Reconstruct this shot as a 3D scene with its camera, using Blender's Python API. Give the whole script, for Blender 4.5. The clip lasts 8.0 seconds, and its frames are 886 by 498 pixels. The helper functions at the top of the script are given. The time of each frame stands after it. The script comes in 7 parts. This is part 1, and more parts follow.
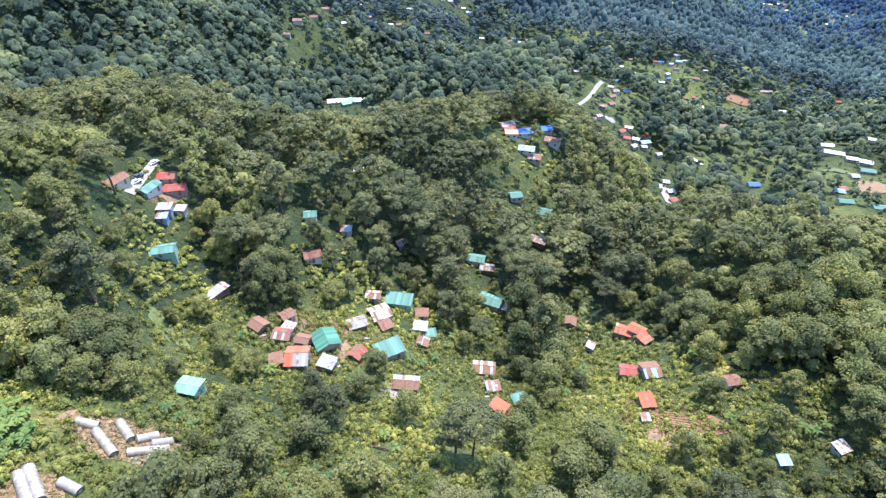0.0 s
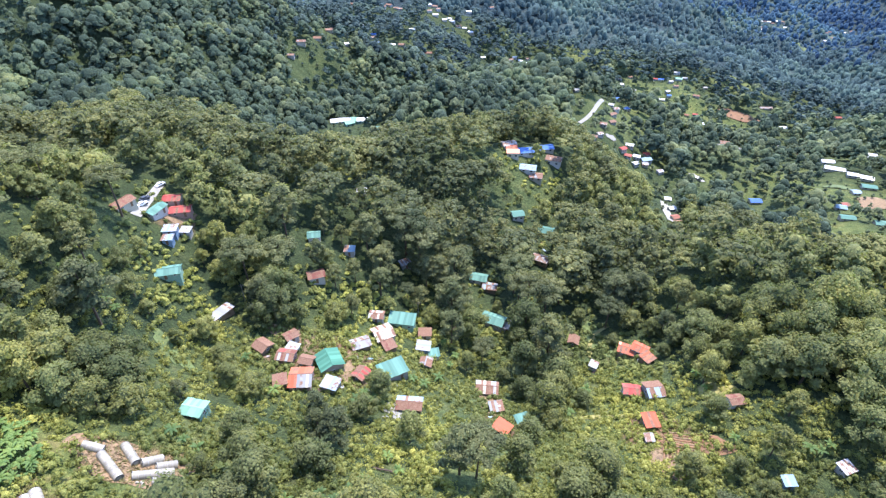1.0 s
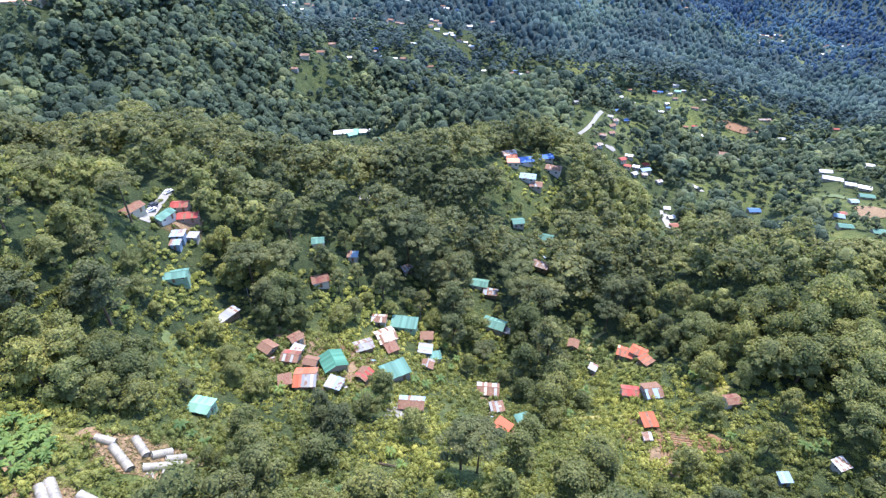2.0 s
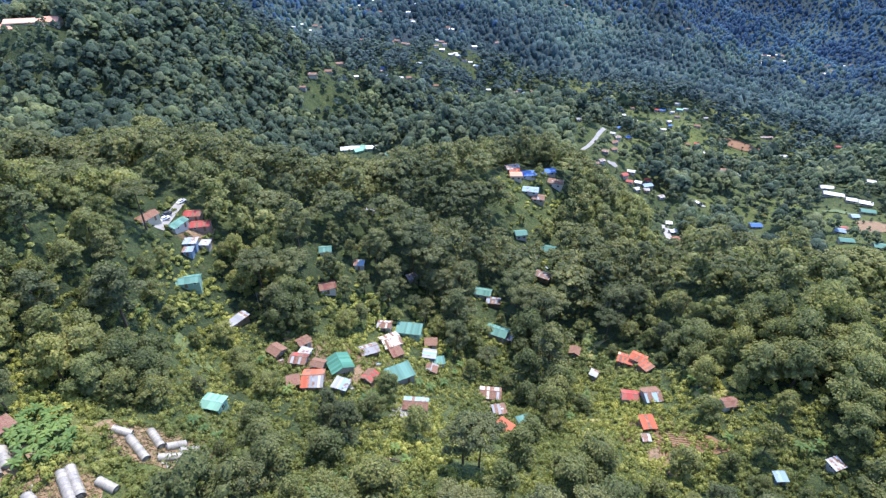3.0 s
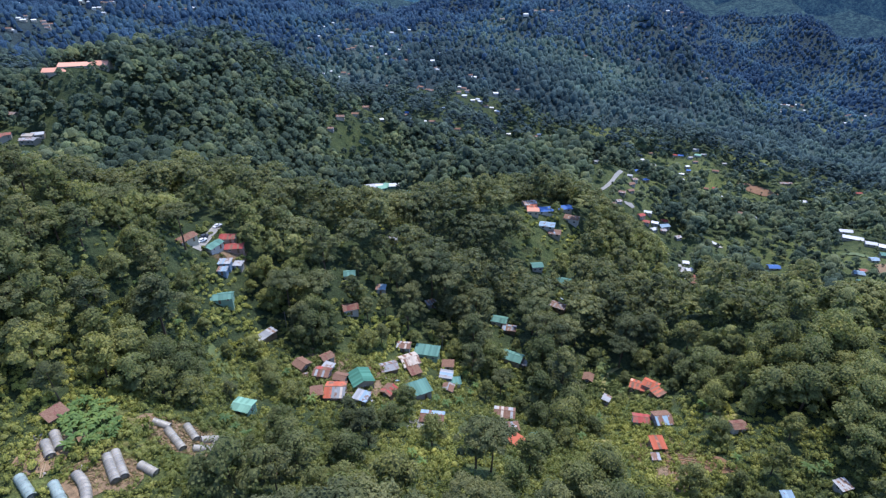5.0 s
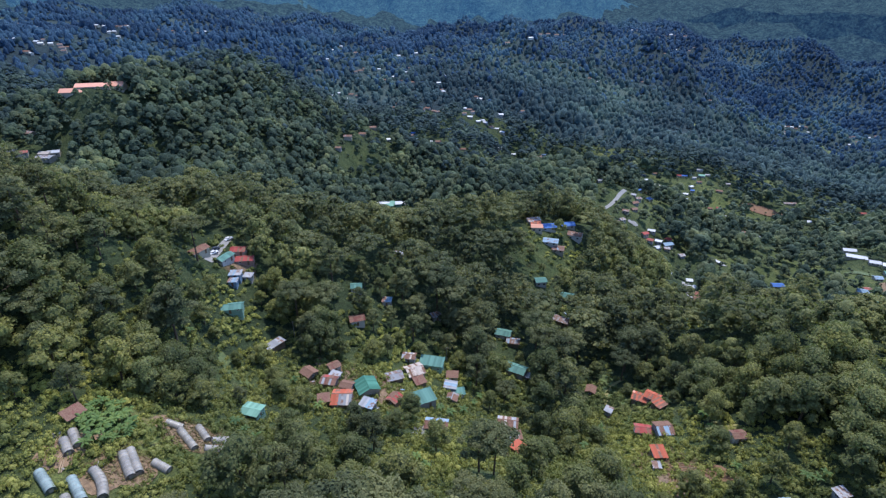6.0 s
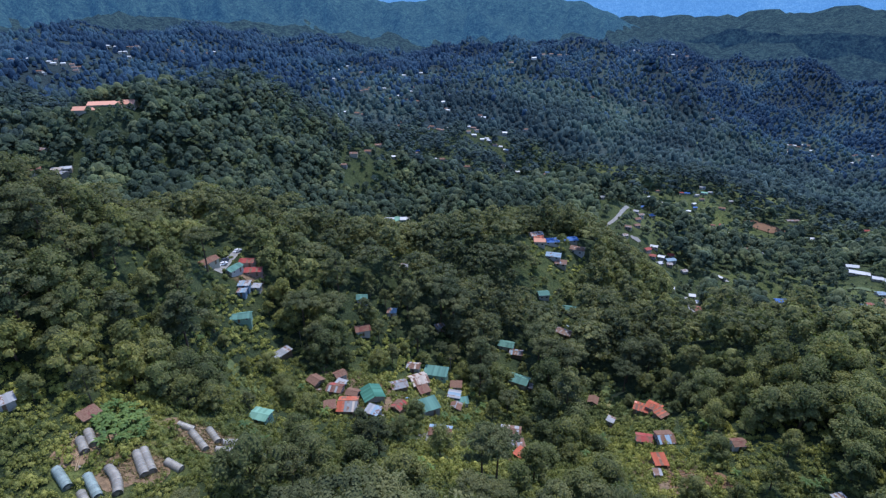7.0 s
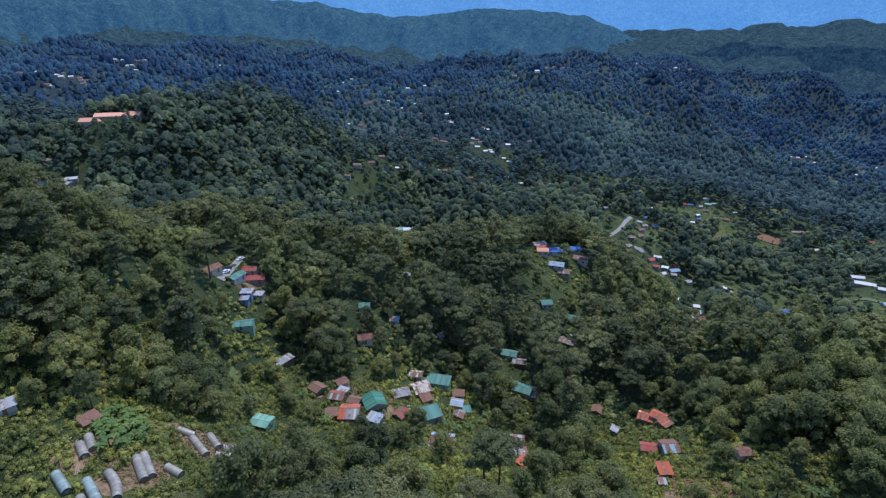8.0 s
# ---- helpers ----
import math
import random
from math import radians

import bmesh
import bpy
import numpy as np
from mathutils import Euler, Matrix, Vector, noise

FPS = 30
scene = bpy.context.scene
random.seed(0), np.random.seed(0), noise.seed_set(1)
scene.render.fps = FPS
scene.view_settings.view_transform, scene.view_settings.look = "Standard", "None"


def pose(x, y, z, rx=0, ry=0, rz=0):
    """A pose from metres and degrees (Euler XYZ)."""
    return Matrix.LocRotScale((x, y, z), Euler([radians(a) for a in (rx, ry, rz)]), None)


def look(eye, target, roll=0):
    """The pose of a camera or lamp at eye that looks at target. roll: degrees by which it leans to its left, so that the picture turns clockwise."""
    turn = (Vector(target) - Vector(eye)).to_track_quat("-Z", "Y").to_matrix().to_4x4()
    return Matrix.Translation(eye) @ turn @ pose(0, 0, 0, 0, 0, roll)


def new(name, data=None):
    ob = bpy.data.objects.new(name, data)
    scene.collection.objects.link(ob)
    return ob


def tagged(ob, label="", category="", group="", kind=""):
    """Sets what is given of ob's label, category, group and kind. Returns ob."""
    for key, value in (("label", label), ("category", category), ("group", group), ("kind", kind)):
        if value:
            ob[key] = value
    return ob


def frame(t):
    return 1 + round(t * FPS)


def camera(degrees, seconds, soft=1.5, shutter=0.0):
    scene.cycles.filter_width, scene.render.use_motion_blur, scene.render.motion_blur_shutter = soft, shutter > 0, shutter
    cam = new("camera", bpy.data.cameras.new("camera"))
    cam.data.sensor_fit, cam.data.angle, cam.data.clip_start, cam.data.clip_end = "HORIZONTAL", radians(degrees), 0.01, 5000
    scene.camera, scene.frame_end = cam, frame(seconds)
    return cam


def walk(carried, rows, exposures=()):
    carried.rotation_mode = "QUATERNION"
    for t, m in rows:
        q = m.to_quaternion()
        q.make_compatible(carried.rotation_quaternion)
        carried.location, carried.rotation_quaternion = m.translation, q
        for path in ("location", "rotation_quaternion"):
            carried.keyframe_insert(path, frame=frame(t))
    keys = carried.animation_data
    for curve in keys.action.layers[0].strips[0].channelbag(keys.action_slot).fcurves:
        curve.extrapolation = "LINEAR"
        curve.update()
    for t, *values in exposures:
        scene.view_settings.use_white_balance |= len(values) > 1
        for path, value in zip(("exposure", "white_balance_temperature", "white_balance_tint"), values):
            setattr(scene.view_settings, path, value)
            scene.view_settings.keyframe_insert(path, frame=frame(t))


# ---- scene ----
cam = camera(76.0, 8.0, soft=1.3)
METRES, EYE, TILT, LEAN, TURN = 45.0, 108.0, -39.0, -0.9, 0.0
ROWS = [
    (0.0, 0.0, 0.0, 0.0, 0.0, 0.0, -0.0),
    (0.5, 0.0018, -0.022, 0.0299, 0.41, 0.79, -0.03),
    (1.0, 0.0011, -0.0351, 0.0337, 0.28, 1.61, 0.26),
    (2.5, 0.0091, -0.2019, -0.0988, 0.63, 3.78, 0.43),
    (3.0, 0.0153, -0.2675, -0.1483, 0.96, 4.86, 0.23),
    (3.5, 0.0188, -0.3293, -0.1959, 1.42, 5.97, -0.06),
    (4.0, 0.0257, -0.3921, -0.2473, 1.96, 7.08, -0.4),
    (4.5, 0.0269, -0.4521, -0.2986, 2.42, 8.19, -0.79),
    (6.0, 0.0455, -0.6225, -0.445, 3.3, 11.38, -1.4),
    (6.5, 0.0499, -0.679, -0.4927, 3.48, 12.32, -1.49),
    (7.0, 0.053, -0.7252, -0.5304, 3.68, 13.2, -1.6),
    (7.5, 0.0602, -0.7335, -0.5482, 3.91, 14.26, -1.72),
    (8.0, 0.0643, -0.711, -0.5745, 4.03, 14.46, -1.72),
]
STOPS = [(0.0, 1.58, 6300, 16), (2.5, 1.36, 6250, 16), (4.5, 0.7, 6050, 15), (6.5, 0.24, 5850, 15), (8.0, 0.02, 5750, 14)]      # the camera stops down and cools as it tilts up
walk(cam, [(t, pose(0, 0, EYE, TILT, LEAN, TURN) @ pose(METRES * x, METRES * y, METRES * z, 90 + pitch, roll, yaw)) for t, x, y, z, yaw, pitch, roll in ROWS], STOPS)


# ---- light ----
SUN_UP, SUN_SIDE = radians(66), radians(24)      # height of the sun, and how far right of straight ahead it stands
world = bpy.data.worlds.new("sky")
world.use_nodes = True
scene.world = world
wn = world.node_tree.nodes
sky_tex = wn.new("ShaderNodeTexSky")
sky_tex.sky_type, sky_tex.sun_disc = "NISHITA", False
sky_tex.sun_elevation, sky_tex.sun_rotation = SUN_UP, SUN_SIDE
sky_tex.altitude, sky_tex.air_density, sky_tex.dust_density, sky_tex.ozone_density = 1400, 1.0, 0.6, 1.5
world.node_tree.links.new(sky_tex.outputs[0], wn["Background"].inputs[0])
wn["Background"].inputs[1].default_value = 0.28
sun_to = Vector((math.sin(SUN_SIDE) * math.cos(SUN_UP), math.cos(SUN_SIDE) * math.cos(SUN_UP), math.sin(SUN_UP)))
sun = new("sun", bpy.data.lights.new("sun", "SUN"))
sun.data.energy, sun.data.angle, sun.data.color = 3.75, radians(0.53), (1.0, 0.95, 0.87)
sun.matrix_world = look(sun_to * 900, (0, 0, 0))

# ---- materials ----
def mat_new(name):
    m = bpy.data.materials.new(name)
    m.use_nodes = True
    nt = m.node_tree
    return m, nt, nt.nodes["Principled BSDF"], nt.nodes["Material Output"]


def add(nt, kind, **values):
    n = nt.nodes.new(kind)
    for key, v in values.items():
        n.inputs[key].default_value = v
    return n


def noise_of(nt, scale, detail=4.0, rough=0.6, coords="Position"):
    if coords == "Position":
        src = nt.nodes.new("ShaderNodeNewGeometry").outputs["Position"]
    else:
        src = nt.nodes.new("ShaderNodeTexCoord").outputs["Object"]
    n = add(nt, "ShaderNodeTexNoise", Scale=scale, Detail=detail, Roughness=rough)
    nt.links.new(src, n.inputs["Vector"])
    return n.outputs["Fac"]


def ramp(nt, fac, stops):
    r = nt.nodes.new("ShaderNodeValToRGB")
    els = r.color_ramp.elements
    while len(els) < len(stops):
        els.new(0.5)
    for e, (at, c) in zip(els, stops):
        e.position, e.color = at, (*c, 1)
    nt.links.new(fac, r.inputs[0])
    return r.outputs[0]


def mixed(nt, a, b, fac, how="MIX"):
    m = nt.nodes.new("ShaderNodeMix")
    m.data_type, m.blend_type = "RGBA", how
    for sock, v in ((m.inputs[0], fac), (m.inputs[6], a), (m.inputs[7], b)):
        if hasattr(v, "is_linked"):
            nt.links.new(v, sock)
        elif isinstance(v, tuple):
            sock.default_value = (*v, 1)
        else:
            sock.default_value = v
    return m.outputs[2]


def math_of(nt, op, a, b):
    m = nt.nodes.new("ShaderNodeMath")
    m.operation = op
    for sock, v in ((m.inputs[0], a), (m.inputs[1], b)):
        if hasattr(v, "is_linked"):
            nt.links.new(v, sock)
        else:
            sock.default_value = v
    return m.outputs[0]


def bump(nt, bsdf, fac, strength, distance):
    b = add(nt, "ShaderNodeBump", Strength=strength, Distance=distance)
    nt.links.new(fac, b.inputs["Height"])
    nt.links.new(b.outputs[0], bsdf.inputs["Normal"])


def leaf_mat(name, dark, light, patch=0.09, through_light=0.3, sheen=0.35):
    """Foliage: each leaf spray has its own tone, each tree its own hue."""
    m, nt, bsdf, out = mat_new(name)
    col = ramp(nt, noise_of(nt, patch, 2.0), [(0.32, dark), (0.68, light)])
    col = mixed(nt, col, ramp(nt, noise_of(nt, 0.022, 2.0), [(0.36, (0.62, 0.68, 0.72)), (0.62, (1.25, 1.22, 1.1))]), 1.0, "MULTIPLY")
    geo = nt.nodes.new("ShaderNodeNewGeometry")
    grain = noise_of(nt, 4.5, 3.0, 0.8)
    col = mixed(nt, col, ramp(nt, grain, [(0.36, (0.72, 0.73, 0.74)), (0.5, (0.97, 0.97, 0.97)), (0.66, (1.26, 1.26, 1.22))]), 1.0, "MULTIPLY")
    bump(nt, bsdf, grain, 0.6, 0.2)
    tone = ramp(nt, geo.outputs["Random Per Island"], [(0.0, (0.84, 0.85, 0.86)), (0.6, (1.0, 1.0, 1.0)), (1.0, (1.16, 1.16, 1.12))])
    col = mixed(nt, col, tone, 1.0, "MULTIPLY")
    own = nt.nodes.new("ShaderNodeObjectInfo")
    hue = ramp(nt, own.outputs["Random"], [(0.0, (0.88, 0.94, 0.96)), (0.5, (1.0, 1.0, 1.0)), (1.0, (1.13, 1.08, 0.92))])
    col = mixed(nt, col, hue, 1.0, "MULTIPLY")
    nt.links.new(col, bsdf.inputs["Base Color"])
    bsdf.inputs["Roughness"].default_value = 0.6
    bsdf.inputs["Specular IOR Level"].default_value = sheen
    tr = nt.nodes.new("ShaderNodeBsdfTranslucent")
    nt.links.new(mixed(nt, col, (0.93, 1.05, 0.56), 1.0, "MULTIPLY"), tr.inputs[0])
    mx = nt.nodes.new("ShaderNodeMixShader")
    mx.inputs[0].default_value = through_light
    nt.links.new(bsdf.outputs[0], mx.inputs[1])
    nt.links.new(tr.outputs[0], mx.inputs[2])
    nt.links.new(mx.outputs[0], out.inputs[0])
    return m


def plain_mat(name, base, rough=0.7, vary=0.25, scale=2.0, dirt=(0.16, 0.12, 0.08), dirty=0.3, metal=0.0, coords="Object"):
    m, nt, bsdf, out = mat_new(name)
    n1, n2 = noise_of(nt, scale, 5.0, 0.65, coords), noise_of(nt, scale * 7, 4.0, 0.6, coords)
    lo = tuple(c * (1 - vary) for c in base)
    col = ramp(nt, n1, [(0.3, lo), (0.65, base)])
    col = mixed(nt, col, dirt, math_of(nt, "MULTIPLY", ramp(nt, n2, [(0.5, (0, 0, 0)), (0.75, (1, 1, 1))]), dirty))
    own = nt.nodes.new("ShaderNodeObjectInfo")
    col = mixed(nt, col, ramp(nt, own.outputs["Random"], [(0.0, (0.78, 0.78, 0.78)), (1.0, (1.12, 1.1, 1.08))]), 1.0, "MULTIPLY")
    nt.links.new(col, bsdf.inputs["Base Color"])
    bsdf.inputs["Roughness"].default_value, bsdf.inputs["Metallic"].default_value = rough, metal
    bump(nt, bsdf, n2, 0.25, 0.03)
    return m


def roof_mat(name, base, rust, rough=0.8, metal=0.0):
    """Painted or bare sheet metal; rust runs in streaks and patches, and each sheet has aged on its own."""
    m, nt, bsdf, out = mat_new(name)
    own = nt.nodes.new("ShaderNodeObjectInfo")
    n1 = noise_of(nt, 0.55, 6.0, 0.7)
    n2 = noise_of(nt, 3.5, 4.0, 0.65)
    worn = math_of(nt, "ADD", math_of(nt, "MULTIPLY", own.outputs["Random"], 0.45), math_of(nt, "MULTIPLY", n1, 0.9))
    worn = math_of(nt, "ADD", worn, math_of(nt, "MULTIPLY", n2, 0.35))
    rusty = ramp(nt, worn, [(max(0.02, 1.12 - rust), (0, 0, 0)), (min(1.0, 1.3 - rust), (1, 1, 1))])
    fade = ramp(nt, own.outputs["Random"], [(0.0, tuple(c * 0.8 for c in base)), (1.0, tuple(min(0.9, c * 1.2 + 0.015) for c in base))])
    col = mixed(nt, fade, ramp(nt, n2, [(0.35, (0.125, 0.06, 0.04)), (0.65, (0.24, 0.145, 0.10))]), rusty)
    nt.links.new(col, bsdf.inputs["Base Color"])
    bsdf.inputs["Roughness"].default_value, bsdf.inputs["Metallic"].default_value = rough, metal
    bsdf.inputs["Specular IOR Level"].default_value = 0.2
    bump(nt, bsdf, n2, 0.2, 0.02)
    return m


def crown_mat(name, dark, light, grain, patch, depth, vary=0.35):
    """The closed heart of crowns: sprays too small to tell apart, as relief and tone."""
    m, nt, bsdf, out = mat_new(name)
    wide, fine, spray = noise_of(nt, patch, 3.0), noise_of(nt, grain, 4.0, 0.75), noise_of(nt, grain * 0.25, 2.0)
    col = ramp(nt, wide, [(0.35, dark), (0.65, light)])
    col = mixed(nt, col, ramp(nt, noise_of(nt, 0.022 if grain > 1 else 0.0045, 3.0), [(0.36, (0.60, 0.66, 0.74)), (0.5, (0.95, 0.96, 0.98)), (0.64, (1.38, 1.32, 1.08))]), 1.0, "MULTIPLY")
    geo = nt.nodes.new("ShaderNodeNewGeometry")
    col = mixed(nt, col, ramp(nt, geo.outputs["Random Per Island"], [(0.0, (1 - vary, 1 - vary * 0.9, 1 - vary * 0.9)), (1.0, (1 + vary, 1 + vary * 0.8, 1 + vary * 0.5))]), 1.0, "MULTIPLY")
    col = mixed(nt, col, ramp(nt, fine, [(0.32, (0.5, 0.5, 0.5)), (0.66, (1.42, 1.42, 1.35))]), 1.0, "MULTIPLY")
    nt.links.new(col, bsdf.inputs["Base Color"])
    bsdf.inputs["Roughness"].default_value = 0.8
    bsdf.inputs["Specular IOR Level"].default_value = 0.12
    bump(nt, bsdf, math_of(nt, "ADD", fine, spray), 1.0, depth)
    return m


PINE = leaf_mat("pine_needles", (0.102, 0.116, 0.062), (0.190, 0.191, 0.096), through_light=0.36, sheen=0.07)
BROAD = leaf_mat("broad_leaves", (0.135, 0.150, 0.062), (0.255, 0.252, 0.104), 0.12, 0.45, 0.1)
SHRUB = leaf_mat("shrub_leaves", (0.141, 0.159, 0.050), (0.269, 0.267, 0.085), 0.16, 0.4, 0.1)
BANANA = leaf_mat("banana_leaves", (0.068, 0.125, 0.036), (0.131, 0.190, 0.052), 0.3, 0.3, 0.3)
# Hearts inside the crowns repeat the leaf hues in darker base colours.
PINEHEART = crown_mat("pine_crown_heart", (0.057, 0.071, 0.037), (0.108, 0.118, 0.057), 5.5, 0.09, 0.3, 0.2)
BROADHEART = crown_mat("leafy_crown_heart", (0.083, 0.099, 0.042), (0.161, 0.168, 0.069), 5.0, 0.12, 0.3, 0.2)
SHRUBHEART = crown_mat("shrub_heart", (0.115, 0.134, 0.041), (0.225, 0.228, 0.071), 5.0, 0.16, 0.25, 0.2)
# From the valley outward, blue is mixed into the base colours for distance haze.
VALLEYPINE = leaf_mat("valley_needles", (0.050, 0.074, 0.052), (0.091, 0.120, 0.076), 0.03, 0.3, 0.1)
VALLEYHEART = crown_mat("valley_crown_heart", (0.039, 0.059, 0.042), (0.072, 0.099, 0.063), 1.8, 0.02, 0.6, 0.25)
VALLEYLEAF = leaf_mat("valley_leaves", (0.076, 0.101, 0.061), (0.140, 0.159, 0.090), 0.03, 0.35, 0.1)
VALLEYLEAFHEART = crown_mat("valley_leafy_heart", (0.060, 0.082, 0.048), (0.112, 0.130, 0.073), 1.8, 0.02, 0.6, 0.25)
HAZEPINE = leaf_mat("haze_blue_needles", (0.039, 0.065, 0.064), (0.074, 0.107, 0.095), 0.03, 0.25, 0.1)
HAZEHEART = crown_mat("haze_blue_heart", (0.030, 0.052, 0.054), (0.058, 0.085, 0.078), 1.4, 0.02, 0.8, 0.2)
MIDFAR = crown_mat("haze_blue_hill_crowns", (0.032, 0.059, 0.069), (0.061, 0.099, 0.102), 0.5, 0.008, 1.6, 0.24)
FARPINE = crown_mat("haze_blue_far_crowns", (0.020, 0.050, 0.096), (0.039, 0.084, 0.142), 0.4, 0.006, 2.0, 0.2)
FARFLOOR = crown_mat("haze_blue_far_floor", (0.026, 0.044, 0.050), (0.048, 0.072, 0.074), 0.3, 0.006, 2.5, 0.1)
BARK = plain_mat("bark", (0.11, 0.075, 0.05), 0.9, 0.5, 1.5, (0.05, 0.04, 0.03), 0.5)

ROOFS = {
    "orange": roof_mat("orange_roof", (0.42, 0.105, 0.055), 0.22),
    "red": roof_mat("red_roof", (0.34, 0.065, 0.055), 0.3),
    "dullred": roof_mat("dull_red_roof", (0.17, 0.06, 0.048), 0.5),
    "green": roof_mat("green_roof", (0.05, 0.16, 0.11), 0.12),
    "teal": roof_mat("teal_roof", (0.085, 0.185, 0.15), 0.03),
    "palegreen": roof_mat("pale_green_roof", (0.15, 0.29, 0.21), 0.05),
    "blue": roof_mat("blue_roof", (0.06, 0.14, 0.36), 0.08),
    "paleblue": roof_mat("pale_blue_roof", (0.22, 0.31, 0.38), 0.2),
    "grey": roof_mat("weathered_grey_roof", (0.24, 0.245, 0.25), 0.22, 0.75, 0.1),
    "white": roof_mat("white_zinc_roof", (0.31, 0.315, 0.32), 0.18, 0.7, 0.05),
    "bright": roof_mat("bright_zinc_roof", (0.50, 0.51, 0.52), 0.06, 0.6, 0.05),
    "tan": roof_mat("tan_rusted_roof", (0.48, 0.41, 0.34), 0.25),
    "rust": roof_mat("rusted_roof", (0.20, 0.125, 0.095), 0.7, 0.85, 0.0),
    "salmon": roof_mat("salmon_roof", (0.56, 0.27, 0.18), 0.08),
}
WALLS = {
    "cream": plain_mat("cream_wall_paint", (0.36, 0.33, 0.27)),
    "white": plain_mat("white_wall_paint", (0.42, 0.41, 0.39)),
    "grey": plain_mat("bare_block_wall", (0.30, 0.29, 0.27)),
    "wood": plain_mat("weathered_board_wall", (0.2, 0.14, 0.09)),
    "green": plain_mat("green_wall_paint", (0.25, 0.42, 0.33)),
    "blue": plain_mat("blue_wall_paint", (0.2, 0.3, 0.42)),
    "pink": plain_mat("pink_wall_paint", (0.4, 0.25, 0.21)),
}
GLASS = plain_mat("window_glass", (0.03, 0.04, 0.05), 0.12, 0.2, 1.0, (0.1, 0.1, 0.1), 0.1)
TRIM = plain_mat("painted_trim", (0.6, 0.58, 0.54), 0.6)
DOORWOOD = plain_mat("door_wood", (0.16, 0.09, 0.05), 0.6)
BOARDWOOD = plain_mat("pale_board_wood", (0.42, 0.30, 0.18), 0.85, 0.35, 1.2)
CONCRETE = plain_mat("concrete", (0.22, 0.215, 0.20), 0.85, 0.3, 0.6, (0.15, 0.14, 0.12), 0.5, 0.0, "Position")
ROADWAY = plain_mat("pale_road_concrete", (0.31, 0.30, 0.28), 0.85, 0.3, 0.4, (0.2, 0.18, 0.15), 0.4, 0.0, "Position")
SOIL = plain_mat("bare_earth", (0.235, 0.15, 0.085), 0.95, 0.7, 0.9, (0.42, 0.33, 0.19), 0.6, 0.0, "Position")
REDSOIL = plain_mat("red_earth", (0.25, 0.13, 0.07), 0.95, 0.4, 0.2, (0.12, 0.13, 0.04), 0.5, 0.0, "Position")
LAWN = plain_mat("grass_field", (0.105, 0.15, 0.045), 0.9, 0.45, 0.3, (0.17, 0.15, 0.06), 0.6, 0.0, "Position")
STRAW = plain_mat("dry_grass", (0.26, 0.23, 0.08), 0.95, 0.4, 0.3, (0.12, 0.14, 0.04), 0.6, 0.0, "Position")
PLASTIC = plain_mat("greenhouse_film", (0.30, 0.275, 0.225), 0.5, 0.35, 0.8, (0.30, 0.24, 0.16), 0.6)
DUSTYFILM = plain_mat("dusty_greenhouse_film", (0.33, 0.30, 0.25), 0.4, 0.35, 0.9, (0.25, 0.2, 0.13), 0.5)
BLUEFILM = plain_mat("bluish_greenhouse_film", (0.27, 0.34, 0.31), 0.35, 0.3, 0.8, (0.25, 0.24, 0.2), 0.4)
STEEL = plain_mat("galvanised_pipe", (0.45, 0.45, 0.44), 0.4, 0.2, 3.0, (0.2, 0.12, 0.07), 0.3, 0.6)
CARWHITE = plain_mat("car_paint_white", (0.7, 0.7, 0.71), 0.25, 0.05, 1.0, (0.3, 0.28, 0.25), 0.1)
CARDARK = plain_mat("car_paint_dark", (0.06, 0.07, 0.09), 0.25, 0.1, 1.0, (0.2, 0.18, 0.15), 0.1)
RUBBER = plain_mat("rubber", (0.02, 0.02, 0.02), 0.8)


def ground_mat():
    m, nt, bsdf, out = mat_new("hillside_ground")
    big, mid, fine = noise_of(nt, 0.012, 5.0), noise_of(nt, 0.11, 5.0, 0.7), noise_of(nt, 1.1, 6.0, 0.8)
    floor = ramp(nt, mid, [(0.3, (0.026, 0.040, 0.020)), (0.52, (0.042, 0.060, 0.028)), (0.7, (0.062, 0.078, 0.036))])
    grass = ramp(nt, mid, [(0.3, (0.056, 0.080, 0.030)), (0.5, (0.105, 0.130, 0.048)), (0.7, (0.17, 0.17, 0.068))])
    clear = nt.nodes.new("ShaderNodeAttribute")
    clear.attribute_name = "open_land"
    green = mixed(nt, floor, grass, clear.outputs["Fac"])
    green = mixed(nt, green, ramp(nt, big, [(0.35, (0.75, 0.8, 0.85)), (0.65, (1.25, 1.2, 1.0))]), 1.0, "MULTIPLY")
    green = mixed(nt, green, ramp(nt, fine, [(0.3, (0.35, 0.36, 0.36)), (0.5, (0.9, 0.9, 0.9)), (0.7, (1.8, 1.75, 1.5))]), 1.0, "MULTIPLY")
    earth = ramp(nt, fine, [(0.3, (0.09, 0.055, 0.035)), (0.7, (0.20, 0.125, 0.075))])
    bare = nt.nodes.new("ShaderNodeAttribute")
    bare.attribute_name = "bare"
    spots = ramp(nt, math_of(nt, "ADD", math_of(nt, "MULTIPLY", bare.outputs["Fac"], 0.75), math_of(nt, "MULTIPLY", mid, 0.6)), [(0.58, (0, 0, 0)), (0.74, (1, 1, 1))])
    nt.links.new(mixed(nt, green, earth, spots), bsdf.inputs["Base Color"])
    bsdf.inputs["Roughness"].default_value = 0.95
    bsdf.inputs["Specular IOR Level"].default_value = 0.15
    bump(nt, bsdf, math_of(nt, "ADD", mid, math_of(nt, "MULTIPLY", fine, 0.25)), 1.0, 3.0)
    return m


GROUND = ground_mat()


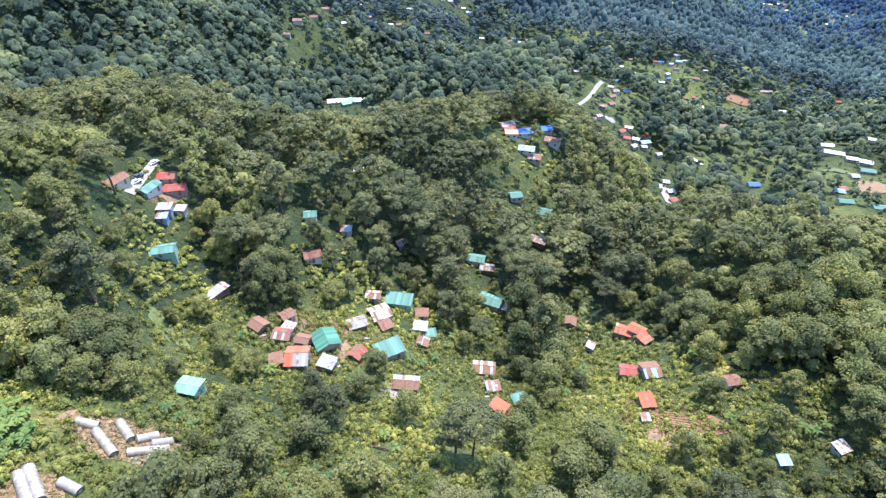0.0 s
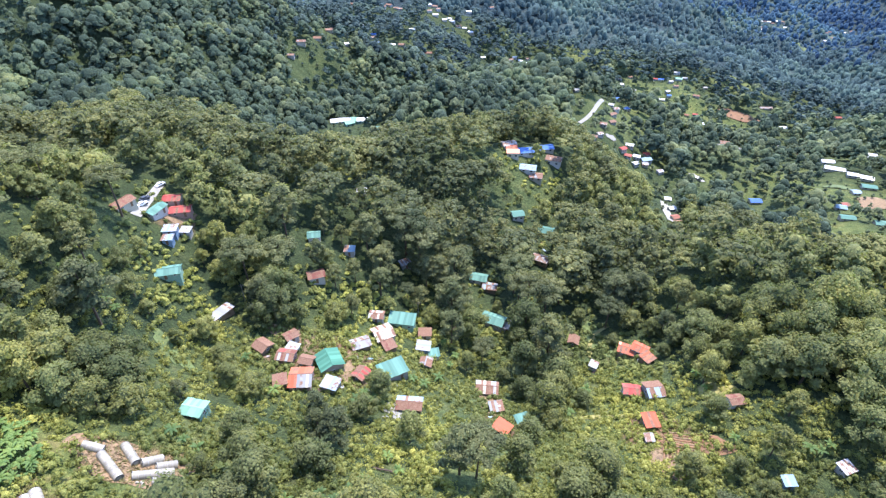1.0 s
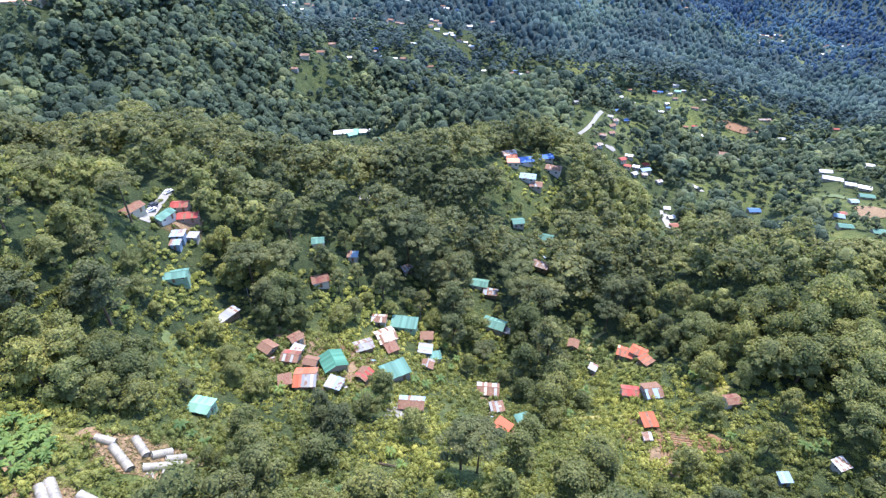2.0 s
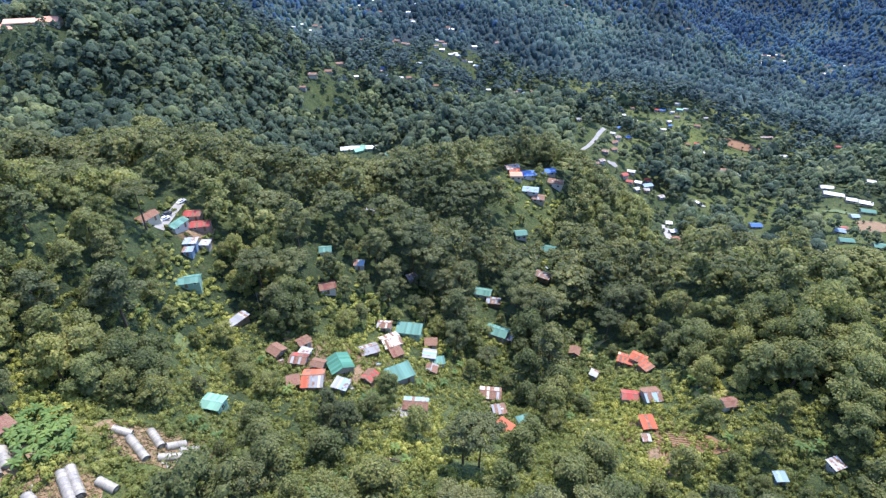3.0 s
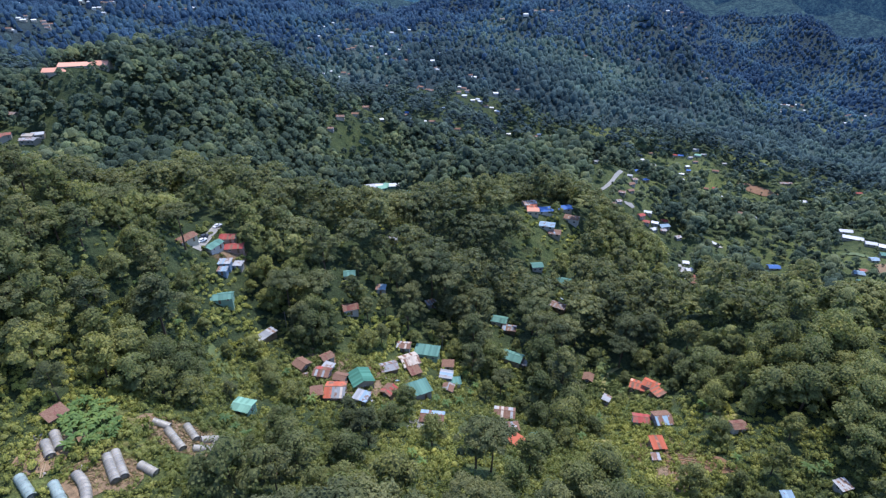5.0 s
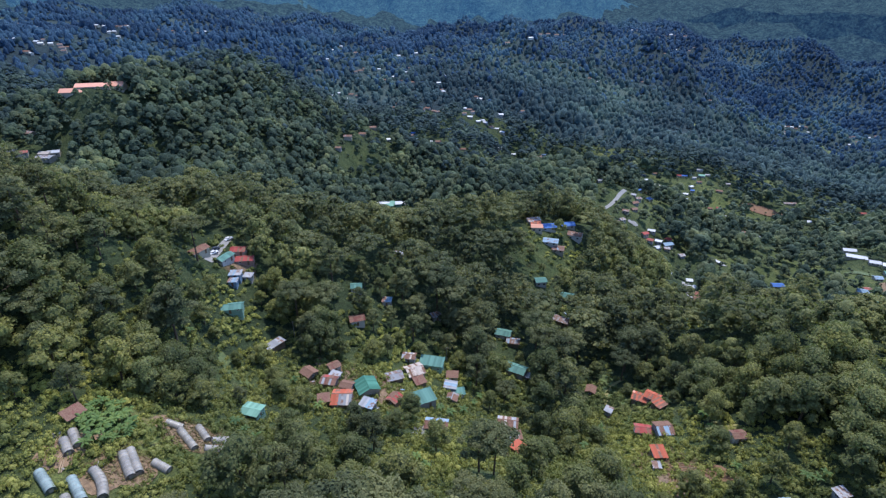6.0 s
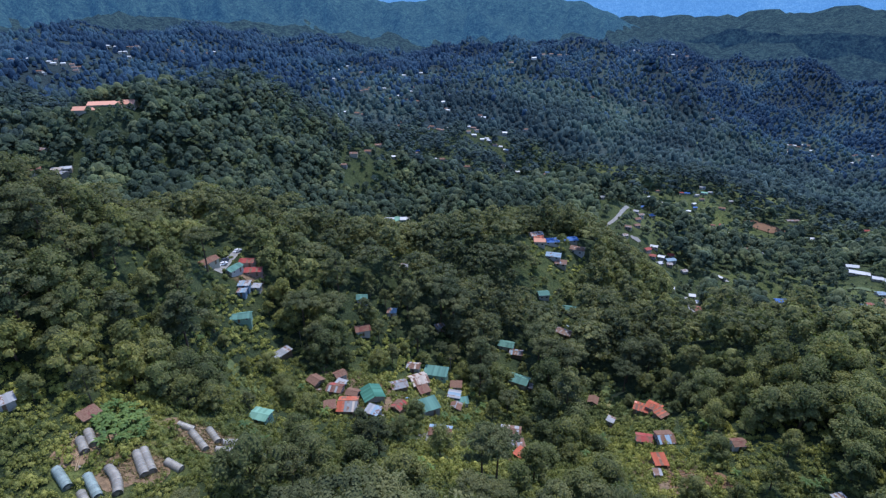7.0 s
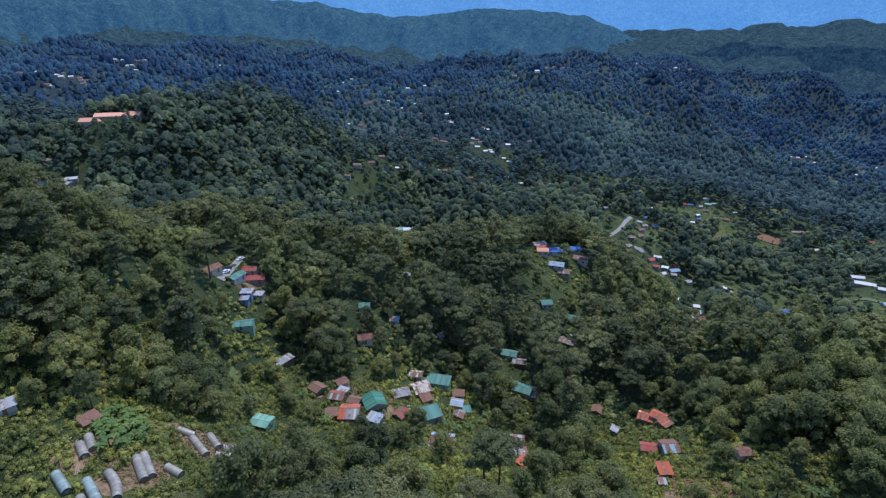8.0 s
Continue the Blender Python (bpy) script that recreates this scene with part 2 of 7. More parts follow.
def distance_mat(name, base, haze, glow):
    """Mountains at the edge of sight: woods, with a blue glow in place of kilometres of bright air."""
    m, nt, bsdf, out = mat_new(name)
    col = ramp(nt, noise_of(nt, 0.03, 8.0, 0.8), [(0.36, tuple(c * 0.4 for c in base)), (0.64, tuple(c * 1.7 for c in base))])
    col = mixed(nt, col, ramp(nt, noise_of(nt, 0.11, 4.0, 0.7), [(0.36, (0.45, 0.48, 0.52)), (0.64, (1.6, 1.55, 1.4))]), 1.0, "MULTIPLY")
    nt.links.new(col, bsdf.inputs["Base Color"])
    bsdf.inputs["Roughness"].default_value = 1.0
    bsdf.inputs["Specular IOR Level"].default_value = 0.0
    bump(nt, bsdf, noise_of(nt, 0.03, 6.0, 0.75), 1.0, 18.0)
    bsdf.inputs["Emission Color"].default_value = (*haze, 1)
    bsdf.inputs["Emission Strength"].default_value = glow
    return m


# ---- ground ----
EYE_XY = (0.0, -60.0)
BASE, FALL = 5.9, -128.7
# ground near the greenhouses and village: plan place, breadth, rise
NEAR = [
    (0, -60, 18, -7.7), (0, 0, 40, -5.9), (-80, 0, 54, 5.3), (80, 0, 54, 22.0),
    (60, 30, 57, -0.7), (-50, 40, 58, 7.5), (13, 61, 62, 19.1), (5, 71, 29, 1.4),
    (-80, 48, 30, -3.7), (0, -200, 68, 19.2), (-36, 91, 32, -8.1), (120, 40, 74, -54.1),
    (120, 40, 32, 8.1), (-83, 75, 33, 7.6), (-130, 40, 77, -45.8), (-63, 92, 77, -55.5),
    (-105, 67, 77, 79.3), (-34, 118, 36, 8.6), (40, 117, 83, -53.1), (-16, 125, 85, 60.4),
    (-111, 98, 37, -7.3), (104, 106, 37, -1.3), (-5, 140, 38, -6.2), (-200, -100, 91, 38.7),
]
# the hollow and its slopes: plan place, breadth, rise
SLOPES = [
    (200, -100, 91, 0.8), (121, 113, 94, 77.1), (-75, 145, 97, -56.9), (-75, 145, 40, -4.8),
    (91, 166, 106, -33.4), (-132, 145, 44, 7.6), (-50, 184, 44, 5.4), (-56, 206, 116, 83.0),
    (2, 216, 117, -103.4), (2, 216, 48, 2.2), (122, 195, 49, 2.8), (-98, 206, 49, -5.5),
    (-157, 187, 123, 26.0), (161, 191, 125, -54.5), (27, 257, 53, -4.5), (-300, 100, 140, 90.4),
    (300, 100, 140, 14.1), (92, 272, 142, 133.4), (92, 272, 57, -16.4), (60, 300, 59, 17.1),
    (230, 260, 160, 54.3), (-87, 342, 166, -15.8), (166, 346, 176, -193.6), (-20, 380, 69, -24.1),
]
# the ridge and side valleys: plan place, breadth, rise
RIDGE = [
    (-300, 330, 195, 17.0), (-300, 330, 76, 29.6), (400, 250, 200, -35.0), (-78, 443, 78, 13.7),
    (321, 377, 83, -2.1), (60, 480, 214, 116.8), (60, 480, 83, -11.6), (272, 415, 215, 33.5),
    (243, 470, 88, -4.0), (-310, 460, 91, -4.4), (-157, 537, 240, -189.4), (-157, 537, 92, -29.4),
    (-20, 560, 93, -18.6), (-394, 426, 93, -18.7), (377, 478, 97, 10.2), (-238, 576, 100, 33.5),
    (176, 604, 101, 13.1), (-393, 533, 274, -74.9), (-393, 533, 104, 23.0), (336, 601, 108, -9.9),
    (391, 584, 289, -67.1), (163, 690, 294, -27.8), (-282, 654, 294, 348.1), (700, 300, 301, 13.7),
]
# the main valley and its spurs: plan place, breadth, rise
VALLEY = [
    (-369, 644, 115, -23.1), (-86, 745, 309, -72.0), (-232, 728, 119, -6.0), (-700, 500, 341, 77.6),
    (-700, 500, 129, 21.3), (0, -1000, 356, 161.0), (-420, 800, 363, -162.9), (-1000, -200, 382, 217.8),
    (132, 943, 382, -9.2), (132, 943, 144, -36.7), (565, 788, 144, -8.8), (1000, -300, 388, 170.2),
    (-15, 982, 147, 26.7), (445, 890, 396, -18.0), (351, 947, 151, 16.2), (-833, 943, 487, 70.1),
    (1000, 800, 493, -65.5), (504, 1259, 526, -42.1), (-297, 1413, 559, -16.9), (139, 1529, 219, -17.7),
    (-1059, 1278, 632, 52.2), (1500, 1000, 679, 99.4), (207, 1835, 704, 387.0), (924, 1670, 724, -263.2),
]
# the far side of the valley: plan place, breadth, rise
FAR = [
    (-228, 1928, 738, -404.0), (-689, 1826, 741, 394.7), (783, 1821, 277, 14.4), (-1131, 1832, 812, -243.7),
    (1084, 1974, 312, -17.4), (438, 2304, 884, 2.4), (-2000, 1500, 931, 153.4), (1151, 2272, 350, 3.4),
    (-653, 2565, 992, -10.9), (102, 2742, 1027, -44.4), (-1342, 2404, 1028, 123.5), (2000, 2000, 1052, -133.4),
    (0, -3000, 1076, 239.3), (-3000, 0, 1098, 244.0), (3000, 0, 1098, 224.6), (1137, 2728, 1102, 58.7),
    (2500, 3000, 1441, 189.4), (0, 4200, 1552, 26.8), (-2000, 4000, 1647, 55.9), (2000, 4200, 1712, -59.4),
]
# the wooded rise and the gully behind it: plan place, breadth, rise
WOODED_RISE = [
    (-52, 133, 38, 1.1), (-107, 109, 38, -1.2), (-153, 69, 38, -3.4), (-133, 123, 41, 14.8),
    (-85, 150, 41, -3.7), (179, 122, 76, 1.4), (130, 160, 45, -7.0), (73, 185, 45, -2.1),
    (-20, 195, 45, -0.7), (161, 179, 50, 9.7), (-209, 139, 50, 3.1), (115, 205, 50, 14.0),
    (48, 225, 50, 1.4), (-92, 214, 50, 4.3), (-192, 204, 54, -28.4), (93, 253, 54, -5.8),
    (229, 173, 54, 10.5), (-29, 307, 60, 12.2), (-95, 296, 60, -14.6), (147, 278, 60, -10.9),
]
# the steep wooded knoll and its shoulders: plan place, breadth, rise
KNOLL = [
    (-217, 238, 60, -26.4), (-159, 273, 60, 8.8), (118, 339, 66, 5.4), (44, 354, 66, -2.4),
    (-83, 348, 66, -24.5), (-302, 227, 115, -1.2), (-176, 376, 73, 23.8), (263, 330, 73, 7.6),
    (-65, 406, 73, -4.8), (-253, 337, 73, -8.7), (330, 276, 73, -7.1), (106, 399, 73, -2.5),
    (-338, 350, 81, -35.2), (-199, 433, 81, 14.3), (-258, 405, 81, -15.5), (-9, 472, 81, 27.7),
    (-138, 454, 81, -25.8), (-460, 326, 90, 17.6), (-259, 482, 90, -17.7), (-47, 539, 90, -22.4),
]
# the slopes behind the knoll: plan place, breadth, rise
BACK_SLOPES = [
    (-362, 490, 52, 14.0), (-376, 478, 26, 9.0),
    (-323, 447, 90, 53.5), (-191, 510, 90, 62.4), (-329, 534, 100, -8.3), (-12, 619, 100, -9.1),
    (-520, 377, 100, 28.0), (-463, 437, 100, -31.4), (-254, 570, 100, -38.8), (-95, 613, 100, 25.3),
    (-588, 433, 112, 27.5), (-330, 633, 112, 42.2), (-466, 671, 125, -49.8), (-15, 807, 125, 6.6),
    (-325, 744, 125, 15.6), (-629, 537, 125, 33.9), (-173, 790, 125, -16.8), (-510, 642, 125, -27.9),
    (-195, 900, 139, -20.0), (-475, 797, 139, -22.0), (-254, 887, 139, -29.0),
]
HILLS = NEAR + SLOPES + RIDGE + VALLEY + FAR + WOODED_RISE + KNOLL + BACK_SLOPES


def ground_z(x, y):
    """Height of the bare ground: broad rises and hollows, and a little roughness."""
    x, y = np.asarray(x, float), np.asarray(y, float)
    r = np.hypot(x - EYE_XY[0], y - EYE_XY[1])
    z = BASE + FALL * np.minimum(r, 1500) / 1000
    for cx, cy, rad, h in HILLS:
        z = z + h * np.exp(-((x - cx) ** 2 + (y - cy) ** 2) / rad ** 2)
    k = np.clip((r - 60) / 700, 0.06, 1.0)
    z = z + k * (6 * np.sin(x / 61 + 1.3 * np.sin(y / 83)) * np.sin(y / 71 + 0.7) + 3 * np.sin(x / 23 + y / 41) * np.sin(y / 29 - x / 57 + 2.0))
    z = z + np.clip((r - 130) / 160, 0, 1) * (5 * (0.5 - np.abs(np.sin(x / 38 + 0.9 * np.sin(y / 47)))) + 3 * np.sin(x / 17 + 1.2 * np.sin(y / 33)) * np.sin(y / 21))
    far = np.clip((r - 900) / 1100, 0, 1)      # spurs and gullies of the far slopes
    a, b = x / 150 + 1.3 * np.sin(y / 330 + 0.4), y / 260 + 0.9 * np.sin(x / 210)
    return z + far * (62 * (0.55 - np.abs(np.sin(a))) * (0.65 + 0.35 * np.sin(b)) + 30 * (0.5 - np.abs(np.sin(x / 71 - y / 160 + 1.1 * np.sin(y / 95)))))


def zat(x, y):
    return float(ground_z(x, y))


def mesh_of(name, verts, faces, mats=(), smooth=False):
    """A mesh from numpy arrays; all faces have the same number of corners."""
    verts, faces = np.asarray(verts, np.float32), np.asarray(faces, np.int32)
    me = bpy.data.meshes.new(name)
    me.vertices.add(len(verts))
    me.vertices.foreach_set("co", verts.ravel())
    k = faces.shape[1]
    me.loops.add(faces.size)
    me.loops.foreach_set("vertex_index", faces.ravel())
    me.polygons.add(len(faces))
    me.polygons.foreach_set("loop_start", np.arange(0, faces.size, k, dtype=np.int32))
    if smooth:
        me.polygons.foreach_set("use_smooth", np.ones(len(faces), bool))
    for m in mats:
        me.materials.append(m)
    me.update(calc_edges=True)
    return me


# places kept free of tall trees: x, y, radius, and how far the clear strip runs towards the valley's open side
CLEAR = []


def keep_clear(x, y, r, strip=0.0):
    CLEAR.append((x, y, r, strip))


# ---- building kit ----
def link(name, me, parent=None, m=None):
    ob = new(name, me)
    if m is not None:
        ob.matrix_basis = m
    if parent is not None:
        ob.parent = parent
    return ob


def part(name, bm, material, parent, label=""):
    """One mesh object under a thing or a part."""
    me = bpy.data.meshes.new(name)
    bm.to_mesh(me)
    bm.free()
    me.materials.append(material)
    ob = link(name, me, parent)
    return tagged(ob, label) if label else ob


def box_into(bm, x0, y0, z0, x1, y1, z1, bevel=0.0):
    made = bmesh.ops.create_cube(bm, size=1.0)["verts"]
    for v in made:
        v.co = Vector(((x0 + x1) / 2 + v.co.x * (x1 - x0), (y0 + y1) / 2 + v.co.y * (y1 - y0), (z0 + z1) / 2 + v.co.z * (z1 - z0)))
    if bevel:
        edges = {e for v in made for e in v.link_edges}
        bmesh.ops.bevel(bm, geom=list(edges), offset=bevel, segments=1, affect="EDGES")
    return made


def box(x0, y0, z0, x1, y1, z1, bevel=0.0):
    bm = bmesh.new()
    box_into(bm, x0, y0, z0, x1, y1, z1, bevel)
    return bm


def board_mesh():
    bm = box(-0.5, -0.12, -0.025, 0.5, 0.12, 0.025)
    me = bpy.data.meshes.new("board")
    bm.to_mesh(me)
    bm.free()
    me.materials.append(BOARDWOOD)
    return me


BOARD = board_mesh()
SHEETS = {}


def sheet_mesh(width, length, material):
    """One corrugated roofing sheet, lying flat: x across the waves, y down the slope."""
    key = (round(width, 2), round(length, 2), material.name)
    if key not in SHEETS:
        n = 6
        xs = np.linspace(-width / 2 - 0.03, width / 2 + 0.03, 2 * n + 1)
        zs = np.where(np.arange(2 * n + 1) % 2, 0.035, 0.0)
        v = [(x, y, z) for y in (0, -length) for x, z in zip(xs, zs)]
        k = 2 * n + 1
        f = [(i, i + 1, k + i + 1, k + i) for i in range(k - 1)]
        SHEETS[key] = mesh_of("roof_sheet", v, f, [material])
    return SHEETS[key]


def add_window(parent, x, y, z, w, h, axis):
    """A framed window proud of a wall; axis 'x' when the wall runs along x."""
    t = 0.05
    bm = bmesh.new()
    if axis == "x":
        for a, b, c, d in ((-w / 2, -h / 2, w / 2, -h / 2 + 0.1), (-w / 2, h / 2 - 0.1, w / 2, h / 2), (-w / 2, -h / 2 + 0.1, -w / 2 + 0.1, h / 2 - 0.1), (w / 2 - 0.1, -h / 2 + 0.1, w / 2, h / 2 - 0.1), (-0.04, -h / 2 + 0.1, 0.04, h / 2 - 0.1)):
            box_into(bm, x + a, y - t, z + b, x + c, y + t, z + d)
        glass = box(x - w / 2 + 0.05, y - 0.02, z - h / 2 + 0.05, x + w / 2 - 0.05, y + 0.02, z + h / 2 - 0.05)
    else:
        for a, b, c, d in ((-w / 2, -h / 2, w / 2, -h / 2 + 0.1), (-w / 2, h / 2 - 0.1, w / 2, h / 2), (-w / 2, -h / 2 + 0.1, -w / 2 + 0.1, h / 2 - 0.1), (w / 2 - 0.1, -h / 2 + 0.1, w / 2, h / 2 - 0.1), (-0.04, -h / 2 + 0.1, 0.04, h / 2 - 0.1)):
            box_into(bm, x - t, y + a, z + b, x + t, y + c, z + d)
        glass = box(x - 0.02, y - w / 2 + 0.05, z - h / 2 + 0.05, x + 0.02, y + w / 2 - 0.05, z + h / 2 - 0.05)
    frame_ob = part("window", bm, TRIM, parent)
    part("pane", glass, GLASS, frame_ob)


def house(label, x, y, w, d, h, rz, roof, wall="cream", shape="gable", pitch=0.38, second=None, sheets=True, name="house", category="house", group="", strip=4.0, mixed_sheets=(), detail=True, lift=0.0):
    """A small house: block or board walls, sheet roof with its ridge along local x, windows and a door.
    shape: gable, shed (falls towards -y) or hip. second: roof colour of the -y slope."""
    rng = random.Random(int(x * 31 + y * 17))
    a = radians(rz)
    corners = [(x + math.cos(a) * u - math.sin(a) * v, y + math.sin(a) * u + math.cos(a) * v) for u in (-w / 2, w / 2) for v in (-d / 2, d / 2)]
    zs = [zat(*c) for c in corners]
    z0 = sum(zs) / 4 + 0.25 + lift
    drop = z0 - min(zs) + 0.6
    root = tagged(link(name, None, None, pose(x, y, z0, 0, 0, rz)), label, category, group)
    root.empty_display_size = 1.0
    keep_clear(x, y, max(w, d) * 0.42, strip)
    rise = pitch * d / 2 if shape != "shed" else pitch * d * 0.6
    # walls with a gable or sloping head
    bm = bmesh.new()
    u, v = w / 2, d / 2
    prof = [(-v, -drop), (v, -drop), (v, h + (rise if shape == "shed" else 0)), (-v, h)]
    if shape == "gable":
        prof.insert(3, (0, h + rise))
    ends = [[bm.verts.new((s * u, py, pz)) for py, pz in prof] for s in (-1, 1)]
    bm.faces.new(ends[0][::-1])
    bm.faces.new(ends[1])
    for i in range(len(prof)):
        j = (i + 1) % len(prof)
        bm.faces.new((ends[0][i], ends[0][j], ends[1][j], ends[1][i]))
    bmesh.ops.recalc_face_normals(bm, faces=bm.faces)
    part("wall", bm, WALLS[wall], root)
    # roof
    over = 0.45
    first, other = ROOFS[roof], ROOFS[second or roof]
    slopes = []
    if shape == "shed":
        ang = math.atan2(rise, d)
        length = math.hypot(rise, d) + 2 * over
        slopes.append((Matrix.Translation((0, v, h + rise + 0.06)) @ Matrix.Rotation(ang, 4, "X") @ Matrix.Translation((0, over, 0)), length, first))
    else:
        ang = math.atan2(rise, v)
        length = math.hypot(rise, v) + over
        slopes.append((Matrix.Translation((0, 0, h + rise + 0.07)) @ Matrix.Rotation(ang, 4, "X"), length, other))
        slopes.append((Matrix.Translation((0, 0, h + rise + 0.07)) @ Matrix.Rotation(math.pi, 4, "Z") @ Matrix.Rotation(ang, 4, "X"), length, first))
    if shape == "hip":
        # four slopes meeting on a short ridge
        bm = bmesh.new()
        o, k, top = over, min(u, v) * 0.9, h + rise
        lo = [bm.verts.new(p) for p in ((-u - o, -v - o, h - 0.12), (u + o, -v - o, h - 0.12), (u + o, v + o, h - 0.12), (-u - o, v + o, h - 0.12))]
        hi = [bm.verts.new(p) for p in ((-u + k, 0, top), (u - k, 0, top))]
        for f in ((lo[0], lo[1], hi[1], hi[0]), (lo[1], lo[2], hi[1]), (lo[2], lo[3], hi[0], hi[1]), (lo[3], lo[0], hi[0])):
            bm.faces.new(f)
        bmesh.ops.solidify(bm, geom=list(bm.faces), thickness=0.08)
        part("roof", bm, first, root)
    elif sheets:
        cap = bmesh.new()
        if shape == "gable":
            for s in (-1, 1):
                made = box_into(cap, -u - over, -0.22, -0.02, u + over, 0.0, 0.02)
                bmesh.ops.transform(cap, matrix=Matrix.Translation((0, 0, h + rise + 0.13)) @ Matrix.Rotation(0 if s < 0 else math.pi, 4, "Z") @ Matrix.Rotation(ang, 4, "X"), verts=made)
        else:
            box_into(cap, -u - over, v + 0.28, h + rise - 0.1, u + over, v + 0.34, h + rise + 0.16)
        roof_ob = part("roof", cap, first, root)
        n = max(3, round((w + 2 * over) / 0.9))
        sw = (w + 2 * over) / n
        for m, length, material in slopes:
            for i in range(n):
                mt = material
                if mixed_sheets and rng.random() < 0.55 and (second is None or material is other):
                    mt = ROOFS[rng.choice(mixed_sheets)]
                px = -u - over + sw * (i + 0.5)
                ob = link("roof_sheet", sheet_mesh(sw, length, mt), roof_ob, m @ pose(px, rng.uniform(-0.06, 0.06), 0.03 * (i % 2), rng.uniform(-0.5, 0.5), 0, rng.uniform(-0.6, 0.6)))
    else:
        bm = bmesh.new()
        for m, length, material in slopes:
            made = box_into(bm, -u - over, -length, -0.03, u + over, 0, 0.05)
            bmesh.ops.transform(bm, matrix=m, verts=made)
        part("roof", bm, first, root)
    if not detail:
        return root
    storeys = 2 if h > 4.4 else 1
    for s in range(storeys):
        zc = 1.5 + 2.7 * s
        n = max(1, int(w // 3))
        for i in range(n):
            wx = -u + w * (i + 0.5) / n
            if s == 0 and i == n // 2:
                door = part("door", box(wx - 0.45, -v - 0.06, -0.05, wx + 0.45, -v + 0.04, 2.0, 0.02), DOORWOOD, root)
                part("door_handle", box(wx + 0.3, -v - 0.12, 0.95, wx + 0.36, -v - 0.062, 1.1), STEEL, door)
            else:
                add_window(root, wx, -v, zc, 1.1, 1.0, "x")
        add_window(root, -u, 0, zc, 1.1, 1.0, "y")
        add_window(root, u, 0, zc, 1.1, 1.0, "y")
    return root


def far_house(label, x, y, w, d, h, rz, roof, wall="white", shape="gable", group="houses across the valley", strip=9.0):
    a = house(label, x, y, w, d, h, rz, roof, wall, shape, 0.36, None, False, group=group, strip=strip, detail=False)
    u, v = w / 2, d / 2
    for i in range(2):
        wx = -u + w * (i + 0.5) / 2
        part("window", box(wx - 0.6, -v - 0.05, 0.7, wx + 0.6, -v + 0.02, 1.7), GLASS, a)
    return a


COTTAGES = {}


def cottage(x, y, w, d, h, rz, roof, wall="white", strip=75.0):
    """A house too far off to pick out: walls and a two-sided roof, gathered for the joined far hamlets."""
    a = radians(rz)
    z0 = zat(x, y) + 0.3
    keep_clear(x, y, max(w, d) * 0.42, strip)
    rise, u, v, o = 0.18 * d, w / 2, d / 2, 0.5
    pts = [(-u, -v, -2.5), (u, -v, -2.5), (u, v, -2.5), (-u, v, -2.5), (-u, -v, h), (u, -v, h), (u, v, h), (-u, v, h), (-u, 0, h + rise), (u, 0, h + rise)]
    caps = [(-u - o, -v - o, h - 0.1), (u + o, -v - o, h - 0.1), (u + o, 0, h + rise + 0.15), (-u - o, 0, h + rise + 0.15), (u + o, v + o, h - 0.1), (-u - o, v + o, h - 0.1)]
    turned = [(x + math.cos(a) * px - math.sin(a) * py, y + math.sin(a) * px + math.cos(a) * py, z0 + pz) for px, py, pz in pts + caps]
    for key, faces in ((WALLS[wall], ((0, 1, 5, 4), (2, 3, 7, 6), (1, 2, 6, 5), (3, 0, 4, 7), (5, 6, 9, 9), (7, 4, 8, 8))), (ROOFS[roof], ((10, 11, 12, 13), (12, 14, 15, 13)))):
        COTTAGES.setdefault(key.name, (key, []))[1].append([[turned[i] for i in f] for f in faces])


def far_hamlets(label):
    v, f, mats, idx = [], [], [], []
    for key, rows in COTTAGES.values():
        for faces in rows:
            for poly in faces:
                f += [(len(v), len(v) + 1, len(v) + 2), (len(v), len(v) + 2, len(v) + 3)][:1 if poly[2] == poly[3] else 2]
                v += poly
                idx += [len(mats)] * (1 if poly[2] == poly[3] else 2)
        mats.append(key)
    me = mesh_of("far_hamlets", v, f, mats)
    me.polygons.foreach_set("material_index", idx)
    return tagged(link("far_hamlets", me), label, "houses", kind="stuff")


def draped(name, outline_fn, material, lift=0.12):
    """A thin skin of earth, turf or paving that lies on the ground. outline_fn gives rows of plan points."""
    rows = outline_fn
    v, f = [], []
    k = len(rows[0])
    for row in rows:
        for px, py in row:
            v.append((px, py, zat(px, py) + lift))
    for i in range(len(rows) - 1):
        for j in range(k - 1):
            f.append((i * k + j, i * k + j + 1, (i + 1) * k + j + 1, (i + 1) * k + j))
    return link(name, mesh_of(name, v, f, [material], True))


def patch_rows(cx, cy, rx, ry, rz, seed, n=14):
    """An uneven rounded patch in plan, as rows of points."""
    rng = random.Random(seed)
    ph = [rng.uniform(0, 6.28) for _ in range(4)]
    a = radians(rz)
    rows = []
    for i in range(n + 1):
        rr = 0.02 + 0.98 * i / n
        row = []
        for j in range(37):
            t = 2 * math.pi * (j % 36) / 36
            k = rr * (1 + 0.16 * math.sin(2 * t + ph[0]) + 0.12 * math.sin(3 * t + ph[1]) + 0.08 * math.sin(5 * t + ph[2]) + 0.05 * math.sin(9 * t + ph[3]))
            px, py = rx * k * math.cos(t), ry * k * math.sin(t)
            row.append((cx + math.cos(a) * px - math.sin(a) * py, cy + math.sin(a) * px + math.cos(a) * py))
        rows.append(row)
    return rows


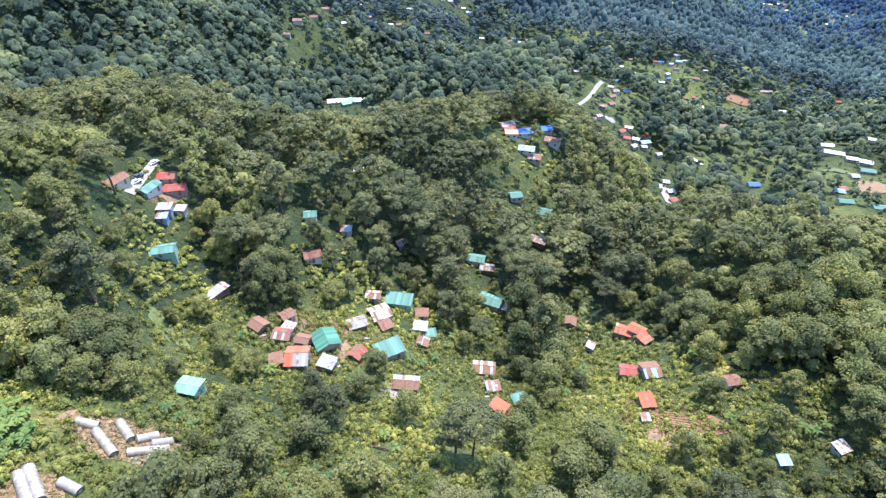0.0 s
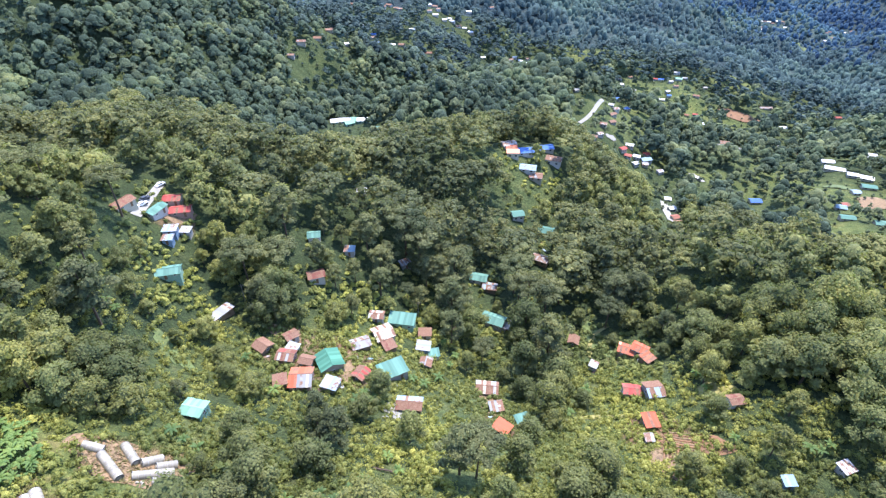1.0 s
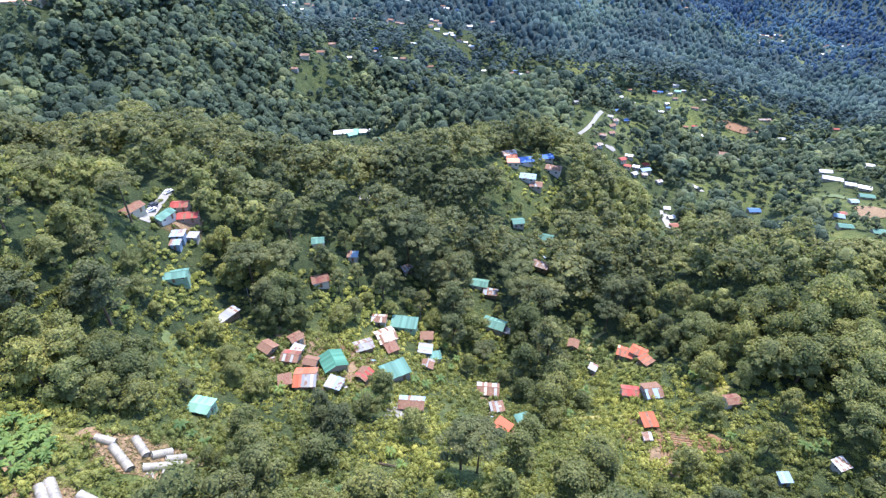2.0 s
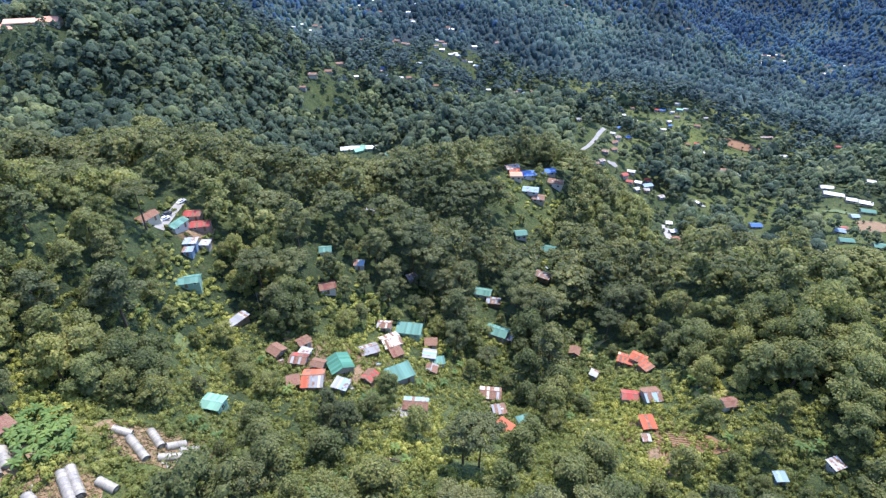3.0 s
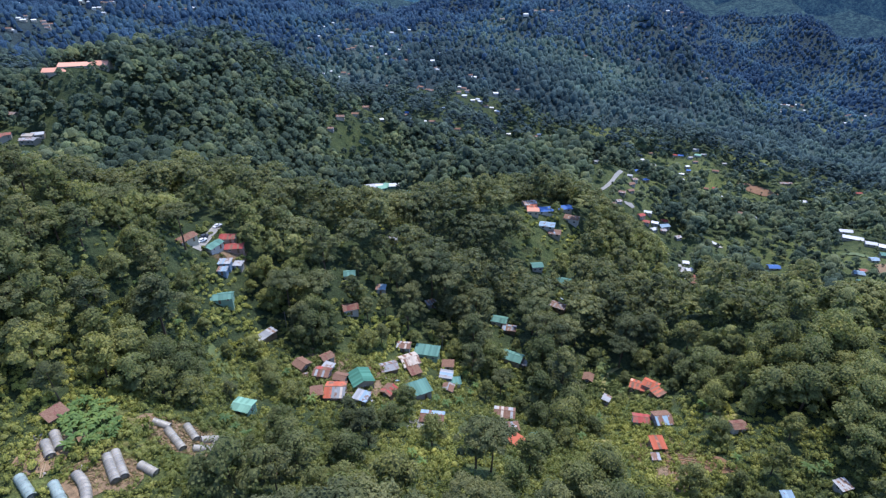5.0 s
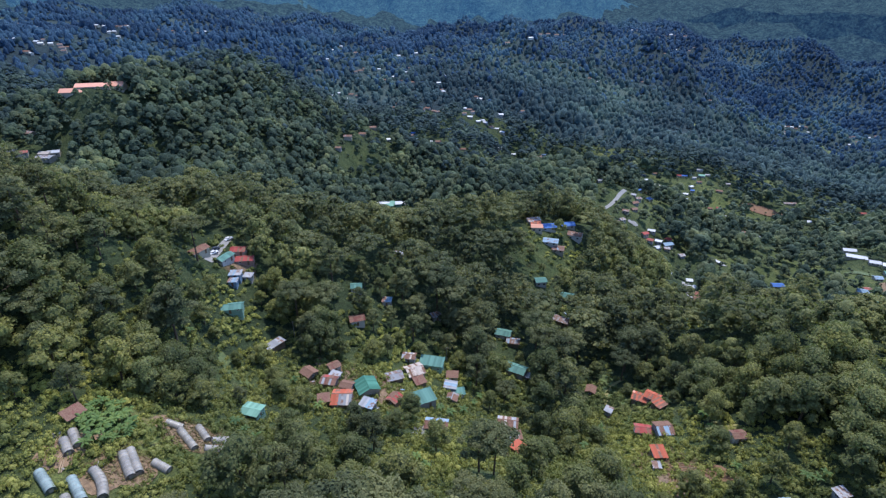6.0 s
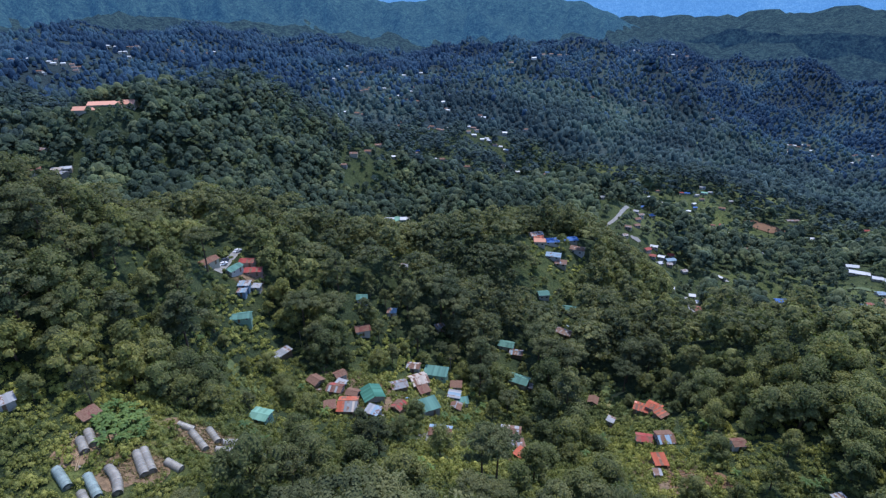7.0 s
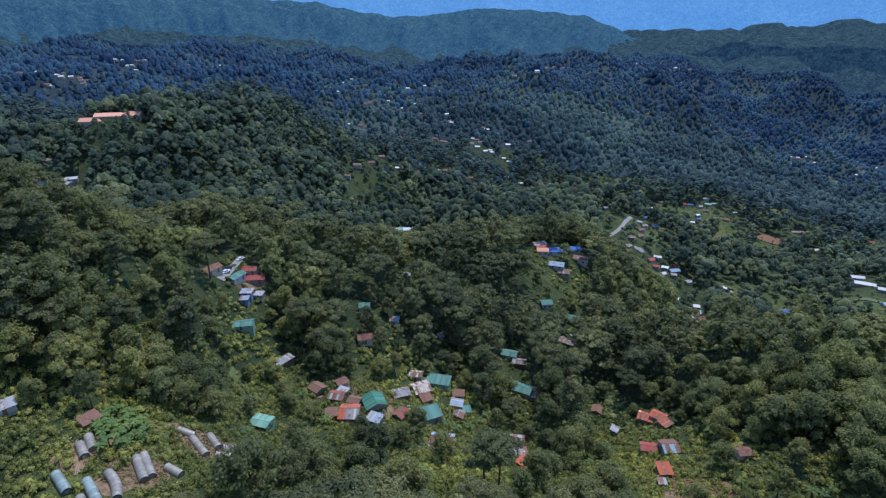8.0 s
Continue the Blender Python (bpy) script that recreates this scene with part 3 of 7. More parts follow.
def strip_rows(points, width, step=2.0):
    """A lane of even width along a smooth line through a few plan points."""
    pts = [Vector(p) for p in points]
    line = []
    for i in range(len(pts) - 1):
        p0, p1, p2, p3 = pts[max(i - 1, 0)], pts[i], pts[i + 1], pts[min(i + 2, len(pts) - 1)]
        n = max(2, int((p2 - p1).length / step))
        for k in range(n):
            t = k / n
            line.append(0.5 * ((2 * p1) + (p2 - p0) * t + (2 * p0 - 5 * p1 + 4 * p2 - p3) * t * t + (3 * p1 - p0 - 3 * p2 + p3) * t ** 3))
    line.append(pts[-1])
    rows = []
    for i, p in enumerate(line):
        q = (line[min(i + 1, len(line) - 1)] - line[max(i - 1, 0)]).normalized()
        side = Vector((-q.y, q.x))
        rows.append([tuple(p + side * width * s) for s in (-0.5, -0.25, 0, 0.25, 0.5)])
    return rows


def tunnel(label, x0, y0, x1, y1, width, film, bend=0.0):
    """A low hooped greenhouse between two plan points: film in bays between pipe hoops, end walls, ground boards."""
    p0, p1 = Vector((x0, y0)), Vector((x1, y1))
    length = (p1 - p0).length
    mid = (p0 + p1) / 2
    rz = math.degrees(math.atan2(p1.y - p0.y, p1.x - p0.x))
    z0, z1 = zat(x0, y0), zat(x1, y1)
    root = tagged(link("tunnel_greenhouse", None, None, pose(mid.x, mid.y, (z0 + z1) / 2 + 0.05, 0, -math.degrees(math.atan2(z1 - z0, length)), rz)), label, "greenhouse", "tunnel greenhouses")
    keep_clear(mid.x, mid.y, length / 2 + 1.2, 7.0)
    keep_clear(x0, y0, 2.2, 7.0)
    keep_clear(x1, y1, 2.2, 7.0)
    bays = max(4, round(length / 1.1))
    r, hh = width / 2, width * 0.52

    def mid_y(t):
        return bend * (1 - (2 * t - 1) ** 2)

    def arch(n=12, k=1.0):
        return [(-k * r * math.cos(math.pi * i / n), k * (0.35 + (hh) * math.sin(math.pi * i / n)) if 0 < i < n else 0.0) for i in range(n + 1)]

    for b in range(bays):
        t0, t1 = b / bays, (b + 1) / bays
        rows = []
        for s, k in ((t0, 1.0), (t0 * 0.5 + t1 * 0.5, 0.965), (t1, 1.0)):
            rows.append([(-length / 2 + s * length, mid_y(s) + ay, az) for ay, az in arch(12, k)])
        v = [p for row in rows for p in row]
        f = [(i * 13 + j, i * 13 + j + 1, (i + 1) * 13 + j + 1, (i + 1) * 13 + j) for i in range(2) for j in range(12)]
        link("film_panel", mesh_of("film_panel", v, f, [film], True), root)
    for b in range(bays + 1):
        t = b / bays
        bm = bmesh.new()
        ring = arch(12, 1.012)
        for i in range(12):
            (ya, za), (yb, zb) = ring[i], ring[i + 1]
            q = [bm.verts.new((-length / 2 + t * length + dx, mid_y(t) + py * k, pz * k)) for dx, py, pz, k in ((-0.03, ya, za, 1), (0.03, ya, za, 1), (0.03, yb, zb, 1), (-0.03, yb, zb, 1))]
            w = [bm.verts.new((c.co.x, c.co.y * 1.018, c.co.z * 1.018 + 0.005)) for c in q]
            bm.faces.new(w)
            bm.faces.new((q[0], w[0], w[3], q[3]))
            bm.faces.new((q[1], q[2], w[2], w[1]))
        bmesh.ops.remove_doubles(bm, verts=bm.verts, dist=0.001)
        part("hoop", bm, STEEL, root)
    for s in (0, 1):
        bm = bmesh.new()
        vs = [bm.verts.new((-length / 2 + s * length + (0.05 if s == 0 else -0.05), mid_y(s) + py, pz)) for py, pz in arch(12, 0.99)]
        bm.faces.new(vs)
        bmesh.ops.solidify(bm, geom=list(bm.faces), thickness=0.02)
        end = part("end_wall", bm, film, root)
        xe = -length / 2 + s * length
        part("door", box(xe - 0.06, -0.45, 0.05, xe + 0.06, 0.45, width * 0.42), DUSTYFILM, end)
    return root


def car(label, x, y, rz, paint):
    root = tagged(link("parked_car", None, None, pose(x, y, zat(x, y) + 0.2, 0, 0, rz)), label, "car", "parked cars")
    bm = box(-2.1, -0.85, 0.3, 2.1, 0.85, 0.95, 0.14)
    part("body", bm, paint, root)
    cab = box(-1.3, -0.74, 0.95, 0.9, 0.74, 1.5, 0.1)
    for v in cab.verts:
        if v.co.z > 1.2:
            v.co.x = v.co.x * 0.78 - 0.05
    part("cabin", cab, paint, root)
    part("windscreen", box(0.62, -0.66, 1.02, 0.84, 0.66, 1.38), GLASS, root)
    for s in (-1, 1):
        part("side_window", box(-1.0, s * 0.72 - 0.03, 1.05, 0.55, s * 0.72 + 0.03, 1.38), GLASS, root)
        for wx in (-1.3, 1.3):
            bm = bmesh.new()
            bmesh.ops.create_cone(bm, cap_ends=True, segments=16, radius1=0.33, radius2=0.33, depth=0.22, matrix=Matrix.Translation((wx, s * 0.78, 0.33)) @ Matrix.Rotation(math.pi / 2, 4, "X"))
            part("wheel", bm, RUBBER, root)
    keep_clear(x, y, 3.5, 8)
    return root


def fallen_log(x0, y0, x1, y1, radius):
    """A felled trunk lying on the slope, with stubs of broken limbs."""
    a, b = Vector((x0, y0, zat(x0, y0) + radius + 0.25)), Vector((x1, y1, zat(x1, y1) + radius + 0.25))
    root = tagged(link("fallen_log", None, None, Matrix.Translation((a + b) / 2) @ (b - a).to_track_quat("Z", "Y").to_matrix().to_4x4()), "pale brown felled log lying among scrub", "log")
    n = (b - a).length
    bm = bmesh.new()
    bmesh.ops.create_cone(bm, cap_ends=True, segments=10, radius1=radius, radius2=radius * 0.6, depth=n)
    bmesh.ops.subdivide_edges(bm, edges=[e for e in bm.edges if e.calc_length() > 1.0], cuts=8)
    for v in bm.verts:
        v.co.x += 0.12 * math.sin(v.co.z * 0.7)
        v.co.y += 0.08 * math.sin(v.co.z * 1.3 + 1)
    part("trunk", bm, BARK, root)
    for k in range(4):
        bm = bmesh.new()
        bmesh.ops.create_cone(bm, cap_ends=True, segments=6, radius1=radius * 0.3, radius2=radius * 0.12, depth=0.9, matrix=pose(0.3 * math.cos(k * 2), 0.3 * math.sin(k * 2), -n * 0.3 + k * n * 0.2, 70, 0, k * 115))
        part("limb_stub", bm, BARK, root)
    keep_clear((x0 + x1) / 2, (y0 + y1) / 2, 3.0, 5.0)
    return root


def board_path(x0, y0, x1, y1, boards=4):
    """A walkway of long boards laid end to end over the earth."""
    a, b = Vector((x0, y0)), Vector((x1, y1))
    mid, n = (a + b) / 2, (b - a).length
    slope = math.degrees(math.atan2(zat(x1, y1) - zat(x0, y0), n))
    root = tagged(link("board_walkway", None, None, pose(mid.x, mid.y, (zat(x0, y0) + zat(x1, y1)) / 2 + 0.28, 0, -slope, math.degrees(math.atan2(b.y - a.y, b.x - a.x)))), "walkway of pale worn boards over bare earth", "walkway")
    for k in range(boards):
        for s in (-1, 1):
            u = -n / 2 + n * (k + 0.5) / boards
            link("board", BOARD, root, pose(u, s * 0.24 + 0.05 * (k % 2), 0.02 * (k % 2), 0, 0, (k * 37 % 7) - 3) @ Matrix.Diagonal((n / boards * 1.04, 1, 1, 1)))
    keep_clear(mid.x, mid.y, n * 0.4, 4.0)
    return root


def utility_pole(x, y, h):
    root = tagged(link("utility_pole", None, None, pose(x, y, zat(x, y), 0, 0, 20)), "thin wooden utility pole with a crossarm", "pole", "utility poles")
    bm = bmesh.new()
    bmesh.ops.create_cone(bm, cap_ends=True, segments=8, radius1=0.15, radius2=0.1, depth=h + 1, matrix=Matrix.Translation((0, 0, h / 2 - 0.5)))
    part("post", bm, CONCRETE, root)
    arm = part("crossarm", box(-0.9, -0.06, h - 0.8, 0.9, 0.06, h - 0.66, 0.01), BARK, root)
    for k in (-0.75, 0, 0.75):
        part("insulator", box(k - 0.05, -0.05, h - 0.658, k + 0.05, 0.05, h - 0.5, 0.02), TRIM, arm)
    return root


def loose_sheet(x, y, rz, colour, size):
    """An old roofing sheet dropped on the ground."""
    n = Vector((zat(x - 1, y) - zat(x + 1, y), zat(x, y - 1) - zat(x, y + 1), 2)).normalized()
    m = Matrix.Translation((x, y, zat(x, y) + 0.3)) @ n.to_track_quat("Z", "Y").to_matrix().to_4x4() @ pose(0, size * 0.5, 0.1, 6, 0, rz)
    return tagged(link("roofing_sheet", sheet_mesh(0.9, size, ROOFS[colour]), None, m), "old corrugated roofing sheet lying in a yard", "roofing sheet", "loose roofing sheets")


def planting_rows(x, y, rz, rows, length, gap):
    """A vegetable bed: raised rows of dug earth with young plants between."""
    root = tagged(link("vegetable_bed", None, None, pose(x, y, 0, 0, 0, rz)), "brown dug vegetable bed with raised planting rows", "garden bed", "vegetable beds")
    a = radians(rz)
    for k in range(rows):
        v, f = [], []
        off = (k - rows / 2) * gap
        for i in range(13):
            u = (i / 12 - 0.5) * length * (0.85 + 0.15 * math.sin(k * 1.7))
            for dy, dz in ((-0.34, -0.1), (-0.14, 0.26), (0.14, 0.26), (0.34, -0.1)):
                w = off + dy + 0.12 * math.sin(u * 0.8 + k)
                v.append((u, w, zat(x + math.cos(a) * u - math.sin(a) * w, y + math.sin(a) * u + math.cos(a) * w) + 0.2 + dz + 0.04 * math.sin(u * 3 + k)))
        for i in range(12):
            for j in range(3):
                f.append((i * 4 + j, (i + 1) * 4 + j, (i + 1) * 4 + j + 1, i * 4 + j + 1))
        link("earth_ridge", mesh_of("earth_ridge", v, f, [REDSOIL if k % 2 else SOIL], True), root)
    return root


def straw_litter(x, y, reach, count, seed):
    """Loose dry stalks thrown over dug ground."""
    rng = random.Random(seed)
    v, f = [], []
    for _ in range(count):
        a, d = rng.uniform(0, 6.28), reach * math.sqrt(rng.random())
        px, py, t, n = x + math.cos(a) * d, y + 0.7 * math.sin(a) * d, rng.uniform(0, 6.28), rng.uniform(0.3, 0.9)
        dx, dy, z = math.cos(t) * n, math.sin(t) * n, zat(px, py) + rng.uniform(0.16, 0.4)
        f.append((len(v), len(v) + 1, len(v) + 2))
        v += [(px - dx, py - dy, z - 0.1), (px + 0.09 * dy / n, py - 0.09 * dx / n, z + 0.12), (px + dx, py + dy, z - 0.08)]
    return tagged(link("straw", mesh_of("straw", v, f, [STRAW])), "dry straw and cut stalks littering the dug earth", "straw", kind="stuff")


def sack_pile(x, y, n, seed):
    rng = random.Random(seed)
    root = tagged(link("sack_pile", None, None, pose(x, y, zat(x, y) + 0.2)), "heap of white plastic sacks on earth", "sacks", "sack heaps")
    for k in range(n):
        bm = bmesh.new()
        bmesh.ops.create_icosphere(bm, subdivisions=2, radius=0.5)
        for v in bm.verts:
            v.co = Vector((v.co.x * 0.9, v.co.y * 0.55, v.co.z * 0.42)) * (1 + 0.12 * math.sin(v.co.x * 9 + k) * math.cos(v.co.y * 7))
        me_ob = part("sack", bm, PLASTIC, root)
        me_ob.matrix_basis = pose(rng.uniform(-0.9, 0.9), rng.uniform(-0.7, 0.7), 0.1 + 0.22 * (k // 3), rng.uniform(-15, 15), rng.uniform(-15, 15), rng.uniform(0, 180))
    return root


# each surface emits its second colour as added haze
HILLS_HAZE = distance_mat("haze_glow_hill_woods", (0.034, 0.062, 0.050), (0.028, 0.105, 0.27), 0.46)
SPUR_HAZE = distance_mat("haze_glow_dark_woods", (0.032, 0.052, 0.042), (0.014, 0.060, 0.21), 0.24)
RANGE_HAZE = distance_mat("haze_glow_mountain_woods", (0.05, 0.075, 0.08), (0.10, 0.28, 0.62), 0.92)


# open land: plan centre, half-widths, share of scrub
OPEN_LAND = [
    (28, 100, 48, 42, 0.78), (-10, 70, 50, 24, 0.45), (-36, 124, 34, 22, 0.95), (66, 122, 18, 42, 0.95), (-74, 66, 20, 14, 1.0),
    (-86, 54, 14, 16, 0.95), (-58, 78, 14, 12, 0.9), (-76, 114, 14, 18, 0.5), (104, 95, 22, 16, 0.6), (-98, 172, 9, 9, 0.4), (25, 165, 20, 16, 0.6),
    (330, 420, 90, 50, 0.4), (440, 740, 120, 80, 0.35), (190, 530, 50, 100, 0.25), (560, 900, 120, 70, 0.2), (50, 285, 22, 30, 0.5),
]


def glades(x, y):
    """Grassy openings between the clumps of trees on the valley's sunny side."""
    g = np.sin(x / 47 + 1.3 * np.sin(y / 61)) * np.sin(y / 53 + 1.1 * np.sin(x / 71)) + 0.5 * np.sin(x / 19 + y / 33) * np.sin(y / 24 - x / 40 + 1.0)
    r = np.hypot(x, y + 60)
    share = np.clip((x - 90 - 0.12 * (y - 300)) / 70, 0.0, 1) * np.clip((r - 330) / 60, 0, 1) * np.clip((1900 - r) / 600, 0, 1)
    return 0.6 * share * np.clip((g - 0.12) / 0.45, 0, 1)


def low_growth(x, y):
    """1 where the slopes carry scrub, gardens and banana rather than forest."""
    v = np.zeros_like(x)
    for cx, cy, rx, ry, k in OPEN_LAND:
        v = np.maximum(v, k * np.clip(1.6 - 1.2 * np.hypot((x - cx) / rx, (y - cy) / ry), 0, 1))
    return np.maximum(v, glades(x, y))


# trodden or dug land where earth shows through: plan centre, half-widths, strength
DUG_LAND = [(-80, 60, 20, 15, 0.35), (-66, 70, 14, 9, 0.4), (-35, 126, 26, 16, 0.6), (68, 104, 12, 14, 0.7), (-100, 174, 12, 10, 0.5), (18, 106, 8, 14, 0.6), (74, 150, 10, 8, 0.4)]


def dug(x, y):
    v = np.zeros_like(x)
    for cx, cy, rx, ry, k in DUG_LAND:
        v = np.maximum(v, k * np.clip(1.7 - 1.2 * np.hypot((x - cx) / rx, (y - cy) / ry), 0, 1))
    return v


# the ground is one sheet, finest in the valley's sweep
def ground():
    az = np.radians(np.concatenate([np.arange(-180, -54, 4.0), np.arange(-54, 54, 0.75), np.arange(54, 180.1, 4.0)]))
    rad = np.concatenate([[0.0], np.geomspace(6, 5200, 350)])
    rr, aa = np.meshgrid(rad, az, indexing="ij")
    x, y = EYE_XY[0] + rr * np.sin(aa), EYE_XY[1] + rr * np.cos(aa)
    v = np.stack([x, y, ground_z(x, y)], -1).reshape(-1, 3)
    k = len(az)
    i, j = np.meshgrid(np.arange(len(rad) - 1), np.arange(k - 1), indexing="ij")
    f = np.stack([i * k + j, i * k + j + 1, (i + 1) * k + j + 1, (i + 1) * k + j], -1).reshape(-1, 4)[:, ::-1]
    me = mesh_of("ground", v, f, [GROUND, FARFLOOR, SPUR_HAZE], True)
    # beyond 1100 m the floor is tinted for haze, beyond 2700 m it glows
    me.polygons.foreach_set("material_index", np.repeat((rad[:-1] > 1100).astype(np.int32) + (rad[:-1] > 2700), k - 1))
    me.attributes.new("open_land", "FLOAT", "POINT").data.foreach_set("value", low_growth(x, y).astype(np.float32).ravel())
    me.attributes.new("bare", "FLOAT", "POINT").data.foreach_set("value", dug(x, y).astype(np.float32).ravel())
    return tagged(link("ground", me), "rolling hillside ground of grass, scrub and earth", "ground", kind="structure")


ground()


def range_of(name, label, az0, az1, near, far, crest, foot, material, seed, ruff):
    """A mountain range at the edge of sight; crest gives the height of its skyline at a bearing in degrees."""
    rng = np.random.default_rng(seed)
    az = np.linspace(az0, az1, 260)
    ph = rng.uniform(0, 6.28, 6)
    rows = []
    for t in np.linspace(0, 1, 34):
        spur = sum(np.sin(az * w + p + 2.6 * t) * np.cos(az * w * 0.43 - 3.7 * t + p) / w ** 0.6 for w, p in zip((0.55, 1.1, 1.9, 3.3, 5.7, 8.1), ph))
        d = near + (far - near) * t
        z = foot + (crest(az) - foot) * (t ** 0.8) + ruff * spur * math.sin(math.pi * min(t * 1.05, 1)) + ruff * 0.1 * np.sin(az * 13 + ph[2] + 9 * t) * np.sin(az * 5.3 - 7 * t)
        a = np.radians(az)
        rows.append(np.stack([d * np.sin(a), d * np.cos(a) - 41, z], -1))
    v = np.concatenate(rows)
    k = len(az)
    i, j = np.meshgrid(np.arange(33), np.arange(k - 1), indexing="ij")
    f = np.stack([i * k + j, i * k + j + 1, (i + 1) * k + j + 1, (i + 1) * k + j], -1).reshape(-1, 4)
    return tagged(link(name, mesh_of(name, v, f, [material], True)), label, "mountain", kind="structure")


def bell(az, at, w):
    return np.exp(-((az - at) / w) ** 2)


def lift(dist, degrees):
    return 108 + dist * np.tan(np.radians(degrees))


range_of("backdrop_hills", "green hills with haze painted on as a blue glow", -56, 22, 2950, 3500,
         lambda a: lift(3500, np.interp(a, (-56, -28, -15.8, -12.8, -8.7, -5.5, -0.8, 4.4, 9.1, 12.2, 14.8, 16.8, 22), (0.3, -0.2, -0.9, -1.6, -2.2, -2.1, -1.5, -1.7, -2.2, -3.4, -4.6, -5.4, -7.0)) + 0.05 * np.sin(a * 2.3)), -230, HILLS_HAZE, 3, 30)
range_of("backdrop_spur", "dark wooded spur across the valley mouth with a faint painted haze glow", 11, 44, 2780, 2960,
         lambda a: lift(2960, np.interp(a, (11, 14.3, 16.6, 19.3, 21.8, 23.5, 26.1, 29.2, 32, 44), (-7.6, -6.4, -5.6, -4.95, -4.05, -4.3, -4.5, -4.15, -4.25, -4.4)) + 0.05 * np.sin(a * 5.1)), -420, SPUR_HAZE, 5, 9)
range_of("backdrop_far_hills", "hills beyond the valley mouth with a painted blue haze glow", 19, 56, 3250, 3700,
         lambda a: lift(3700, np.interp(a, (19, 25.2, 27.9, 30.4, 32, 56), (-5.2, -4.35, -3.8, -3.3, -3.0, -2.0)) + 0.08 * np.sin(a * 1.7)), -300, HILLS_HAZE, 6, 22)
range_of("backdrop_mountains", "mountain range on the horizon with a painted blue haze glow", -60, 60, 4300, 4850,
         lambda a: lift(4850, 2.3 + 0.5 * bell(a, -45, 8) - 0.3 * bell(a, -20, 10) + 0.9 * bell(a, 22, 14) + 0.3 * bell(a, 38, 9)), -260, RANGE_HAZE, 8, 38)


# ---- the village in the hollow ----
house('small house with an orange roof and a faded corrugated slope', -41.9, 112.8, 6.2, 7.2, 2.6, 3, 'orange', 'pink', second='grey', mixed_sheets=('orange', 'tan'), group='houses of the village')
house('house with a dark green corrugated gable roof', -35.1, 121.9, 7.1, 7.2, 3.2, -62, 'green', 'cream', group='houses of the village')
house('low shack roofed with white and grey zinc sheets', -32.8, 111.5, 4.6, 3.8, 2.4, -20, 'white', 'grey', shape='shed', pitch=0.15, mixed_sheets=('grey', 'paleblue'), group='houses of the village')
house('small house with a faded dull red sheet roof', -24.8, 118.2, 4.2, 4, 2.4, 60, 'dullred', 'wood', mixed_sheets=('red',), group='houses of the village')
house('long house with a teal metal roof', -15.4, 123.8, 8.4, 5.9, 3, 28, 'teal', 'grey', shape='shed', pitch=0.18, group='houses of the village')
house('shack with a weathered grey patched sheet roof', -27.4, 135.8, 5.9, 4.6, 2.4, 24, 'grey', 'wood', mixed_sheets=('grey', 'white'), group='houses of the village')
house('two-storey house with a pale tan rusted sheet roof', -20.7, 145.6, 6.4, 6.7, 3.4, 28, 'tan', 'cream', mixed_sheets=('tan', 'rust'), group='houses of the village')
house('lean-to with a dull red sheet roof', -18.0, 140.0, 3.8, 3.8, 2.2, 30, 'dullred', 'wood', shape='shed', pitch=0.2, group='houses of the village')
house('house with a wide teal metal roof', -14.7, 159.0, 9.7, 5.5, 3, -8, 'teal', 'green', shape='shed', pitch=0.16, group='houses of the village')
house('small house with a pale rusted roof', -24.0, 156.2, 5, 3.8, 2.6, -5, 'rust', 'white', mixed_sheets=('white', 'tan'), group='houses of the village')
house('hut with a rusted sheet roof', -5.7, 156.0, 4.4, 3.4, 2.6, 0, 'rust', 'cream', shape='shed', pitch=0.2, group='houses of the village')
house('shack with white and pale blue roofing sheets', -6.0, 146.4, 4.2, 4.6, 2.6, 85, 'white', 'blue', shape='shed', pitch=0.15, mixed_sheets=('paleblue', 'grey'), group='houses of the village')
house('hut with a teal sheet roof', -2.1, 143.8, 3.4, 3.4, 2.4, 10, 'teal', 'white', shape='shed', pitch=0.15, group='houses of the village')
house('hut with a grey and rust sheet roof', -4.8, 135.8, 3.5, 3.8, 2.4, 80, 'grey', 'grey', mixed_sheets=('rust',), group='houses of the village')
house('shack with a brown rusted sheet roof', -57.8, 127.8, 4.7, 4.5, 2.2, -35, 'rust', 'wood', mixed_sheets=('dullred',), group='houses of the village')
house('small white-walled house with a dull red roof', -50.1, 133.8, 3.9, 3.5, 2.6, 40, 'dullred', 'white', group='houses of the village')
house('house with a dark red roof and a white skylight sheet', -49.1, 123.3, 5.2, 4.4, 2.4, -8, 'dullred', 'pink', mixed_sheets=('red', 'dullred', 'white'), group='houses of the village')
house('hut with a white awning roof', -48.1, 128.1, 3.4, 2.5, 2.2, -20, 'white', 'white', shape='shed', pitch=0.12, group='houses of the village')
house('low shack with a dull red rusted roof', -47.9, 111.2, 3.5, 3.5, 2, 15, 'dullred', 'wood', shape='shed', pitch=0.2, group='houses of the village')
house('white-walled shack with a brown sheet roof', -42.2, 121.7, 4, 3.4, 2.3, -15, 'rust', 'white', group='houses of the village')
house('house with a rusted orange roof and a pale blue ridge', -8.9, 107.1, 7.1, 4.5, 2.5, -4, 'paleblue', 'wood', second='rust', mixed_sheets=('dullred',), group='houses of the village')
house('shack with a rusted patchwork roof', 16.8, 128.2, 7.1, 5, 2.6, -6, 'rust', 'grey', mixed_sheets=('white', 'dullred', 'tan'), group='houses of the village')
house('hut with a bright orange sheet roof', 18.8, 101.0, 3.7, 4.2, 2.4, 55, 'orange', 'wood', shape='shed', pitch=0.25, group='houses of the village')
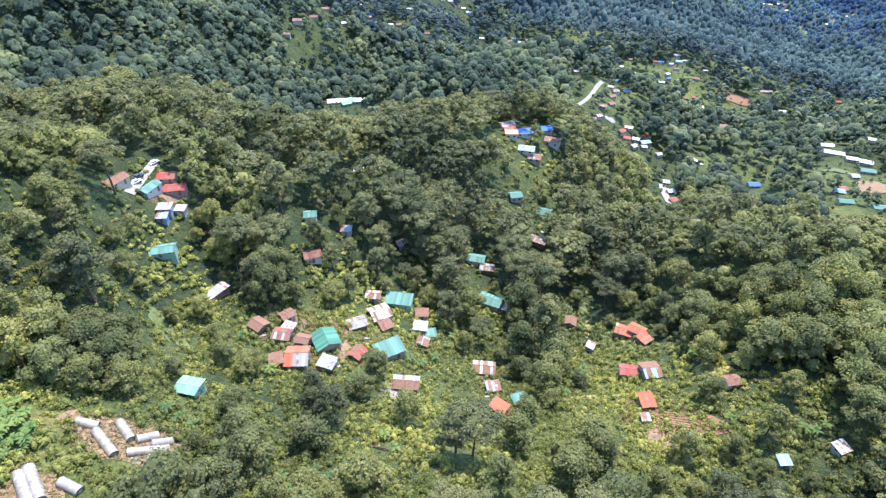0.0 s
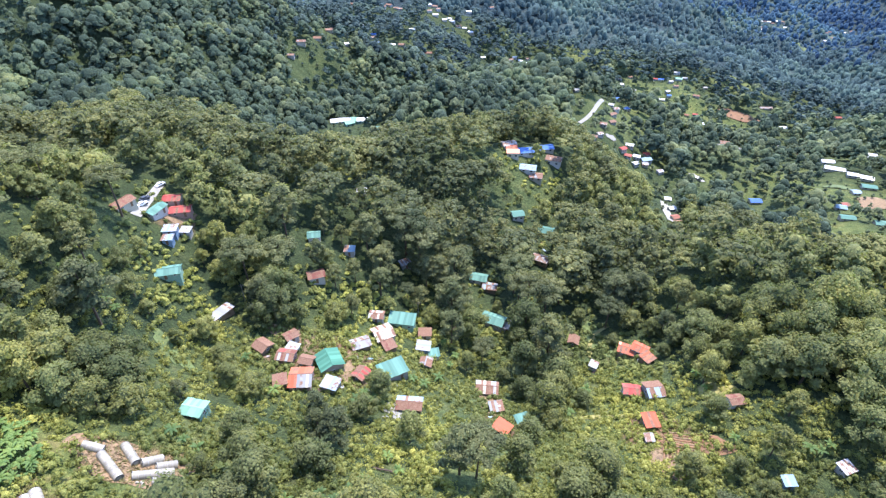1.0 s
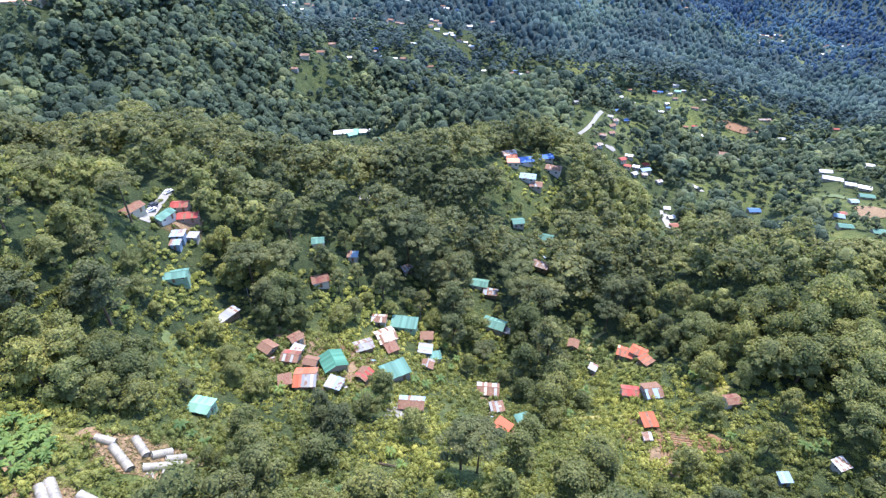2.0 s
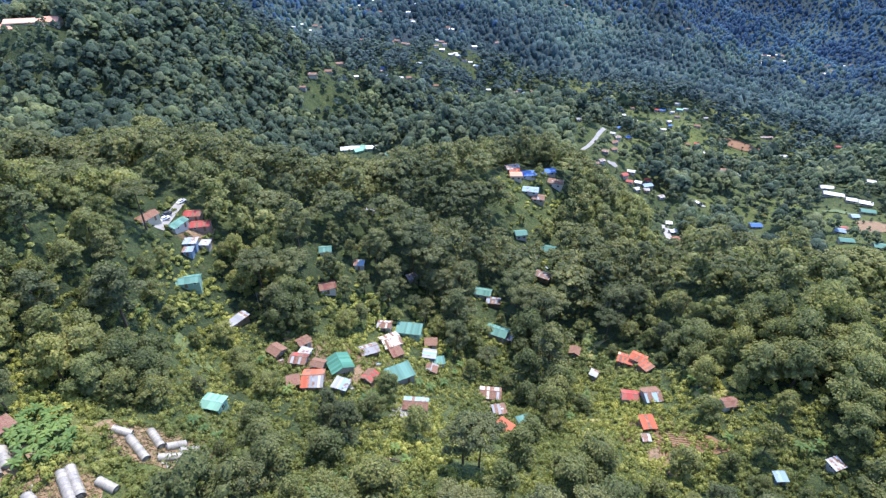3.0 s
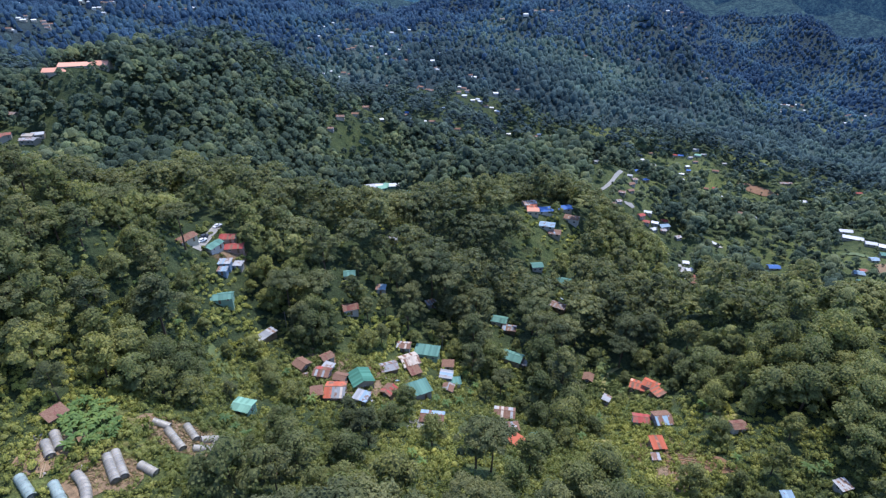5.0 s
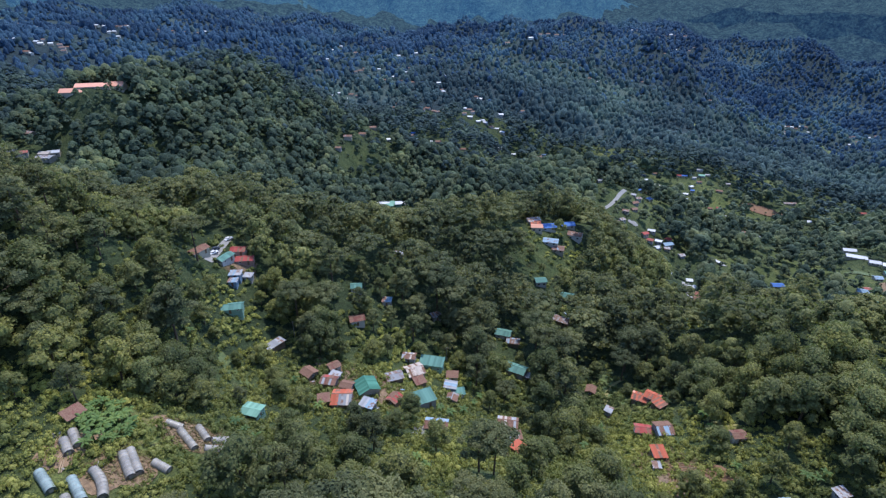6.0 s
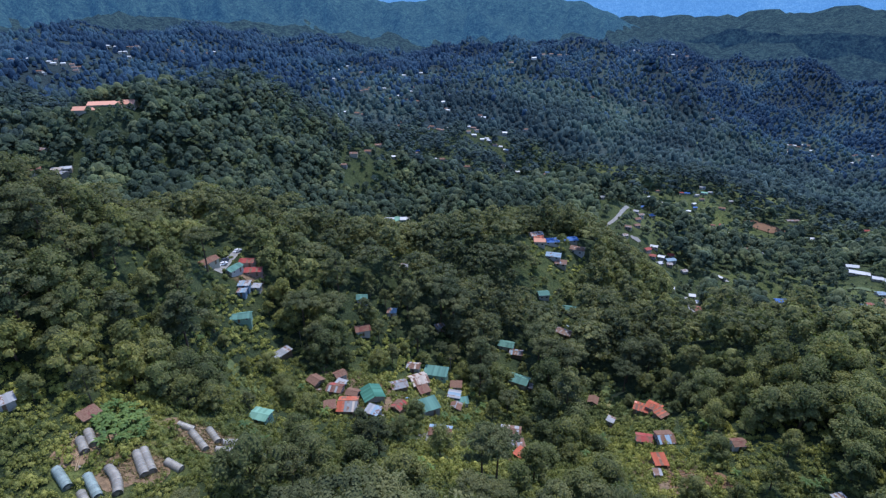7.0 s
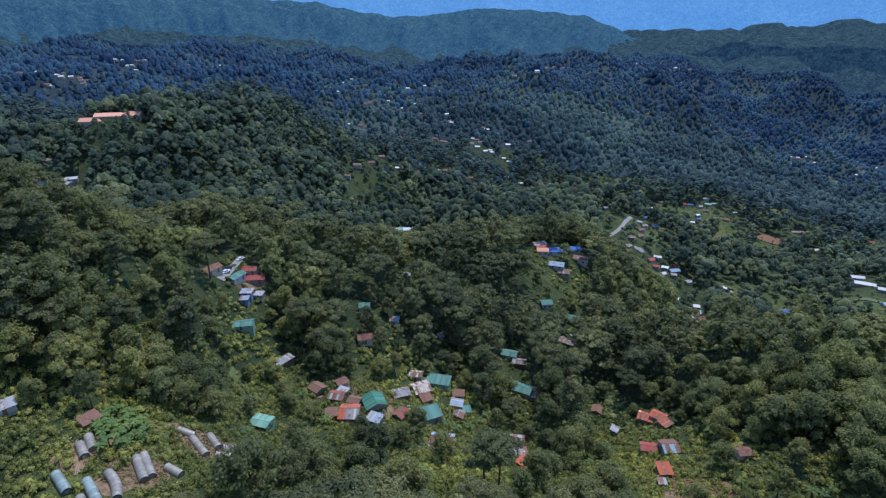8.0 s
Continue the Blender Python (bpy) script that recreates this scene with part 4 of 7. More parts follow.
house('hut with grey and white sheets', 18.7, 115.6, 3.9, 3.4, 2.2, 10, 'grey', 'grey', shape='shed', pitch=0.15, mixed_sheets=('white', 'rust'), group='houses of the village')
house('hut with a teal sheet roof', 26.3, 108.6, 3.8, 3.4, 2.3, 20, 'teal', 'white', shape='shed', pitch=0.2, group='houses of the village')
house('house with a long teal roof beneath the trees', 22.8, 173.1, 9.2, 5.9, 3, -25, 'teal', 'cream', group='houses of the village')
house('hut of white and grey sheets', 28.8, 170.8, 3.8, 2.9, 2.3, -20, 'white', 'white', shape='shed', pitch=0.15, mixed_sheets=('grey',), group='houses of the village')
house('house with a dull red roof among trees', -47.7, 166.9, 5.9, 4.6, 2.8, 20, 'dullred', 'white', group='houses of the village')
house('house with a pale teal roof among trees', 18.0, 199.8, 7.1, 5, 2.8, -15, 'teal', 'white', group='houses of the village')
house('shack with grey and rust roofing', 22.7, 194.9, 5.9, 4.2, 2.4, -10, 'grey', 'wood', mixed_sheets=('rust', 'paleblue'), group='houses of the village')

# ---- houses on the wooded slope ----
house('flat-topped shed covered with pale green sheets', -63.6, 91.4, 5.5, 4.5, 2.6, -12, 'palegreen', 'green', pitch=0.14, strip=9.0, group='houses on the wooded slope')
keep_clear(-61.3, 99.4, 6.0, 2.0)
house('long shed with a light grey corrugated roof', -75.0, 141.1, 7.6, 3, 1.9, 58, 'grey', 'wood', shape='shed', pitch=0.16, mixed_sheets=('white',), group='houses on the wooded slope')
house('long house with a teal roof on the slope', -93.7, 149.1, 9.2, 4.7, 2, 14, 'teal', 'green', strip=9.0, group='houses on the wooded slope')
house('house with a bright red metal roof', -103.3, 185.1, 6, 4.5, 2.3, 6, 'red', 'cream', group='houses on the wooded slope')
house('house with a bright red metal roof and wide eaves', -98.7, 179.9, 7.1, 4.5, 2.3, 10, 'red', 'pink', group='houses on the wooded slope')
house('long house with a green metal roof', -105.3, 175.0, 7.2, 3.9, 2.4, 70, 'teal', 'white', group='houses on the wooded slope')
house('house with pale blue walls and a white flat roof', -98.6, 168.5, 4.4, 3.7, 2.4, 5, 'white', 'blue', shape='shed', pitch=0.08, mixed_sheets=('paleblue',), group='houses on the wooded slope')
house('hut with a pale blue roof', -98.0, 163.9, 3.2, 2.9, 2.2, 5, 'paleblue', 'blue', shape='shed', pitch=0.1, group='houses on the wooded slope')
house('hut with a white sheet roof', -94.5, 171.2, 3.2, 3, 2.2, 0, 'white', 'white', shape='shed', pitch=0.12, group='houses on the wooded slope')
house('long house with a faded dull red roof', -114.4, 171.5, 7.6, 4.5, 2.2, 65, 'dullred', 'cream', group='houses on the wooded slope')
house('small house with a teal roof among trees', -52.0, 188.4, 4.6, 4.2, 2.6, 10, 'teal', 'white', group='houses on the wooded slope')
house('white hut with a pale blue roof', -37.8, 187.6, 3.8, 3.4, 2.6, 0, 'paleblue', 'white', shape='shed', pitch=0.12, group='houses on the wooded slope')
house('hut with white and grey sheets', -15.3, 193.5, 4.2, 3.4, 2.4, 30, 'white', 'grey', shape='shed', pitch=0.15, mixed_sheets=('grey',), group='houses on the wooded slope')
house('white hut among the pines', -37.5, 231.3, 3.8, 3.4, 2.6, 0, 'white', 'white', group='houses on the wooded slope')
house('dark rusted sheet-roofed shed under the trees', -96.0, 65.7, 3.9, 3.5, 2.2, 60, 'rust', 'wood', shape='shed', pitch=0.2, mixed_sheets=('dullred',), strip=4.0, group='houses on the wooded slope')
house('shed with a white sheet roof', -118.3, 65.4, 5, 3.4, 2.4, 50, 'white', 'grey', shape='shed', pitch=0.2, strip=4.0, group='houses on the wooded slope')

# ---- houses by the terraced gardens ----
house('house with a rusted orange roof', 74.2, 153.7, 6.3, 5, 2.8, -24, 'orange', 'wood', mixed_sheets=('dullred', 'salmon'), group='houses by the gardens')
house('house with a bright orange-red sheet roof', 78.6, 152.7, 5.5, 4.6, 3, -35, 'orange', 'white', group='houses by the gardens')
house('hut with a bright orange-red lean-to roof', 79.2, 146.3, 4.2, 3.8, 2.4, -60, 'orange', 'wood', shape='shed', pitch=0.22, group='houses by the gardens')
house('small white hut in the garden', 59.8, 147.1, 3, 2.5, 2.4, 60, 'white', 'white', shape='shed', pitch=0.15, group='houses by the gardens')
house('white-walled house with a red roof', 67.4, 127.7, 5.5, 4.2, 2.8, -8, 'red', 'white', group='houses by the gardens')
house('shed roofed with rust and pale blue sheets', 74.1, 125.9, 5.5, 6.3, 2.6, 8, 'rust', 'grey', second='paleblue', mixed_sheets=('paleblue', 'rust'), group='houses by the gardens')
house('hut with a bright red-orange roof', 67.0, 109.5, 3.9, 4.6, 2.5, 6, 'orange', 'wood', shape='shed', pitch=0.2, group='houses by the gardens')
house('small white box shed', 63.8, 101.6, 2, 2.2, 2, 0, 'white', 'white', shape='shed', pitch=0.06, group='houses by the gardens')
house('hut with a rusted brown roof', 55.9, 164.6, 4.2, 3.8, 2.4, 70, 'rust', 'wood', group='houses by the gardens')
house('hut with a dull red roof under the trees', 93.4, 112.9, 4.2, 3.4, 2.4, 10, 'dullred', 'white', group='houses by the gardens')
house('shed with a white sheet roof among the trees', 112.1, 87.1, 3.4, 3, 2.2, 20, 'white', 'white', shape='shed', pitch=0.15, strip=1.0, group='houses by the gardens')
house('hut with a pale blue roof', 95.6, 84.2, 2.7, 2.5, 2.3, 0, 'paleblue', 'blue', shape='shed', pitch=0.15, group='houses by the gardens')

# ---- the wooded ridge and the valley beyond ----
far_house('house with a blue metal roof', 50.6, 308.2, 10, 6.5, 2.2, 8, 'blue', 'white', group='houses on the ridge')
far_house('house with a blue metal roof', 65.3, 320.2, 9, 6, 2.2, 12, 'blue', 'cream', group='houses on the ridge')
far_house('house with an orange roof', 42.2, 307.4, 6, 6, 2.3, 0, 'orange', 'white', group='houses on the ridge')
far_house('house with a rusted orange roof', 42.5, 301.7, 7, 5, 3, 0, 'salmon', 'cream', group='houses on the ridge')
far_house('house with a pale teal roof', 51.3, 294.1, 9, 6, 2.2, -12, 'paleblue', 'white', group='houses on the ridge')
far_house('house with a grey-green roof', 55.9, 290.4, 7, 6, 2.2, -12, 'paleblue', 'cream', group='houses on the ridge')
far_house('house with a white roof', 40.8, 310.1, 8, 6, 3, 15, 'white', 'white', group='houses on the ridge')
far_house('house with a white roof', 69.2, 309.4, 9, 6, 3, -20, 'white', 'white', group='houses on the ridge')
far_house('house with a teal roof', 41.5, 253.9, 6, 5, 2.8, 10, 'teal', 'white', group='houses on the ridge')
far_house('house with a dark teal roof', 56.6, 247.2, 8, 6, 2.8, -15, 'teal', 'cream', group='houses on the ridge')
far_house('shack with a grey rusted roof', 50.4, 223.1, 8, 5, 2.6, -30, 'grey', 'wood', group='houses on the ridge')
far_house('white building with a pale sheet roof on the wooded ridge', -95.2, 479.2, 10, 8, 2.8, 12, 'bright', 'green', group='white buildings on the ridge', strip=60.0)
far_house('white building with a pale sheet roof on the wooded ridge', -87.5, 482.0, 11, 8, 2.8, 8, 'bright', 'green', group='white buildings on the ridge', strip=60.0)
far_house('white building with a pale sheet roof on the wooded ridge', -75.3, 473.1, 10, 8, 2.8, -6, 'palegreen', 'green', group='white buildings on the ridge', strip=60.0)
far_house('white building with a pale sheet roof on the wooded ridge', -69.9, 468.2, 9, 7, 2.8, 8, 'bright', 'green', group='white buildings on the ridge', strip=60.0)
far_house('white building with a pale sheet roof on the wooded ridge', -81.1, 463.8, 8, 7, 2.8, 30, 'palegreen', 'green', group='white buildings on the ridge', strip=60.0)
far_house('house with a pale teal roof', -51.5, 439.5, 9, 7, 3.2, 10, 'teal', 'white', group='houses on the ridge')
far_house('small house with a weathered grey roof near the valley road', 135.9, 551.8, 5.3, 4.5, 2.2, 22, 'grey', 'white', group='houses along the valley road', strip=30.0)
far_house('small house with a bright zinc roof near the valley road', 243.0, 849.7, 6.0, 4.5, 3.0, -23, 'bright', 'grey', group='houses along the valley road', strip=30.0)
far_house('small house with a white zinc roof near the valley road', 274.8, 860.3, 8.2, 5.1, 2.2, -12, 'white', 'grey', group='houses along the valley road', strip=30.0)
far_house('small house with a bright zinc roof near the valley road', 273.2, 838.9, 8.0, 5.0, 2.2, 28, 'bright', 'grey', group='houses along the valley road', strip=30.0)
far_house('small house with a dull red roof near the valley road', 298.4, 878.1, 6.3, 4.5, 2.6, 20, 'dullred', 'white', group='houses along the valley road', strip=30.0)
far_house('small house with a white zinc roof near the valley road', 242.6, 817.6, 5.8, 4.5, 3.0, -7, 'white', 'white', group='houses along the valley road', strip=30.0)
far_house('small house with a blue metal roof near the valley road', 197.2, 612.1, 7.4, 4.6, 2.6, 8, 'blue', 'white', group='houses along the valley road', strip=30.0)
far_house('small house with a white zinc roof near the valley road', 176.5, 558.8, 5.0, 4.5, 2.2, -23, 'white', 'white', group='houses along the valley road', strip=30.0)
far_house('small house with a rusted sheet roof near the valley road', 252.5, 748.9, 11.7, 7.3, 3.0, 25, 'rust', 'white', group='houses along the valley road', strip=30.0)
far_house('small house with a blue metal roof near the valley road', 199.9, 579.9, 8.5, 5.3, 2.2, 23, 'blue', 'cream', group='houses along the valley road', strip=30.0)
far_house('small house with a dull red roof near the valley road', 170.4, 529.3, 7.1, 4.5, 2.6, 27, 'dullred', 'grey', group='houses along the valley road', strip=30.0)
far_house('small house with a white zinc roof near the valley road', 180.2, 552.5, 5.4, 4.5, 3.0, 14, 'white', 'white', group='houses along the valley road', strip=30.0)
far_house('small house with a white zinc roof near the valley road', 151.3, 490.1, 6.0, 4.5, 3.0, -24, 'white', 'grey', group='houses along the valley road', strip=30.0)
far_house('small house with a weathered grey roof near the valley road', 163.4, 504.3, 5.6, 4.5, 2.2, 17, 'grey', 'grey', group='houses along the valley road', strip=30.0)
far_house('small house with a white zinc roof near the valley road', 144.7, 474.3, 5.0, 4.5, 2.2, 20, 'white', 'white', group='houses along the valley road', strip=30.0)
far_house('small house with a weathered grey roof near the valley road', 137.5, 465.9, 5.0, 4.5, 3.0, -15, 'grey', 'cream', group='houses along the valley road', strip=30.0)
far_house('small house with a white zinc roof near the valley road', 135.2, 451.0, 5.0, 4.5, 2.2, 9, 'white', 'cream', group='houses along the valley road', strip=30.0)
far_house('small house with a weathered grey roof near the valley road', 142.5, 459.3, 5.0, 4.5, 3.0, -7, 'grey', 'grey', group='houses along the valley road', strip=30.0)
far_house('small house with a red metal roof near the valley road', 166.5, 467.8, 5.8, 4.5, 3.0, 26, 'red', 'cream', group='houses along the valley road', strip=30.0)
far_house('small house with a bright zinc roof near the valley road', 175.6, 477.4, 7.1, 4.5, 2.2, -18, 'bright', 'white', group='houses along the valley road', strip=30.0)
far_house('small house with a red metal roof near the valley road', 170.8, 463.2, 5.8, 4.5, 2.2, -25, 'red', 'white', group='houses along the valley road', strip=30.0)
far_house('small house with a bright zinc roof near the valley road', 179.9, 465.4, 5.8, 4.5, 3.0, -25, 'bright', 'grey', group='houses along the valley road', strip=30.0)
far_house('small house with a pale blue roof near the valley road', 189.3, 466.2, 9.4, 5.8, 2.6, 17, 'paleblue', 'grey', group='houses along the valley road', strip=30.0)
far_house('small house with a red metal roof near the valley road', 192.1, 474.8, 5.0, 4.5, 3.0, 25, 'red', 'cream', group='houses along the valley road', strip=30.0)
far_house('small house with a bright zinc roof near the valley road', 176.8, 456.9, 5.0, 4.5, 2.2, 26, 'bright', 'white', group='houses along the valley road', strip=30.0)
far_house('small house with a white zinc roof near the valley road', 186.9, 459.6, 5.0, 4.5, 2.2, -3, 'white', 'cream', group='houses along the valley road', strip=30.0)
far_house('small house with a orange roof near the valley road', 139.1, 431.2, 5.0, 4.5, 3.0, 6, 'orange', 'cream', group='houses along the valley road', strip=30.0)
far_house('small house with a white zinc roof near the valley road', 142.8, 425.9, 5.0, 4.5, 3.0, -8, 'white', 'cream', group='houses along the valley road', strip=30.0)
far_house('small house with a white zinc roof near the valley road', 150.1, 420.5, 5.0, 4.5, 2.6, 19, 'white', 'cream', group='houses along the valley road', strip=30.0)
far_house('small house with a white zinc roof near the valley road', 199.7, 453.7, 5.2, 4.5, 2.2, 20, 'white', 'white', group='houses along the valley road', strip=30.0)
far_house('small house with a bright zinc roof near the valley road', 177.6, 419.4, 5.0, 4.5, 2.2, -19, 'bright', 'cream', group='houses along the valley road', strip=30.0)
far_house('small house with a bright zinc roof near the valley road', 192.9, 408.9, 5.0, 4.5, 2.2, -10, 'bright', 'white', group='houses along the valley road', strip=30.0)
far_house('small house with a bright zinc roof near the valley road', 177.4, 364.4, 5.0, 4.5, 2.6, 8, 'bright', 'white', group='houses along the valley road', strip=30.0)
far_house('small house with a red metal roof near the valley road', 165.1, 330.5, 5.0, 4.5, 3.0, 15, 'red', 'cream', group='houses along the valley road', strip=30.0)
far_house('small house with a rusted sheet roof near the valley road', 162.4, 318.6, 5.0, 4.5, 2.6, -5, 'rust', 'grey', group='houses along the valley road', strip=30.0)
far_house('small house with a red metal roof near the valley road', 339.4, 877.7, 7.5, 4.6, 3.0, -21, 'red', 'white', group='houses along the valley road', strip=30.0)
far_house('small house with a blue metal roof near the valley road', 346.3, 874.1, 8.5, 5.3, 2.2, -6, 'blue', 'white', group='houses along the valley road', strip=30.0)
far_house('small house with a white zinc roof near the valley road', 373.8, 885.9, 8.7, 5.4, 3.0, -15, 'white', 'white', group='houses along the valley road', strip=30.0)
far_house('small house with a pale green roof near the valley road', 370.1, 865.8, 10.7, 6.6, 2.2, -21, 'palegreen', 'white', group='houses along the valley road', strip=30.0)
far_house('small house with a bright zinc roof near the valley road', 339.1, 819.0, 6.0, 4.5, 2.6, 24, 'bright', 'grey', group='houses along the valley road', strip=30.0)
far_house('small house with a blue metal roof near the valley road', 337.7, 807.7, 6.0, 4.5, 3.0, -8, 'blue', 'grey', group='houses along the valley road', strip=30.0)
far_house('small house with a bright zinc roof near the valley road', 325.7, 798.5, 7.8, 4.8, 2.6, -26, 'bright', 'cream', group='houses along the valley road', strip=30.0)
far_house('small house with a bright zinc roof near the valley road', 310.9, 758.1, 6.5, 4.5, 3.0, 23, 'bright', 'cream', group='houses along the valley road', strip=30.0)
far_house('small house with a red metal roof near the valley road', 377.8, 806.1, 9.1, 5.6, 2.2, -20, 'red', 'cream', group='houses along the valley road', strip=30.0)
far_house('small house with a white zinc roof near the valley road', 412.3, 858.6, 6.5, 4.5, 3.0, 1, 'white', 'cream', group='houses along the valley road', strip=30.0)
far_house('small house with a red metal roof near the valley road', 343.4, 744.7, 5.6, 4.5, 2.6, -28, 'red', 'cream', group='houses along the valley road', strip=30.0)
far_house('small house with a red metal roof near the valley road', 359.2, 753.1, 6.6, 4.5, 3.0, -20, 'red', 'cream', group='houses along the valley road', strip=30.0)
far_house('small house with a bright zinc roof near the valley road', 358.2, 716.1, 9.1, 5.6, 2.2, 19, 'bright', 'grey', group='houses along the valley road', strip=30.0)
far_house('small house with a weathered grey roof near the valley road', 356.6, 835.7, 7.2, 4.5, 3.0, -2, 'grey', 'white', group='houses along the valley road', strip=30.0)
far_house('small house with a white zinc roof near the valley road', 381.8, 870.7, 7.5, 4.6, 2.2, -7, 'white', 'cream', group='houses along the valley road', strip=30.0)
far_house('small house with a white zinc roof near the valley road', 356.4, 858.4, 6.3, 4.5, 3.0, 7, 'white', 'white', group='houses along the valley road', strip=30.0)
far_house('house with a red metal roof below the wooded knoll', -381.7, 406.2, 9, 6.5, 3, 27, 'red', 'cream', group='houses below the knoll', strip=30.0)
far_house('house with a red metal roof below the wooded knoll', -383.5, 403.3, 9, 6.5, 3, -25, 'red', 'cream', group='houses below the knoll', strip=30.0)
far_house('house with a pale tan roof below the wooded knoll', -364.4, 410.3, 9, 6.5, 3, 0, 'tan', 'cream', group='houses below the knoll', strip=30.0)
far_house('house with a white zinc roof below the wooded knoll', -358.4, 406.1, 9, 6.5, 3, -20, 'white', 'cream', group='houses below the knoll', strip=30.0)
far_house('house with a white zinc roof below the wooded knoll', -363.4, 404.6, 9, 6.5, 3, 13, 'white', 'cream', group='houses below the knoll', strip=30.0)
far_house('house with a weathered grey roof below the wooded knoll', -395.7, 409.9, 9, 6.5, 3, 3, 'grey', 'cream', group='houses below the knoll', strip=30.0)
far_house('house with a white zinc roof below the wooded knoll', -406.7, 417.5, 9, 6.5, 3, -27, 'white', 'cream', group='houses below the knoll', strip=30.0)
far_house('house with a weathered grey roof below the wooded knoll', -403.6, 447.9, 9, 6.5, 3, -19, 'grey', 'cream', group='houses below the knoll', strip=30.0)
far_house('house with a bright zinc roof below the wooded knoll', -358.8, 413.4, 9, 6.5, 3, 23, 'bright', 'cream', group='houses below the knoll', strip=30.0)
far_house('low farm building with a grey roof among fields', 493.7, 816.3, 18.5, 6.3, 2.3, 0, 'grey', 'cream', group='farm buildings in the valley', strip=42.0)
far_house('low farm building with a grey roof among fields', 331.1, 606.7, 14.5, 8.4, 2.3, -12, 'grey', 'cream', group='farm buildings in the valley', strip=42.0)
far_house('low farm building with a grey roof among fields', 332.1, 589.6, 15.8, 7.7, 2.3, -8, 'grey', 'cream', group='farm buildings in the valley', strip=42.0)
far_house('low farm building with a white roof among fields', 480.8, 737.8, 9.2, 6.3, 2.3, 0, 'bright', 'cream', group='farm buildings in the valley', strip=42.0)
far_house('low farm building with a blue metal roof among fields', 280.9, 428.5, 9.9, 6.3, 2.3, 0, 'blue', 'cream', group='farm buildings in the valley', strip=42.0)
far_house('low farm building with a white roof among fields', 374.9, 475.5, 17.2, 7, 2.3, -22, 'bright', 'cream', group='farm buildings in the valley', strip=42.0)
far_house('low farm building with a white roof among fields', 380.1, 495.4, 11.9, 6.3, 2.3, -10, 'bright', 'cream', group='farm buildings in the valley', strip=42.0)
far_house('low farm building with a white roof among fields', 383.3, 461.5, 9.2, 6.3, 2.3, -20, 'bright', 'cream', group='farm buildings in the valley', strip=42.0)
far_house('low farm building with a white roof among fields', 470.0, 555.2, 10.6, 6.3, 2.3, -20, 'bright', 'cream', group='farm buildings in the valley', strip=42.0)
far_house('low farm building with a white roof among fields', 453.7, 539.4, 6.6, 5.6, 2.3, 0, 'bright', 'cream', group='farm buildings in the valley', strip=42.0)
far_house('low farm building with a white roof among fields', 392.7, 455.2, 10.6, 7, 2.3, -25, 'bright', 'cream', group='farm buildings in the valley', strip=42.0)
far_house('low farm building with a teal roof among fields', 385.7, 440.0, 11.9, 6.3, 2.3, -15, 'teal', 'cream', group='farm buildings in the valley', strip=42.0)
far_house('low farm building with a pale blue roof among fields', 357.3, 417.6, 6.6, 5.6, 2.3, 0, 'paleblue', 'cream', group='farm buildings in the valley', strip=42.0)
far_house('low farm building with a pale blue roof among fields', 327.7, 389.8, 7.9, 6.3, 2.3, -20, 'paleblue', 'cream', group='farm buildings in the valley', strip=42.0)
far_house('low farm building with a red metal roof among fields', 333.7, 394.1, 5.9, 4.9, 2.3, 0, 'red', 'cream', group='farm buildings in the valley', strip=42.0)
far_house('low farm building with a teal roof among fields', 317.1, 366.0, 10.6, 5.6, 2.3, -10, 'teal', 'cream', group='farm buildings in the valley', strip=42.0)
far_house('low farm building with a teal roof among fields', 339.5, 358.7, 9.9, 6.3, 2.3, -10, 'teal', 'cream', group='farm buildings in the valley', strip=42.0)
far_house('low farm building with a red metal roof among fields', 594.7, 796.2, 9.2, 5.6, 2.3, 0, 'red', 'cream', group='farm buildings in the valley', strip=42.0)
far_house('low farm building with a red metal roof among fields', 613.4, 785.6, 7.9, 6.3, 2.3, 0, 'red', 'cream', group='farm buildings in the valley', strip=42.0)
far_house('low farm building with a grey roof among fields', 428.1, 652.1, 5.3, 4.2, 2.3, 0, 'grey', 'cream', group='farm buildings in the valley', strip=42.0)
far_house('low farm building with a white roof among fields', 235.4, 453.9, 7.9, 2.8, 2.3, -50, 'bright', 'cream', group='farm buildings in the valley', strip=42.0)

# ---- scattered houses on the far slopes ----
cottage(775.3, 2162.7, 7.9, 5.1, 2.2, 3, 'grey', 'white')
cottage(753.8, 2144.2, 8.3, 5.4, 2.2, 19, 'grey', 'grey')
cottage(558.4, 1779.8, 7.1, 4.6, 2.2, 30, 'grey', 'cream')
cottage(692.4, 2213.3, 7.9, 5.1, 2.2, 15, 'grey', 'grey')
cottage(814.3, 2159.1, 7.3, 4.8, 2.2, -38, 'dullred', 'grey')
cottage(692.7, 2216.7, 8.9, 5.8, 2.5, 29, 'bright', 'cream')
cottage(738.0, 2186.5, 9.6, 6.2, 2.5, -22, 'paleblue', 'grey')
cottage(724.4, 2199.5, 7, 4.5, 2.5, -20, 'bright', 'grey')
cottage(925.2, 1662.2, 7.5, 4.9, 2.2, -6, 'bright', 'white')
cottage(924.8, 1655.3, 8.1, 5.3, 2.5, 8, 'bright', 'cream')
cottage(948.0, 1729.3, 8.4, 5.5, 2.2, -8, 'dullred', 'cream')
cottage(956.6, 1723.4, 9.5, 6.2, 2.2, -23, 'bright', 'white')
cottage(938.6, 1731.5, 7.6, 5, 2.5, -10, 'bright', 'cream')
cottage(955.9, 1723.2, 8.1, 5.3, 2.5, -15, 'bright', 'grey')
